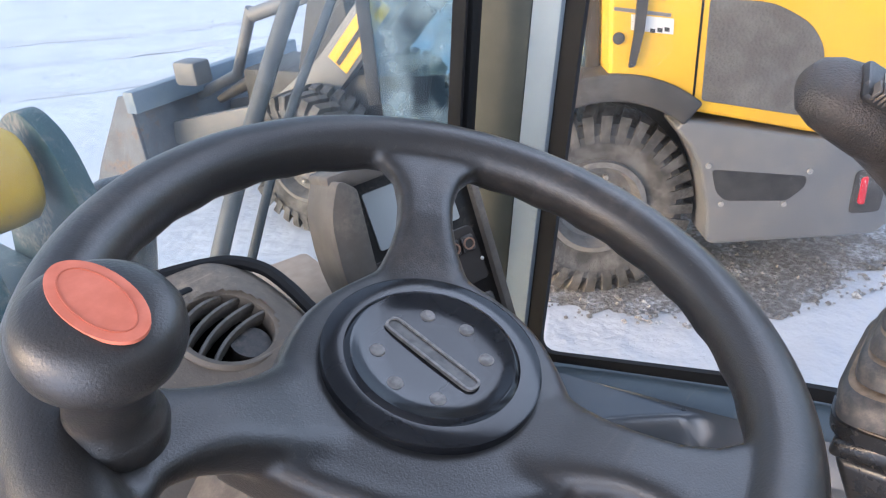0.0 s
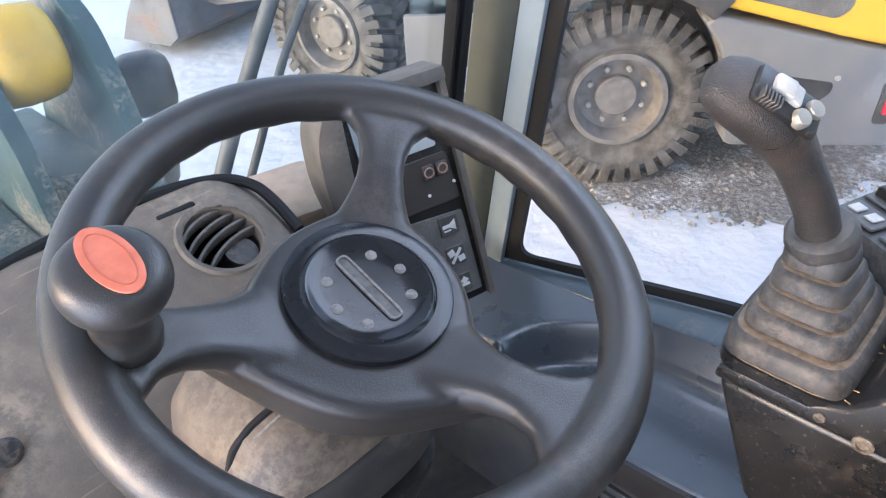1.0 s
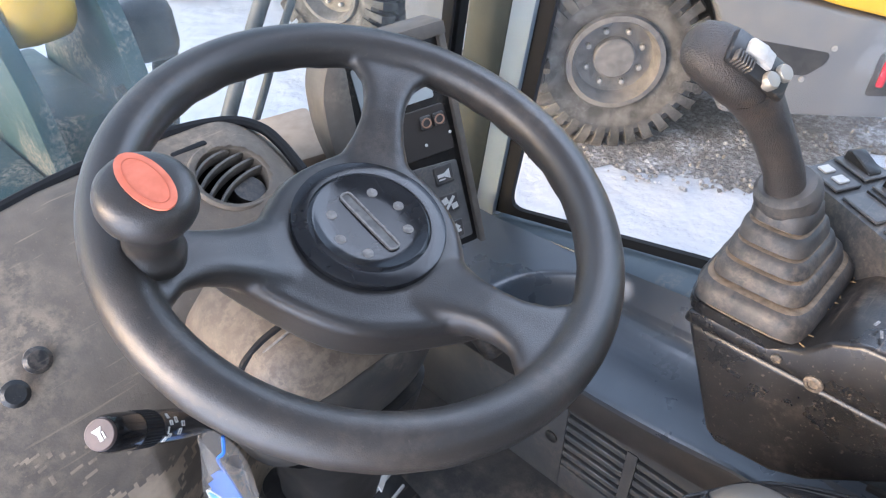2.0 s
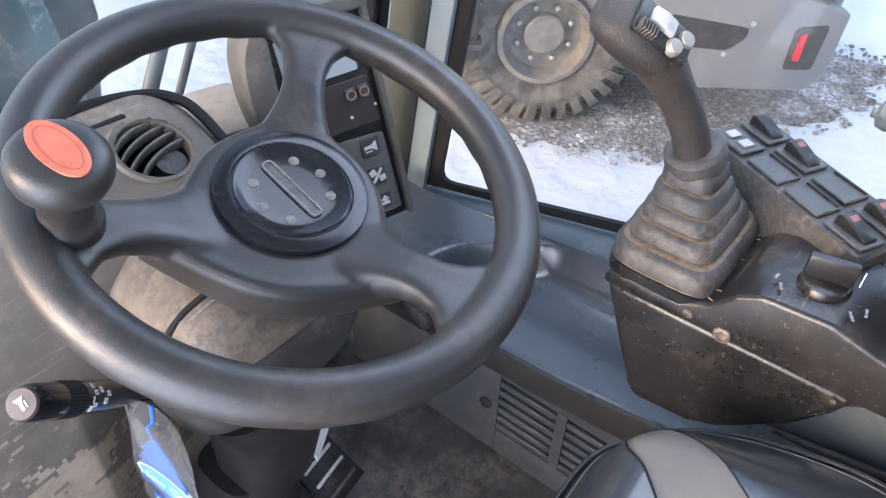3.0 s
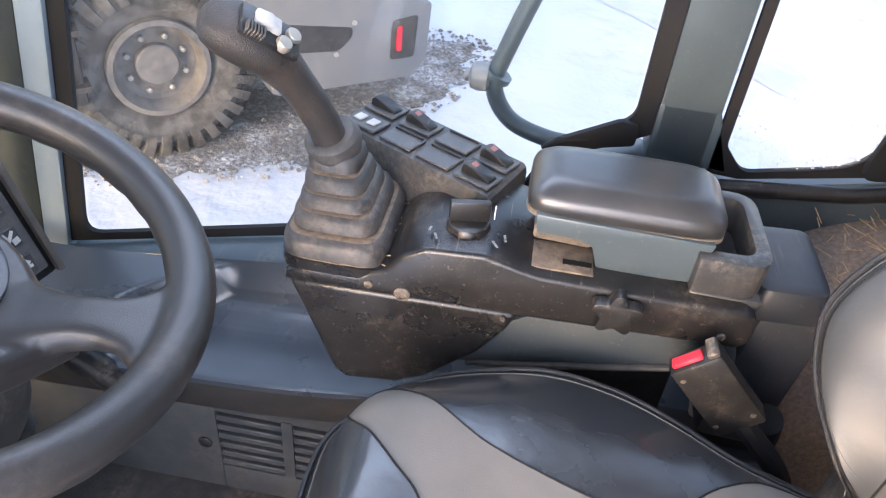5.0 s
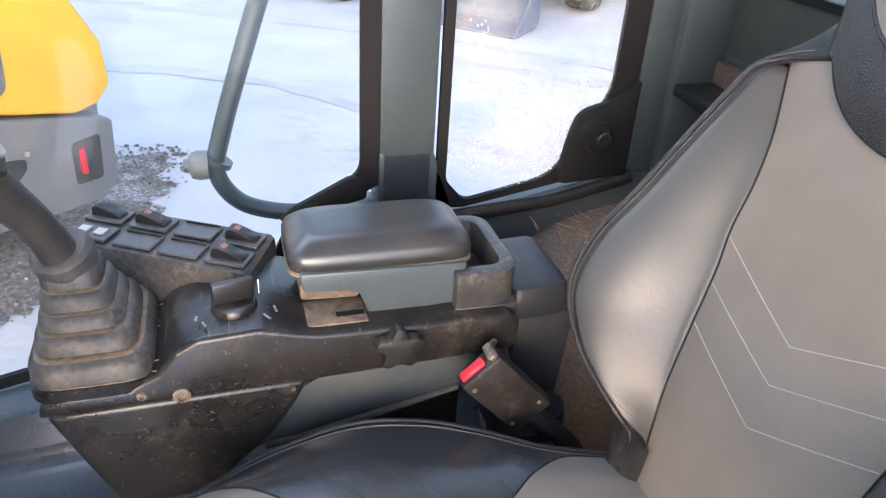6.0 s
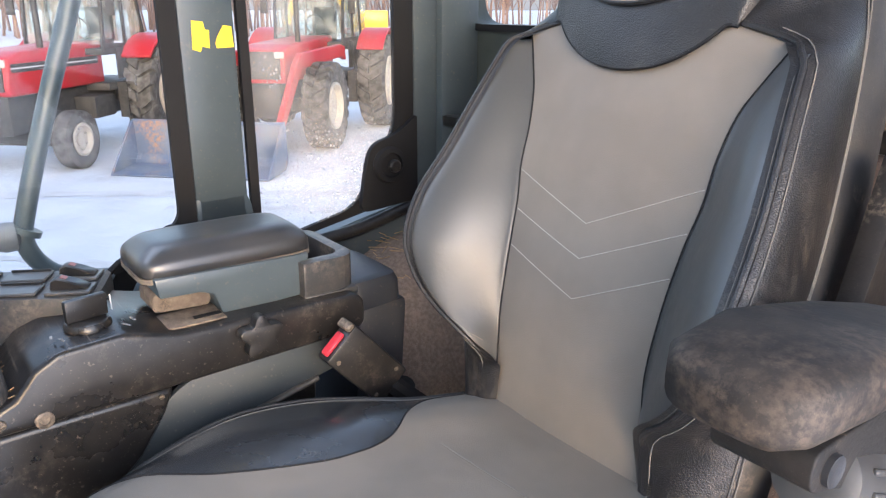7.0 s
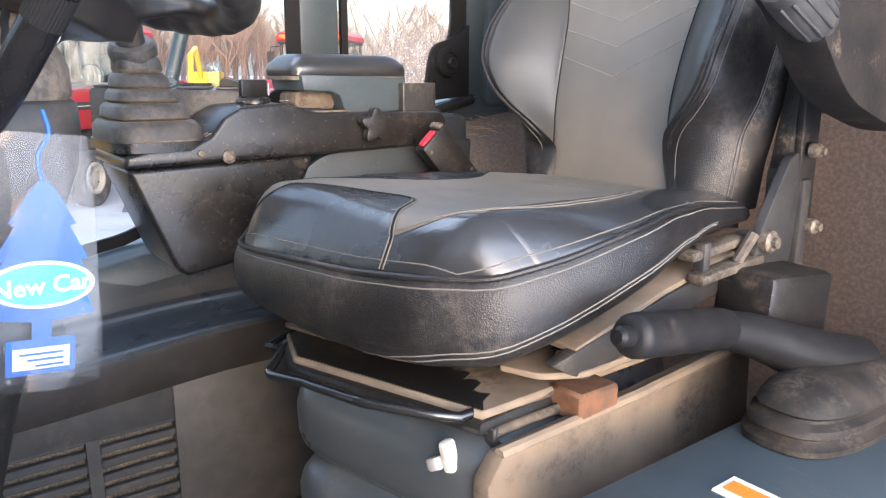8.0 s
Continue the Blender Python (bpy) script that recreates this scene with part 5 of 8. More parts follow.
BM = Matrix.Translation((0.503, -0.395, 1.848)) @ pose(0, 0, 0, -42, 0, 0)
part("housing", moved(box(0.028, 0.058, 0.112, (0, 0, -0.022), 0.005, 2), BM), M_BLACK, bk, world_space=True)
part("release", moved(box(0.014, 0.034, 0.006, (-0.002, 0.006, 0.036), 0.002, 1), BM), material("red plastic", (0.55, 0.03, 0.05), 0.4), bk, "red release button", world_space=True)
part("slot_rim", moved(box(0.026, 0.012, 0.008, (0, -0.022, 0.037), 0.002, 1), BM), M_SCREW, bk, world_space=True)
for a, b in ((0.02, 0.02), (-0.02, -0.06), (0.022, -0.06)):
    part("rivet", moved(lathe([(0.003, 0), (0.003, 0.001), (0, 0.0016)], 12, (-0.014, a, b), (0, -90, 0)), BM), M_SCREW, bk, world_space=True)
part("webbing", tube([(0.503, -0.44, 1.800), (0.495, -0.47, 1.77), (0.485, -0.50, 1.74), (0.48, -0.52, 1.70)], 0.013, 8, smooth=4), M_BAND, bk, world_space=True)
M_NAVY = material("blue-black plastic", (0.022, 0.027, 0.036), 0.42, second=(0.03, 0.034, 0.042), scale=20, stains=(0.13, 0.105, 0.085), stain_scale=7, stain_at=(0.58, 0.82), scratches=0.3)
jb = thing("junction_box", Matrix.Translation((0.675, -0.497, 1.65)), "dark grey plastic junction box behind the console", "box")
part("body", box(0.138, 0.083, 0.225, (0.675, -0.4985, 1.748), 0.010, 2, (4, 0, 0)), M_NAVY, jb, world_space=True)
part("cover", loft([squircle(0.675, -0.493, hx, hy, z, n=36, p=0.28, tilt=-0.06) for z, hx, hy in ((1.855, 0.071, 0.0435), (1.862, 0.072, 0.0445), (1.886, 0.071, 0.0435), (1.896, 0.066, 0.039), (1.899, 0.058, 0.032))]), M_NAVY, jb, "blue-black plastic cover", world_space=True)
part("hose_stub", tube([(0.60, -0.53, 1.66), (0.575, -0.515, 1.70), (0.555, -0.50, 1.745)], 0.02, 14), M_BAND, jb, "ribbed black hose end", world_space=True)
solid("junction_box_stand", span(0.63, 0.72, -0.56, -0.47, FLOOR, 1.65, 0.006), M_BLACK, "black steel stand under the junction box", "stand")

# ---- instrument panel ----
pv_h = Vector((0.133, -0.050, 0)).normalized()
pv_v = Vector((0.0, 0.067, 0.266)).normalized()
pv_n = pv_h.cross(pv_v).normalized()      # towards the driver when negated below
if pv_n.y > 0:
    pv_n = -pv_n
pv_v = (pv_v - pv_n * pv_v.dot(pv_n)).normalized()
pv_h = pv_v.cross(pv_n)
PM = Matrix.Translation((0.562, 0.396, 1.776)) @ Matrix((pv_h, pv_v, pv_n)).transposed().to_4x4()
ip = thing("instrument_panel", PM, "dark instrument panel with a grey display and symbol keys", "instrument panel")
# local: x to the right from the lower right corner (negative to the left), y up, z out of the face
out = rounded([(0.006, 0.0), (0.0, 0.30), (-0.15, 0.30), (-0.148, 0.12), (-0.11, 0.0)], [0.01, 0.02, 0.02, 0.02, 0.01])
part("case", prism(out, 0.045, 0.004, 2, pose(0, 0, -0.05)), M_BLACK, ip)
part("key_face", prism(rounded([(-0.004, 0.012), (-0.008, 0.126), (-0.085, 0.132), (-0.078, 0.012)], 0.004), 0.003, 0.001, 1, pose(0, 0, -0.0045)), material("dark grey key panel", (0.115, 0.115, 0.116), 0.5, second=(0.14, 0.137, 0.132), scale=80, stains=(0.22, 0.2, 0.17), stain_scale=30, stain_at=(0.5, 0.75)), ip)
for k, y in enumerate((0.112, 0.070, 0.030)):
    key = part("key", box(0.026, 0.026, 0.003, (-0.030, y, -0.001), 0.001, 1), M_BLANK, ip)
    if k == 0:
        mk = moved(horn_mark(0.019), pose(-0.030, y, 0.0006))
    elif k == 1:
        mk = join(box(0.004, 0.023, 0.0006, (-0.030, y, 0.0009), 0, 1, (0, 0, -40)), box(0.009, 0.009, 0.0006, (-0.036, y + 0.005, 0.0009), 0, 1, (0, 0, 20)), box(0.009, 0.008, 0.0006, (-0.0235, y - 0.005, 0.0009), 0, 1, (0, 0, 10)))
    else:
        mk = join(box(0.018, 0.004, 0.0006, (-0.030, y - 0.003, 0.0009)), box(0.008, 0.008, 0.0006, (-0.027, y + 0.003, 0.0009), 0, 1, (0, 0, 45)), box(0.004, 0.009, 0.0006, (-0.036, y, 0.0009), 0, 1, (0, 0, -30)))
    part("symbol", mk, M_MARK, key)
part("button_bar", prism(rounded([(-0.006, 0.142), (-0.012, 0.205), (-0.13, 0.205), (-0.12, 0.142)], 0.006), 0.003, 0.001, 1, pose(0, 0, -0.0045)), material("brown-black panel", (0.05, 0.044, 0.04), 0.45), ip)
M_RING = material("dull copper ring", (0.45, 0.28, 0.2), 0.4, metal=0.4)
for x in (-0.040, -0.022):
    b = part("button", box(0.014, 0.017, 0.004, (x, 0.187, 0.0), 0.001, 1), M_BLANK, ip)
    part("ring", lathe([(0.0066, 0.0), (0.0066, 0.0022), (0.005, 0.0022), (0.005, 0.0)], 20, (x, 0.187, 0.0015), loop=True), M_RING, b)
for x, y in ((-0.045, 0.158), (-0.010, 0.165)):
    part("pin", lathe([(0.002, 0), (0.002, 0.002), (0, 0.0024)], 10, (x, y, -0.002)), M_MARK, ip)
part("display", prism(rounded([(-0.022, 0.215), (-0.025, 0.275), (-0.118, 0.275), (-0.116, 0.215)], 0.003), 0.003, 0, 1, pose(0, 0, -0.0045)), material("grey display", (0.42, 0.46, 0.47), 0.15, second=(0.40, 0.44, 0.45), scale=5), ip, "blank grey display")
# hood round the display
part("hood", join(prism(rounded([(-0.135, 0.10), (-0.137, 0.20), (-0.131, 0.288), (-0.146, 0.303), (-0.164, 0.27), (-0.170, 0.21), (-0.160, 0.15), (-0.150, 0.10)], [0.004, 0.02, 0.004, 0.012, 0.03, 0.04, 0.03, 0.004]), 0.075, 0.004, 2, pose(0, 0, -0.045)), prism(rounded([(0.004, 0.288), (-0.15, 0.288), (-0.15, 0.304), (0.004, 0.304)], 0.004), 0.055, 0.004, 2, pose(0, 0, -0.045)), prism(rounded([(0.010, 0.0), (0.002, 0.0), (-0.004, 0.30), (0.004, 0.304)], 0.002), 0.050, 0.003, 2, pose(0, 0, -0.045))), material("dusty grey-brown hood", (0.085, 0.076, 0.066), 0.6, second=(0.12, 0.106, 0.092), scale=30, stains=(0.22, 0.19, 0.15), stain_scale=12, stain_at=(0.5, 0.8)), ip)
part("stand", tube([(-0.06, 0.10, -0.05), (-0.05, 0.0, -0.07), (-0.02, -0.12, -0.09), (0.02, -0.24, -0.06)], 0.022, 12, smooth=4), M_BLACK, ip)

# ---- driver's seat ----
seat = thing("driver_seat", Matrix.Translation((CX, -0.3, FLOOR)), "black and grey-brown vinyl driver's seat with pale stitching", "seat")
M_CHEVRON = material("pale chevron thread", (0.36, 0.34, 0.30), 0.8)
M_STITCH = material("pale stitching", (0.15, 0.14, 0.125), 0.8)
# backrest vinyl in a lighter base colour that paints in the sky's sheen
M_BOLSTER_LIT = material("smooth vinyl lightened for sky sheen", (0.058, 0.060, 0.060), 0.38, second=(0.05, 0.052, 0.052), scale=5, bump=0.0002, bump_scale=160, rough_vary=0.08, spec=0.6)
M_SHINE = material("smooth grey-black vinyl", (0.030, 0.032, 0.035), 0.24, second=(0.025, 0.027, 0.030), scale=6, bump=0.0005, bump_scale=45, rough_vary=0.06, spec=0.8)
M_BRACKET = material("dark dusty bracket steel", (0.028, 0.028, 0.03), 0.5, second=(0.04, 0.038, 0.036), scale=25, stains=(0.22, 0.175, 0.13), stain_scale=12, stain_at=(0.54, 0.72), bump=0.0004, bump_scale=200)
def eased(x, X, Y):
    """A smooth line through the pairs of X and Y."""
    if x <= X[0]:
        return Y[0]
    if x >= X[-1]:
        return Y[-1]
    i = max(k for k in range(len(X) - 1) if X[k] <= x)
    d = X[i + 1] - X[i]
    t = (x - X[i]) / d
    m0 = (Y[i + 1] - Y[i - 1]) / (X[i + 1] - X[i - 1]) if i else (Y[1] - Y[0]) / d
    m1 = (Y[i + 2] - Y[i]) / (X[i + 2] - X[i]) if i + 2 < len(X) else (Y[-1] - Y[-2]) / d
    return (2 * t ** 3 - 3 * t * t + 1) * Y[i] + (t ** 3 - 2 * t * t + t) * d * m0 + (3 * t * t - 2 * t ** 3) * Y[i + 1] + (t ** 3 - t * t) * d * m1


# half widths of the backrest by height: its piping, the centre panel's seam, and how far the bolsters stand forward
HS = [0.0, 0.04, 0.07, 0.10, 0.13, 0.16, 0.20, 0.25, 0.30, 0.34, 0.38, 0.42]
WS_ = [0.122, 0.116, 0.116, 0.134, 0.168, 0.193, 0.209, 0.214, 0.208, 0.202, 0.195, 0.188]
BS_ = [0.002, 0.006, 0.016, 0.042, 0.064, 0.078, 0.088, 0.078, 0.055, 0.042, 0.030, 0.018]
PH = [0.0, 0.04, 0.07, 0.12, 0.185, 0.25, 0.29, 0.33, 0.37, 0.40, 0.42, 0.436]
PWR = [0.120, 0.110, 0.101, 0.094, 0.099, 0.109, 0.118, 0.121, 0.130, 0.146, 0.158, 0.168]
PWL = [0.120, 0.114, 0.113, 0.118, 0.119, 0.121, 0.128, 0.129, 0.137, 0.150, 0.160, 0.168]
# the outer edge of the vinyl: half width and depth by height
EH = [0.0, 0.06, 0.10, 0.14, 0.18, 0.25, 0.345, 0.42, 0.50, 0.60, 0.74]
EW = [0.186, 0.196, 0.200, 0.205, 0.209, 0.212, 0.203, 0.194, 0.182, 0.166, 0.13]
EY = [-0.525, -0.527, -0.535, -0.560, -0.575, -0.605, -0.655, -0.690, -0.722, -0.755, -0.80]


def mid_x(h):
    """The backrest leans a little towards the console."""
    return 0.242 + 0.078 * h


def panel_w(h, side):
    """The seam beside the centre panel, wider on the console's side."""
    return eased(h, PH, PWL if side > 0 else PWR)


def back(s, h, d=0.0):
    """A point on the front of the backrest: s metres to the side, h above its foot, d proud."""
    pw, w, b = panel_w(h, s), eased(h, HS, WS_), eased(h, HS, BS_)
    t = min(max((abs(s) - pw) / max(w - pw, 0.006), 0), 1.0)
    f = b * math.sin(t * math.pi / 2) ** 1.35 + 0.005 * (1 - min(abs(s) / pw, 1) ** 2)
    return Vector((mid_x(h) + s, -0.502 - 0.12 * h - 0.38 * h * h + f + d, 1.80 + h))


def bib(s):
    """The lower edge of the headrest cover; past its corners, the shoulder line."""
    a = abs(s - 0.010)
    if a < 0.108:
        return 0.403 + 2.9 * a * a + 90 * a ** 4
    return 0.449 - 0.27 * (a - 0.108)


def centre(u, v):
    a = 2 * u - 1
    h = v * 0.41
    for _ in range(6):
        s = a * panel_w(h, a)
        h = v * bib(s)
    return back(s, h)


part("centre_panel", sheet(centre, 60, 60, 0.02, (0, -1, 0)), M_CLOTH, seat, "grey-brown vinyl centre panel", world_space=True, sharp=70)
for side in (1, -1):
    def bolster(u, v, side=side):
        h = 0.03 + v * 0.396
        pw, w = panel_w(h, side), eased(h, HS, WS_)
        return back(side * (pw + (w - pw) * u), h, 0.0015 * math.sin(math.pi * u))
    part("side_bolster", sheet(bolster, 20, 60, 0.02, (0, -1, 0)), M_BOLSTER_LIT, seat, "shiny grey-black side bolster", world_space=True, sharp=70)
    # the piping climbs the bolster, turns in over the shoulder and ends at the headrest cover
    edge_in = [(eased(h, HS, WS_), h, h) for h in np.linspace(0.0, 0.405, 34)] + [(0.188, 0.418, 0.422), (0.181, 0.427, 0.437), (0.168, 0.434, 0.45), (0.150, 0.440, 0.463), (0.130, 0.445, 0.476), (0.113, 0.449, 0.488)]
    rim_pts = [back(side * s, h, 0.001) for s, h, _ in edge_in]
    head_in = [(0.122, 0.470, 0.505), (0.134, 0.495, 0.525), (0.142, 0.53, 0.555), (0.146, 0.58, 0.60), (0.142, 0.64, 0.65), (0.126, 0.70, 0.70), (0.10, 0.74, 0.74)]
    both = rim_pts + [Vector((mid_x(h) + side * s, -0.502 - 0.12 * h - 0.38 * h * h - 0.006, 1.80 + h)) for s, h, _ in head_in]
    outs = [h for _, _, h in edge_in + head_in]

    def flank(u, v, side=side, both=both, outs=outs):
        k = v * (len(both) - 1)
        i = min(int(k), len(both) - 2)
        p, h = both[i].lerp(both[i + 1], k - i), outs[i] + (outs[i + 1] - outs[i]) * (k - i)
        e = Vector((mid_x(h) + side * eased(h, EH, EW), eased(h, EH, EY), 1.80 + h))
        q = p.lerp(e, u)
        bulge = math.sin(math.pi * min(u * 1.0, 1)) * 0.5 + 0.5 * math.sin(math.pi * u ** 0.5)
        low = max(0, 1 - h / 0.12)
        return q + Vector((side * 0.014 * (1 - low), 0.020 * low + 0.004, 0)) * bulge
    part("side_panel", sheet(flank, 14, 92, 0.012, (-side, 0, 0)), M_SEAT, seat, "grained black vinyl side", world_space=True, sharp=70)
    part("piping", tube(rim_pts, 0.0032, 8, smooth=2), M_SEAT, seat, world_space=True)
    inner_line = [back(side * max(eased(h, HS, WS_) - 0.006, 0.0), h, 0.0012) for h in np.linspace(0.09, 0.415, 34)]
    part("stitch", tube(inner_line, 0.0006, 6), M_STITCH, seat, world_space=True)
    part("stitch", tube([flank(0.09, 0.02 + 0.80 * k / 50) + Vector((side * 0.0006, 0.0008, 0)) for k in range(51)], 0.0007, 6), M_STITCH, seat, world_space=True)
    for u in (0.93, 0.985):
        part("stitch", tube([flank(u, 0.02 + 0.93 * k / 50) + Vector((side * 0.0008, 0.0006, 0)) for k in range(51)], 0.0008, 6), M_STITCH, seat, world_space=True)
    part("seam", tube([back(side * (panel_w(h, side) + 0.0005), h, 0.0) for h in [0.06 + 0.375 * k / 40 for k in range(41)]], 0.0012, 6), M_BAND, seat, world_space=True)


def head_w(h):
    return eased(h, [0.44, 0.47, 0.50, 0.54, 0.58, 0.64, 0.70, 0.74], [0.116, 0.125, 0.137, 0.146, 0.149, 0.145, 0.129, 0.10])


def cover(u, v, d=0.0):
    """The padded headrest cover, proud of the backrest and fuller in the middle."""
    a = 2 * u - 1
    h = 0.445 + v * 0.295
    for _ in range(4):
        w = head_w(h)
        s = a * w + 0.010 * (1 - v)
        lo = min(bib(s), 0.449)
        h = lo + v * (0.74 - lo)
    full = math.cos(a * math.pi / 2) ** 0.5 if abs(a) < 1 else 0.0
    lift = 0.006 + 0.034 * full * math.sin(math.pi * min(v * 0.9 + 0.05, 1)) ** 0.8
    return Vector((mid_x(h) + s, -0.502 - 0.12 * h - 0.38 * h * h + lift + d, 1.80 + h))


part("headrest_cover", sheet(cover, 48, 36, 0.03, (0, -1, 0)), M_SEAT, seat, "grained black headrest cover", world_space=True, sharp=70)


def head_panel(u, v, d=0.0016):
    a = 2 * u - 1
    cu_ = 0.5 + 0.40 * a * (1 - 0.10 * (1 - v) ** 4)
    return cover(cu_, 0.19 + 0.045 * a ** 4 * (1 - v) + 0.62 * v, d + 0.003 * (1 - a * a))


part("headrest_panel", sheet(head_panel, 30, 20, 0.014, (0, -1, 0)), M_CLOTH, seat, "grey-brown headrest inset", world_space=True, sharp=70)
part("piping", tube([head_panel(k / 40, 0.0, 0.001) for k in range(41)], 0.0022, 6), M_SEAT, seat, world_space=True)
part("seam", tube([cover(k / 40, 0.0, -0.002) for k in range(41)], 0.0022, 6), M_BAND, seat, world_space=True)
for vertex, right_end, left_end in ((0.247, 0.303, 0.283), (0.211, 0.262, 0.240), (0.169, 0.219, 0.199)):
    for end, s1 in ((right_end, -1), (left_end, 1)):
        line = []
        for k in range(25):
            h = vertex + (end - vertex) * k / 24
            line.append(back(0.008 + (s1 * (panel_w(end, s1) - 0.002) - 0.008) * k / 24, h, 0.0004))
        part("chevron_stitch", tube(line, 0.0006, 6), M_CHEVRON, seat, world_space=True)
shell = []
for h in (0.0, 0.06, 0.12, 0.20, 0.30, 0.40, 0.50, 0.62, 0.73):
    w, y = eased(h, EH, EW), eased(h, EH, EY)
    shell.append([(mid_x(h) + a * w, y - b, 1.80 + h) for a, b in ((-0.985, -0.004), (-1.03, 0.01), (-1.02, 0.055), (-0.8, 0.085), (0.8, 0.085), (1.02, 0.055), (1.03, 0.01), (0.985, -0.004))])
part("back_shell", loft(shell), M_BRACKET, seat, "worn black back shell", world_space=True, sharp=50)

# cushion: its outline by v, from the back to the front
CV = [0.0, 0.14, 0.25, 0.385, 0.49, 0.60, 0.71, 0.80, 0.89, 0.95, 1.0]
XR = [0.036, 0.028, 0.016, -0.004, -0.018, -0.026, -0.025, -0.018, -0.007, 0.006, 0.034]
ZR = [1.814, 1.822, 1.829, 1.834, 1.836, 1.830, 1.821, 1.811, 1.803, 1.798, 1.794]
LV = [0.0, 0.17, 0.30, 0.42, 0.57, 0.73, 0.85, 0.93, 1.0]
XL = [0.400, 0.430, 0.462, 0.485, 0.497, 0.492, 0.476, 0.452, 0.408]
ZL = [1.800, 1.804, 1.812, 1.817, 1.817, 1.802, 1.787, 1.776, 1.767]
FU, FY, FZ = [0.0, 0.06, 0.2, 0.32, 0.58, 0.8, 0.93, 1.0], [-0.060, -0.045, -0.030, -0.023, -0.012, -0.005, -0.006, -0.014], [1.794, 1.792, 1.787, 1.782, 1.776, 1.770, 1.767, 1.767]


def cushion(u, v, d=0.0):
    """u across (0 at the door side, 1 at the console), v from the back to the front."""
    x = eased(v, CV, XR) + (eased(v, LV, XL) - eased(v, CV, XR)) * u
    y = -0.515 + (eased(u, FU, FY) + 0.515) * v
    z = eased(v, [0, 0.2, 0.5, 0.75, 0.88, 1.0], [1.819, 1.824, 1.828, 1.834, 1.836, 1.834]) + 0.006 * (0.45 - u)
    z += 0.016 * math.exp(-((u - 0.11) / 0.10) ** 2) * math.sin(math.pi * min(max(v * 0.98 + 0.02, 0), 1)) ** 0.6
    z += 0.008 * math.exp(-((u - 0.80) / 0.11) ** 2) * math.sin(math.pi * min(v * 1.1, 1)) ** 0.8
    z += 0.006 * math.exp(-((u - 0.68) / 0.22) ** 2) * math.exp(-((v - 0.90) / 0.08) ** 2)
    z += 0.0011 * noise.noise((x * 16, y * 16, 4.0)) + 0.0006 * noise.noise((x * 45, y * 45, 2.0))
    if u < 0.10:
        z += (eased(v, CV, ZR) - z) * (1 - u / 0.10) ** 2
    if u > 0.84:
        z += (eased(v, LV, ZL) - z) * ((u - 0.84) / 0.16) ** 2
    if v > 0.88:
        k = (v - 0.88) / 0.12
        z += (eased(u, FU, FZ) - z) * k ** 2.3
    return Vector((x, y, z + d))


def u_stitch(v):
    return eased(v, [0, 0.1, 0.2, 0.3, 0.36, 0.5, 0.61, 0.70, 0.77, 0.82, 0.87], [0.225, 0.215, 0.18, 0.137, 0.118, 0.100, 0.096, 0.090, 0.090, 0.099, 0.110])


def u_gloss(v):
    return u_stitch(v) + 0.098 * max(0.0, math.sin(math.pi * min(max((v - 0.24) / 0.63, 0), 1) ** 1.45)) ** 1.2


def u_left(v):
    return eased(v, [0, 0.13, 0.22, 0.32, 0.43, 0.56, 0.68, 0.80, 0.90, 0.97], [0.99, 0.96, 0.86, 0.735, 0.70, 0.725, 0.775, 0.87, 0.925, 0.975])


def v_front(u):
    """Where the front pieces begin."""
    return eased(u, [0.11, 0.15, 0.20, 0.25, 0.27, 0.41, 0.44, 0.50, 0.57, 0.644, 0.70, 0.77, 0.85, 1.0], [0.87, 0.908, 0.938, 0.953, 0.945, 0.788, 0.766, 0.757, 0.765, 0.787, 0.835, 0.887, 0.938, 0.97])


def between(lo, hi, top, nu, nv):
    """A piece of the cushion from the back edge to top(u), from lo(v) to hi(v) across."""
    def fn(p, q):
        v = q * 0.9
        for _ in range(14):
            u = lo(v) + (hi(v) - lo(v)) * p
            v = 0.5 * v + 0.5 * q * top(u)
        return cushion(u, v)
    return sheet(fn, nu, nv, 0.03)


def seam_u(v):
    return eased(v, [0.766, 0.788, 0.945, 0.955, 1.0], [0.44, 0.41, 0.27, 0.252, 0.20])


def right_front(p, q):
    v = 0.9 + 0.1 * q
    for _ in range(14):
        u = p * seam_u(max(v, 0.95))
        lo = 0.87 if u < 0.11 else v_front(u)
        v = lo + (1 - lo) * q
    return cushion(u, v)


def left_front(p, q):
    u0 = seam_u(0.766 + 0.234 * q)
    u = u0 + (1 - u0) * p
    lo = v_front(max(u, 0.44))
    return cushion(u, lo + (1 - lo) * q)


part("centre_panel", between(u_gloss, u_left, v_front, 70, 60), M_CLOTH, seat, "grey-brown vinyl seat panel", world_space=True, sharp=70)
part("side_bolster", sheet(lambda p, q: cushion(u_stitch(0.87 * q) * p, 0.87 * q), 16, 60, 0.03), M_SHINE, seat, "shiny black side bolster", world_space=True, sharp=70)
part("side_inset", sheet(lambda p, q: cushion(u_stitch(0.24 + 0.63 * q) + (u_gloss(0.24 + 0.63 * q) - u_stitch(0.24 + 0.63 * q)) * p, 0.24 + 0.63 * q), 14, 50, 0.03), M_SHINE, seat, "shiny black inset beside the seat panel", world_space=True, sharp=70)
part("side_bolster", between(u_left, lambda v: 1.0, lambda u: 0.97, 20, 60), M_SHINE, seat, "shiny black side bolster", world_space=True, sharp=70)
part("front_panel", sheet(right_front, 40, 24, 0.03), M_SHINE, seat, "shiny black front piece", world_space=True, sharp=70)
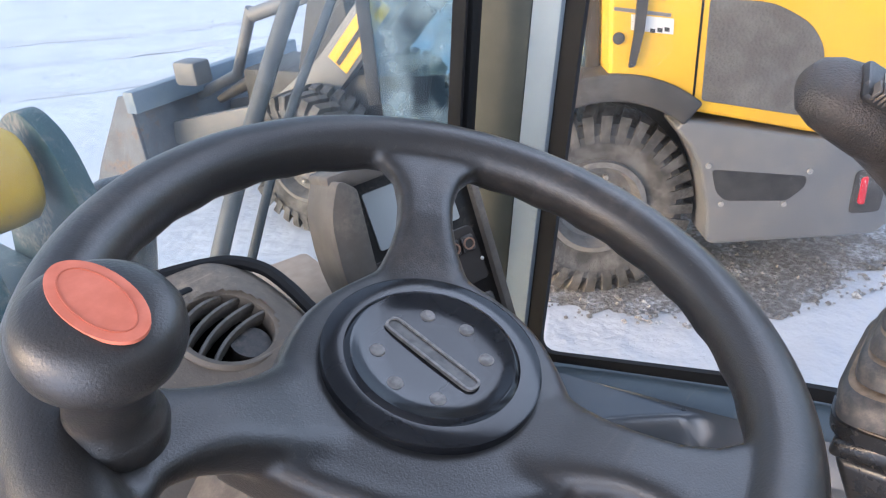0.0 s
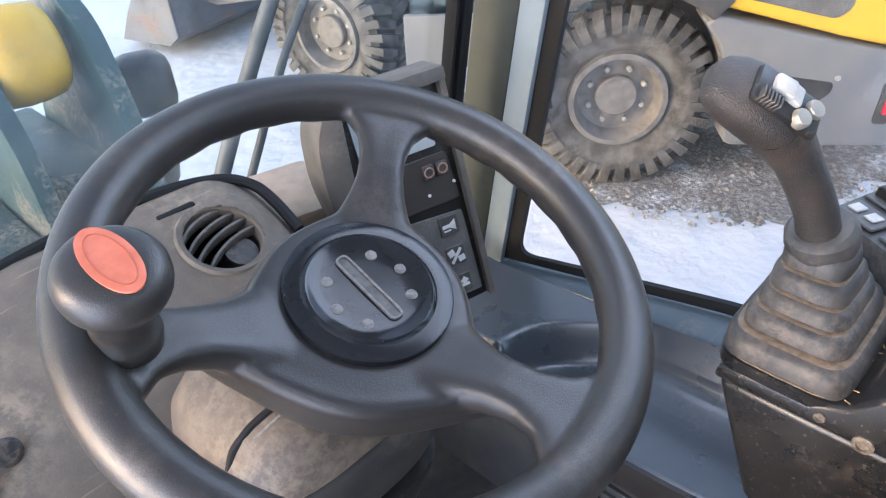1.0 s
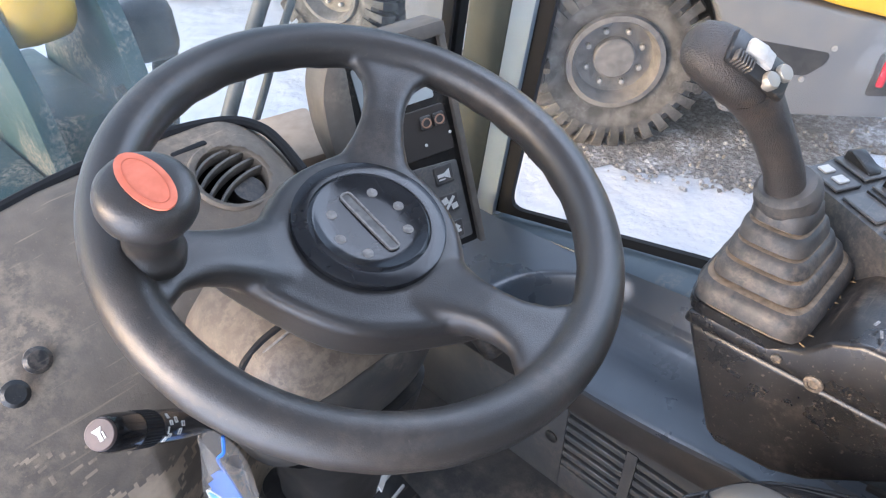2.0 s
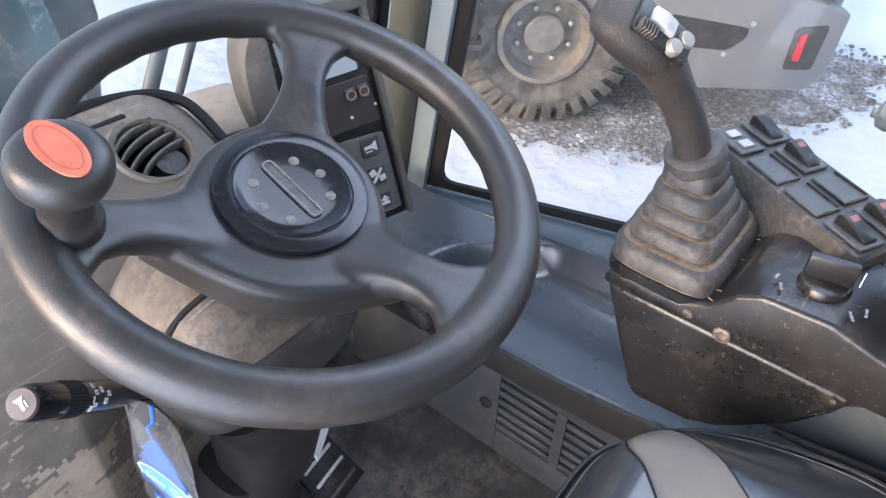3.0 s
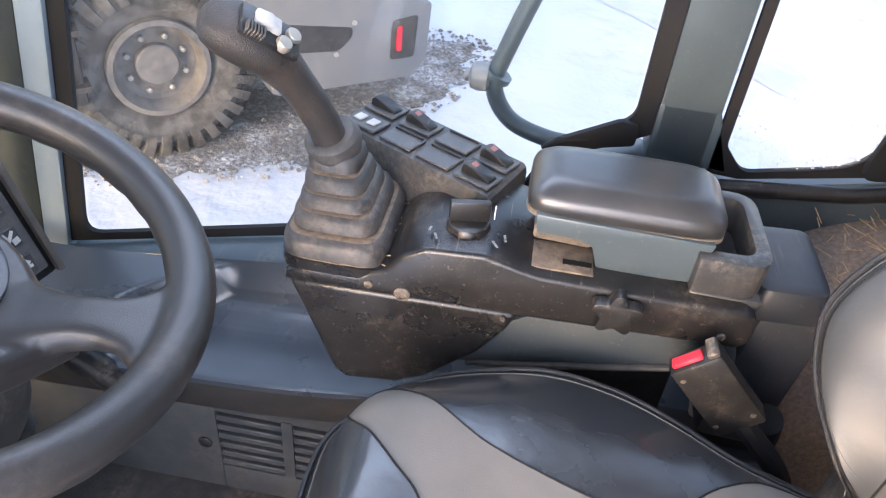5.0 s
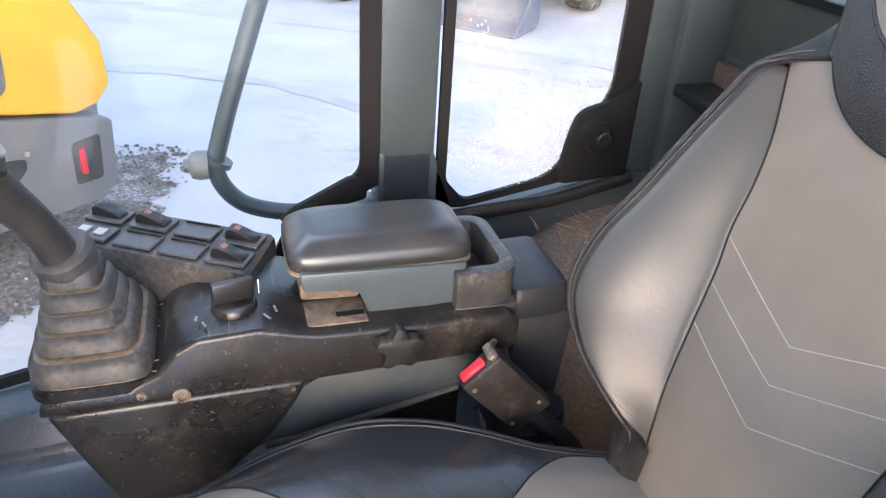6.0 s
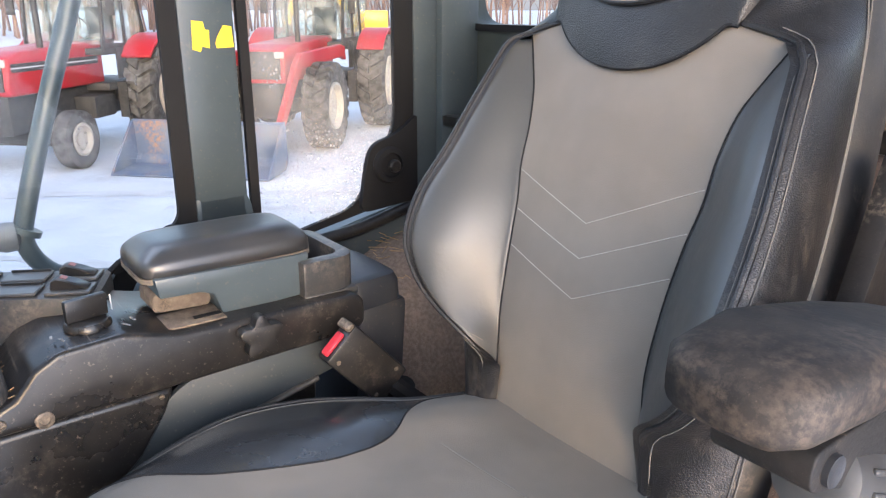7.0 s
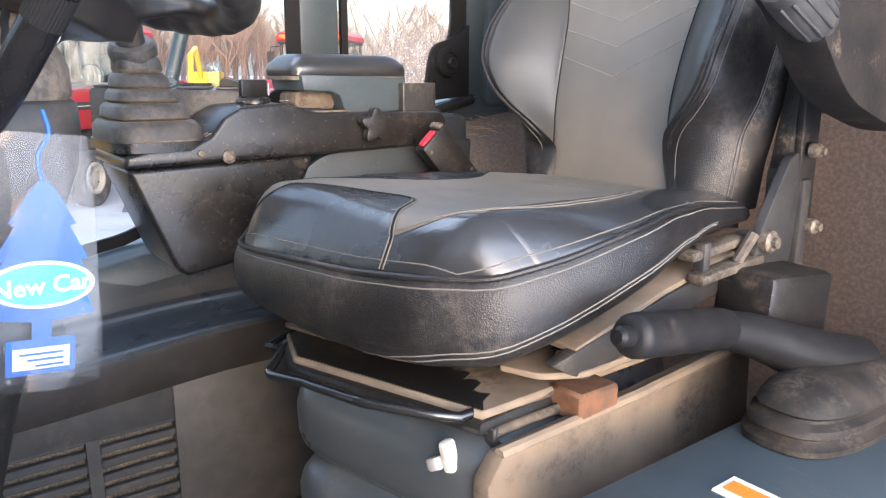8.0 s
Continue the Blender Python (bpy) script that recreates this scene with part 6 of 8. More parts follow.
part("front_panel", sheet(left_front, 50, 30, 0.03), M_SHINE, seat, "shiny black front piece", world_space=True, sharp=70)
edge_uv = [(0.0, v) for v in np.linspace(0, 1, 40)] + [(u, 1.0) for u in np.linspace(0.025, 0.975, 40)] + [(1.0, v) for v in np.linspace(1, 0, 40)]
top_edge = [cushion(u, v) for u, v in edge_uv]


def skirt_rings():
    rings = []
    n = len(top_edge)
    for i, p in enumerate(top_edge):
        t = top_edge[min(i + 2, n - 1)] - top_edge[max(i - 2, 0)]
        o = Vector((-t.y, t.x, 0)).normalized()
        if o.dot(p - Vector((CX, -0.28, p.z))) < 0:
            o = -o
        u, v = edge_uv[i]
        low = eased(v, [0, 0.25, 0.45, 0.62, 0.8, 0.92, 1.0], [1.788, 1.784, 1.772, 1.752, 1.722, 1.704, 1.696]) - (0.014 * math.sin(math.pi * u) if v == 1 else 0)
        # the vinyl rolls in under the front
        tuck = eased(v, [0, 0.5, 0.8, 1.0], [0.004, 0.008, 0.02, 0.034])
        ring = [p + Vector((0, 0, 0.001)), p + o * 0.004 + Vector((0, 0, -0.004))]
        wave = 0.0014 * noise.noise((p.x * 30, p.y * 30, 7.0))
        for f, b in ((0.14, 0.009), (0.3, 0.0125), (0.48, 0.0135), (0.66, 0.0115), (0.82, 0.005), (0.93, -0.4 * tuck), (1.0, -tuck)):
            ring.append(Vector((p.x, p.y, p.z + (low - p.z) * f)) + o * (b + wave))
        rings.append(ring)
    return rings


sk = skirt_rings()
part("skirt", loft(sk, closed_ring=False, cap=False), M_SEAT, seat, "grained black vinyl skirt", world_space=True, sharp=70)
part("piping", tube([r[1] + Vector((0, 0, 0.003)) for r in sk], 0.0030, 8), M_SEAT, seat, world_space=True)
part("stitch", tube([r[1].lerp(r[2], 0.6) for r in sk], 0.0009, 6), M_STITCH, seat, world_space=True)
part("stitch", tube([cushion(0.012 + 0.976 * u, 0.988 * v, 0.0006) for u, v in edge_uv], 0.0007, 6), M_STITCH, seat, world_space=True)
def on_ring(r, f):
    """A point down the skirt, f of its height below the piping."""
    F = [0.0, 0.04, 0.14, 0.3, 0.48, 0.66, 0.82, 0.93, 1.0]
    k = max(i for i in range(8) if F[i] <= f)
    return r[k].lerp(r[k + 1], (f - F[k]) / (F[k + 1] - F[k]))


for d in (0.0, 0.06):
    part("stitch", tube([on_ring(sk[i], min(eased(i, [8, 26, 38, 46, 52], [0.50, 0.58, 0.70, 0.83, 0.93]) + d, 1.0)) for i in range(8, 53)], 0.0009, 6), M_STITCH, seat, world_space=True)
front_line = [(seam_u(v), v) for v in np.linspace(0.766, 0.998, 30)]
for off in (-0.006, 0.007):
    part("stitch", tube([cushion(u + off, v, 0.0010) for u, v in front_line], 0.0008, 6), M_STITCH, seat, world_space=True)
part("seam", tube([cushion(u, v, 0.0) for u, v in front_line], 0.0012, 6), M_BAND, seat, world_space=True)
for off in (0.006, -0.008):
    uv = [(u_stitch(v) - off, v) for v in np.linspace(0.0, 0.85, 44)] + [(u, v_front(u) + 0.6 * off) for u in np.linspace(0.125, 0.245, 14)]
    for _ in range(24):
        uv = uv[:1] + [((a[0] + 2 * b[0] + c[0]) / 4, (a[1] + 2 * b[1] + c[1]) / 4) for a, b, c in zip(uv, uv[1:], uv[2:])] + uv[-1:]
    part("stitch", tube([cushion(u, v, 0.0009) for u, v in uv], 0.0007, 6), M_STITCH, seat, world_space=True)
part("seam", tube([cushion(u_left(v), v, 0.0) for v in np.linspace(0.0, 0.93, 50)], 0.0011, 6), M_BAND, seat, world_space=True)
part("seam", tube([cushion(u, v_front(u), 0.0004) for u in np.linspace(0.44, 0.99, 40)], 0.0011, 6), M_BAND, seat, world_space=True)
# a crease pressed across the back of the panel
part("seam", tube([cushion(u, 0.23 + 0.06 * (u - 0.3), -0.0004) for u in np.linspace(0.33, 0.66, 16)], 0.0009, 6), M_STITCH, seat, world_space=True)
part("pan", loft([[tuple(r[8]), (r[8].x * 0.62 + CX * 0.38, r[8].y * 0.62 - 0.27 * 0.38, max(r[8].z - 0.05, 1.672))] for r in sk], closed_ring=False, cap=False), M_BRACKET, seat, world_space=True)

# seat base: rails, plates, suspension
M_BELLOWS = material("glossy blue-grey rubber", (0.045, 0.055, 0.064), 0.30, second=(0.055, 0.062, 0.068), scale=14, stains=(0.19, 0.15, 0.115), stain_scale=7, stain_at=(0.52, 0.78), spec=0.7, bump=0.0002, bump_scale=300)
M_RUST = material("dusty worn steel", (0.085, 0.07, 0.055), 0.7, second=(0.15, 0.12, 0.09), scale=40, stains=(0.02, 0.019, 0.018), stain_scale=14, stain_at=(0.46, 0.58), bump=0.0006, bump_scale=300)
M_TAN = material("tan dusty plate", (0.25, 0.195, 0.14), 0.85, second=(0.19, 0.148, 0.108), scale=30, stains=(0.06, 0.05, 0.042), stain_scale=7, stain_at=(0.54, 0.70))
plate_o = [(0.043, -0.104), (0.29, -0.020), (0.372, -0.050), (0.365, -0.46), (0.05, -0.46)]
part("top_plate", prism(plate_o, 0.010, 0.003, 1, pose(0, 0, 1.636)), M_TAN, seat, "tan dust-covered steel plate", world_space=True)
ragged = [(0.046, -0.108), (0.288, -0.025), (0.366, -0.052)]
rag = random.Random(5)
for k in range(34):
    f = k / 33
    x = 0.362 - 0.30 * f
    ragged.append((x, -0.118 + 0.012 * math.sin(5 * f) - 0.028 * f * (1 - f) * 4 + rag.uniform(-0.011, 0.009)))
part("worn_patch", prism(ragged, 0.0010, 0, 1, pose(0, 0, 1.6465)), M_BLACK, seat, "bare black strip worn through the dust", world_space=True)
for k in range(5):
    part("front_bar", moved(box(0.105, 0.007, 0.008, (0, 0, 0), 0.002, 1), pose(0.335 - 0.012 * k, -0.072 - 0.021 * k, 1.652, 0, 0, 17 + 2 * k)), M_RUST, seat, world_space=True)
part("plate_lip", tube([(0.372, -0.052, 1.630), (0.29, -0.021, 1.630), (0.043, -0.104, 1.630), (0.05, -0.20, 1.630)], 0.008, 8), M_BLACK, seat, world_space=True)
M_BAR = material("worn black enamel bar", (0.012, 0.012, 0.013), 0.16, second=(0.02, 0.02, 0.02), scale=12, stains=(0.35, 0.34, 0.33), stain_scale=16, stain_at=(0.62, 0.72), spec=0.9)
part("release_handle", tube([(0.40, -0.10, 1.632), (0.352, -0.035, 1.633), (0.292, 0.010, 1.633), (0.284, 0.011, 1.633), (0.225, -0.004, 1.640), (0.214, -0.005, 1.641), (0.135, -0.013, 1.651), (0.124, -0.017, 1.651), (0.072, -0.062, 1.645), (0.055, -0.085, 1.642), (0.06, -0.12, 1.640)], 0.0056, 10), M_BAR, seat, "glossy worn black release bar", world_space=True)
part("release_handle", tube([(0.345, -0.075, 1.625), (0.378, -0.034, 1.627), (0.384, -0.030, 1.629), (0.405, -0.06, 1.630), (0.41, -0.11, 1.632)], 0.005, 10), M_BAR, seat, world_space=True)
# folded suspension bellows
rings = []
for z, f in ((1.632, 0.80), (1.606, 0.95), (1.594, 0.985), (1.578, 1.0), (1.548, 0.995), (1.532, 0.975), (1.520, 0.93), (1.512, 0.885), (1.505, 0.89), (1.497, 0.95), (1.486, 0.985), (1.470, 1.0), (1.442, 0.995), (1.426, 0.97), (1.414, 0.92), (1.406, 0.88), (1.398, 0.90), (1.386, 0.97), (1.360, 1.0), (1.325, 0.99), (1.30, 0.95), (1.22, 0.94)):
    ring = []
    for x, y, zz in squircle(0, 0, 0.170 * f, 0.225 * f, z, n=44, p=0.34):
        ca, sa = math.cos(radians(14)), math.sin(radians(14))
        ring.append((0.215 + x * ca - y * sa, -0.265 + x * sa + y * ca, zz))
    rings.append(ring)
part("suspension_bellows", loft(rings), M_BELLOWS, seat, "glossy blue-grey folded suspension bellows", world_space=True, sharp=60)
board = [(-0.085, 1.235), (-0.080, 1.590), (-0.098, 1.616), (-0.30, 1.626), (-0.52, 1.642), (-0.55, 1.235)]
part("side_board", side_plate(board, 0.004, 0.030, 0.006), material("tan dust over dark paint", (0.19, 0.146, 0.104), 0.85, second=(0.135, 0.105, 0.077), scale=9, stains=(0.05, 0.044, 0.038), stain_scale=9, stain_at=(0.52, 0.68), bump=0.0006, bump_scale=200, scratches=0.2), seat, "tan dusty side board", world_space=True)
part("board_edge", tube([(0.012, -0.10, 1.616), (0.010, -0.30, 1.624), (0.008, -0.50, 1.640)], 0.007, 8), M_TAN, seat, world_space=True)
for k, (z, x, y1) in enumerate(((1.637, 0.052, -0.25), (1.622, 0.040, -0.26), (1.607, 0.030, -0.25))):
    r = part("slide_rail", tube([(x, -0.112 - 0.004 * k, z), (x - 0.002, y1, z + 0.004)], 0.0065 - 0.0008 * k, 10), M_RUST, seat, "rusty dusty slide rail", world_space=True)
    part("rail_end", box(0.016, 0.007, 0.022, (x, -0.110 - 0.004 * k, z - 0.003), 0.002, 1), M_BRACKET, r, world_space=True)
part("rail_carrier", box(0.05, 0.06, 0.035, (0.030, -0.235, 1.632), 0.004, 1), material("orange-brown rust", (0.20, 0.095, 0.05), 0.8, second=(0.13, 0.075, 0.05), scale=60, stains=(0.05, 0.04, 0.035), stain_scale=20, stain_at=(0.5, 0.7)), seat, "rusted rail carrier", world_space=True)
lug = part("rail_lug", prism(rounded([(0.078, -0.15), (0.085, -0.30), (0.012, -0.31), (0.006, -0.21), (0.03, -0.168)], 0.012), 0.007, 0.002, 1, pose(0, 0, 1.668)), M_TAN, seat, "tan dusty lug plate", world_space=True)
part("rail_bolt", lathe([(0.010, 0), (0.010, 0.006), (0.007, 0.010), (0, 0.010)], 6, (0.049, -0.223, 1.674)), M_TAN, lug, world_space=True)
part("outer_rail", side_plate([(-0.215, 1.662), (-0.165, 1.690), (-0.30, 1.722), (-0.42, 1.748), (-0.50, 1.762), (-0.505, 1.728), (-0.42, 1.714), (-0.30, 1.684)], 0.010, 0.026, 0.003), M_BRACKET, seat, "dusty dark outer rail", world_space=True)
part("rail_top", side_plate([(-0.20, 1.694), (-0.34, 1.732), (-0.50, 1.764), (-0.50, 1.770), (-0.34, 1.739), (-0.20, 1.701)], 0.012, 0.06, 0.001), M_TAN, seat, world_space=True)
for z, x in ((1.776, 0.012), (1.752, -0.002)):
    part("link_bar", box(0.024, 0.125, 0.012, (x, -0.435, z), 0.004, 2, (-4, 0, 0)), M_RUST, seat, world_space=True)
for y, z in ((-0.395, 1.762), (-0.478, 1.765)):
    part("link_post", box(0.016, 0.014, 0.052, (0.005, y, z), 0.004), M_BRACKET, seat, world_space=True)
part("pedestal", span(0.09, 0.40, -0.60, -0.09, FLOOR, 1.40, 0.02), M_SHELF, seat, "dark grey pedestal", world_space=True)
part("toggle", join(box(0.014, 0.016, 0.034, (0.062, -0.078, 1.600), 0.005, 2, (0, 15, 20)), box(0.020, 0.012, 0.014, (0.075, -0.070, 1.588), 0.004, 2, (0, 30, 0))), material("cracked white plastic", (0.6, 0.59, 0.56), 0.5, second=(0.45, 0.43, 0.4), scale=70), seat, "cracked white plastic toggle", world_space=True)
# recliner at the door side
M_FLAKED = material("black steel with flaking dirt", (0.016, 0.015, 0.015), 0.55, second=(0.026, 0.023, 0.021), scale=30, stains=(0.26, 0.21, 0.16), stain_scale=17, stain_at=(0.56, 0.70), spec=0.3, bump=0.0006, bump_scale=220)
part("recliner_plate", side_plate(rounded([(-0.458, 1.70), (-0.488, 1.79), (-0.540, 1.875), (-0.562, 1.882), (-0.566, 1.78), (-0.552, 1.69), (-0.50, 1.68)], 0.015), -0.010, 0.002, 0.002), M_BRACKET, seat, "worn recliner bracket", world_space=True)
for y, z, r in ((-0.497, 1.778, 0.014), (-0.585, 1.881, 0.009), (-0.596, 1.785, 0.010), (-0.52, 1.70, 0.008)):
    part("bolt", lathe([(r, 0), (r, 0.010), (r * 0.75, 0.013), (r * 0.5, 0.013), (r * 0.5, 0.018), (0, 0.018)], 14, (-0.010, y, z), (0, -90, 0)), M_SCREW, seat, world_space=True)
part("hinge_column", join(span(0.0, 0.03, -0.605, -0.555, 1.66, 1.86, 0.006), span(-0.010, 0.01, -0.598, -0.578, 1.70, 1.845, 0.004)), M_BRACKET, seat, "dusty black hinge column", world_space=True)
part("frame_side", join(side_plate([(-0.545, 1.67), (-0.560, 1.86), (-0.595, 2.02), (-0.64, 2.15), (-0.675, 2.14), (-0.640, 1.98), (-0.612, 1.84), (-0.612, 1.67)], 0.006, 0.030, 0.004), side_plate([(-0.615, 1.77), (-0.575, 1.80), (-0.572, 1.95), (-0.612, 1.99)], -0.004, 0.006, 0.002)), M_FLAKED, seat, "black steel side frame with flaking dirt", world_space=True)
part("link", tube([(0.0, -0.46, 1.715), (-0.006, -0.45, 1.76), (-0.012, -0.47, 1.79)], 0.007, 8), M_RUST, seat, world_space=True)
part("retractor", box(0.078, 0.118, 0.088, (-0.030, -0.492, 1.706), 0.010, 2, (4, 0, -6)), M_BLACK, seat, "black belt retractor box", world_space=True)
part("cord", tube([(-0.062, -0.470, 1.668), (-0.068, -0.49, 1.664), (-0.070, -0.505, 1.668)], 0.004, 8), M_MARK, seat, world_space=True)

# ---- left armrest ----
ar = thing("armrest", Matrix.Translation((-0.05, -0.45, 2.0)), "worn black foam armrest on a steel arm", "armrest")
M_LOADER_DARK = material("dark ribbed plastic", (0.05, 0.048, 0.046), 0.5)
M_FOAM = material("worn black foam", (0.02, 0.018, 0.017), 0.6, second=(0.04, 0.034, 0.029), scale=25, stains=(0.15, 0.112, 0.08), stain_scale=11, stain_at=(0.44, 0.78), spec=0.25, detail=2.0, bump=0.0003, bump_scale=260)
rings = []
for y, w, h, z, x in ((-0.250, 0.012, 0.012, 2.092, -0.084), (-0.254, 0.030, 0.022, 2.094, -0.083), (-0.266, 0.038, 0.026, 2.096, -0.083), (-0.31, 0.042, 0.028, 2.097, -0.083), (-0.345, 0.041, 0.024, 2.094, -0.084), (-0.39, 0.042, 0.018, 2.089, -0.087), (-0.44, 0.038, 0.015, 2.079, -0.089), (-0.50, 0.036, 0.015, 2.060, -0.090), (-0.56, 0.034, 0.015, 2.038, -0.090), (-0.615, 0.030, 0.014, 2.012, -0.090), (-0.63, 0.016, 0.010, 2.004, -0.090)):
    rings.append([(x + abs(math.cos(a)) ** 0.5 * (1 if math.cos(a) > 0 else -1) * w, y, z + abs(math.sin(a)) ** 0.55 * (1 if math.sin(a) > 0 else -1) * h * 0.66 + 0.004) for a in [2 * math.pi * k / 28 for k in range(28)]])
part("pad", loft(rings), M_FOAM, ar, "black foam pad worn to brown", world_space=True, sharp=70)
M_FLAKE = material("flaking black steel arm", (0.018, 0.017, 0.016), 0.55, second=(0.03, 0.026, 0.023), scale=30, stains=(0.20, 0.155, 0.115), stain_scale=20, stain_at=(0.60, 0.70), spec=0.2, bump=0.0006, bump_scale=220)
arm_o = rounded([(-0.272, 2.082), (-0.38, 2.082), (-0.50, 2.052), (-0.63, 2.000), (-0.665, 1.95), (-0.64, 1.905), (-0.56, 1.912), (-0.49, 1.930), (-0.435, 1.948), (-0.39, 1.985), (-0.345, 2.030), (-0.300, 2.054), (-0.272, 2.062)], [0.01, 0.03, 0.03, 0.03, 0.03, 0.03, 0.03, 0.03, 0.03, 0.03, 0.02, 0.01, 0.008])
part("arm", side_plate(arm_o, -0.118, -0.068, 0.010, 3), M_FLAKE, ar, "black steel arm with flaking dirt", world_space=True)
part("bolt", lathe([(0.008, 0), (0.008, 0.004), (0.005, 0.003), (0, 0.003)], 14, (-0.117, -0.288, 2.069), (0, -90, 0)), M_BRACKET, ar, world_space=True)
roll = part("adjuster", moved(lathe([(0.014, -0.046), (0.021, -0.042), (0.023, -0.02), (0.0235, 0.0), (0.0225, 0.028), (0.019, 0.040), (0.014, 0.044), (0, 0.045)], 28), pose(-0.104, -0.345, 2.034, 114, 0, 0)), material("grey plastic roller", (0.045, 0.044, 0.043), 0.42, second=(0.075, 0.073, 0.07), scale=30, stains=(0.2, 0.17, 0.14), stain_scale=14, stain_at=(0.55, 0.75)), ar, "grey plastic adjuster roller", world_space=True)
for k in range(5):
    an = radians(150 + 28 * k)
    part("roller_rib", moved(box(0.0035, 0.0035, 0.06, (0.0225 * math.cos(an), 0.0225 * math.sin(an), 0.0), 0.001, 1), pose(-0.104, -0.345, 2.034, 114, 0, 0)), M_LOADER_DARK, roll, world_space=True)
part("pivot", join(lathe([(0.026, 0), (0.026, 0.05), (0.02, 0.056), (0, 0.056)], 24, (-0.115, -0.625, 1.955), (0, 90, 0)), box(0.10, 0.05, 0.05, (-0.02, -0.63, 1.95), 0.008)), M_BRACKET, ar, world_space=True)

# ---- hand brake on its box ----
hb = thing("hand_brake_box", Matrix.Translation((-0.19, -0.35, FLOOR)), "blue-grey steel box with a hand brake and rubber boot", "hand brake")
part("box", moved(box(0.235, 0.54, 0.392, (0, 0, 0.196), 0.012, 2), pose(-0.192, -0.36, FLOOR)), M_STEEL, hb, "scuffed blue-grey steel box", world_space=True)
part("warning_label", box(0.055, 0.035, 0.002, (-0.170, -0.232, 1.6130), 0, 1, (0, 0, 0)), material("orange white sticker", (0.75, 0.72, 0.68), 0.5), hb, "white and orange warning label", world_space=True)
part("label_field", box(0.045, 0.018, 0.002, (-0.170, -0.232, 1.6140), 0, 1, (0, 0, 0)), material("orange print", (0.85, 0.25, 0.03), 0.5), hb, world_space=True)
rings = []
for h, hx, hy in ((0.0, 0.058, 0.128), (0.006, 0.058, 0.128), (0.010, 0.050, 0.118), (0.013, 0.049, 0.117), (0.017, 0.055, 0.124), (0.024, 0.054, 0.122), (0.028, 0.046, 0.112), (0.031, 0.046, 0.111), (0.035, 0.050, 0.116), (0.044, 0.046, 0.110), (0.052, 0.036, 0.092), (0.058, 0.022, 0.06)):
    rings.append(squircle(-0.132, -0.452 - 0.10 * h, hx, hy, 1.611 + h, p=0.7, tilt=0.02))
part("boot", loft(rings), material("dirty boot rubber", (0.022, 0.021, 0.02), 0.6, second=(0.045, 0.038, 0.032), scale=30, stains=(0.15, 0.12, 0.09), stain_scale=11, stain_at=(0.50, 0.70), spec=0.25, bump=0.0003, bump_scale=300), hb, "dusty rubber boot", world_space=True, sharp=50)
M_GRIP = material("worn black grip plastic", (0.014, 0.014, 0.015), 0.42, second=(0.02, 0.02, 0.02), scale=30, stains=(0.09, 0.075, 0.06), stain_scale=12, stain_at=(0.62, 0.82), spec=0.25, bump=0.0002, bump_scale=250)
part("lever", tube([(-0.120, -0.52, 1.650), (-0.098, -0.45, 1.672), (-0.075, -0.385, 1.700), (-0.063, -0.335, 1.716)], [0.034, 0.030, 0.024, 0.020], 16, smooth=4), M_GRIP, hb, world_space=True)
grip_a, grip_b = Vector((-0.062, -0.345, 1.714)), Vector((-0.084, -0.160, 1.751))
part("grip", tube([grip_a.lerp(grip_b, f) for f in (0.0, 0.05, 0.18, 0.30, 0.42, 0.54, 0.66, 0.78, 0.90, 0.97, 1.0)], [0.018, 0.0212, 0.0220, 0.0210, 0.0218, 0.0208, 0.0216, 0.0206, 0.0212, 0.0200, 0.013], 20, smooth=3), M_GRIP, hb, world_space=True)
part("release_button", tube([grip_b, grip_b + Vector((-0.001, 0.014, 0.003)), grip_b + Vector((-0.001, 0.017, 0.0035))], [0.0095, 0.0095, 0.006], 14), M_GRIP, hb, world_space=True)

# ---- outside: wheels shared by the machines ----
def tyre_bm(R, r_in, width, lugs=0, lug_h=0.03, lean=0.35):
    """A tyre round the local y axis, with raised lugs."""
    w = width / 2
    Rb = R - lug_h if lugs else R
    prof = [(r_in, -w * 0.72), (r_in + (R - r_in) * 0.25, -w * 0.92), (r_in + (R - r_in) * 0.6, -w), (Rb - 0.06, -w * 0.95), (Rb - 0.02, -w * 0.82), (Rb - 0.012, 0), (Rb - 0.02, w * 0.82), (Rb - 0.06, w * 0.95), (r_in + (R - r_in) * 0.6, w), (r_in + (R - r_in) * 0.25, w * 0.92), (r_in, w * 0.72)]
    bm = lathe(prof, 56, rot=(90, 0, 0), loop=True)
    if lugs:
        verts, faces = [], []
        for k in range(lugs):
            for side in (-1, 1):
                a0 = 2 * math.pi * (k + (0.5 if side > 0 else 0)) / lugs
                da = 2 * math.pi / lugs * 0.29
                for y, rr, sh in ((0.02, R, 0), (w * 0.55, R, lean * 0.5), (w * 0.93, R - lug_h * 0.25, lean), (w * 1.045, R - lug_h - 0.045, lean * 1.1)):
                    for da_ in (-da, da):
                        for hh in (-lug_h - 0.03, 0.0):
                            a = a0 + da_ * (1.0 if hh == 0.0 else 1.12) + sh * 2 * math.pi / lugs * 1.6
                            verts.append(((rr + hh) * math.cos(a), side * y, (rr + hh) * math.sin(a)))
                b = len(verts) - 16
                for q in range(3):
                    i, j = b + q * 4, b + q * 4 + 4
                    faces += [(i + 1, i + 3, j + 3, j + 1), (i, i + 1, j + 1, j), (i + 2, i + 3, j + 3, j + 2)]
                faces += [(b, b + 1, b + 3, b + 2), (b + 12, b + 13, b + 15, b + 14)]
        me = bpy.data.meshes.new("tmp")
        me.from_pydata(verts, [], faces)
        bm.from_mesh(me)
        bpy.data.meshes.remove(me)
    return bm


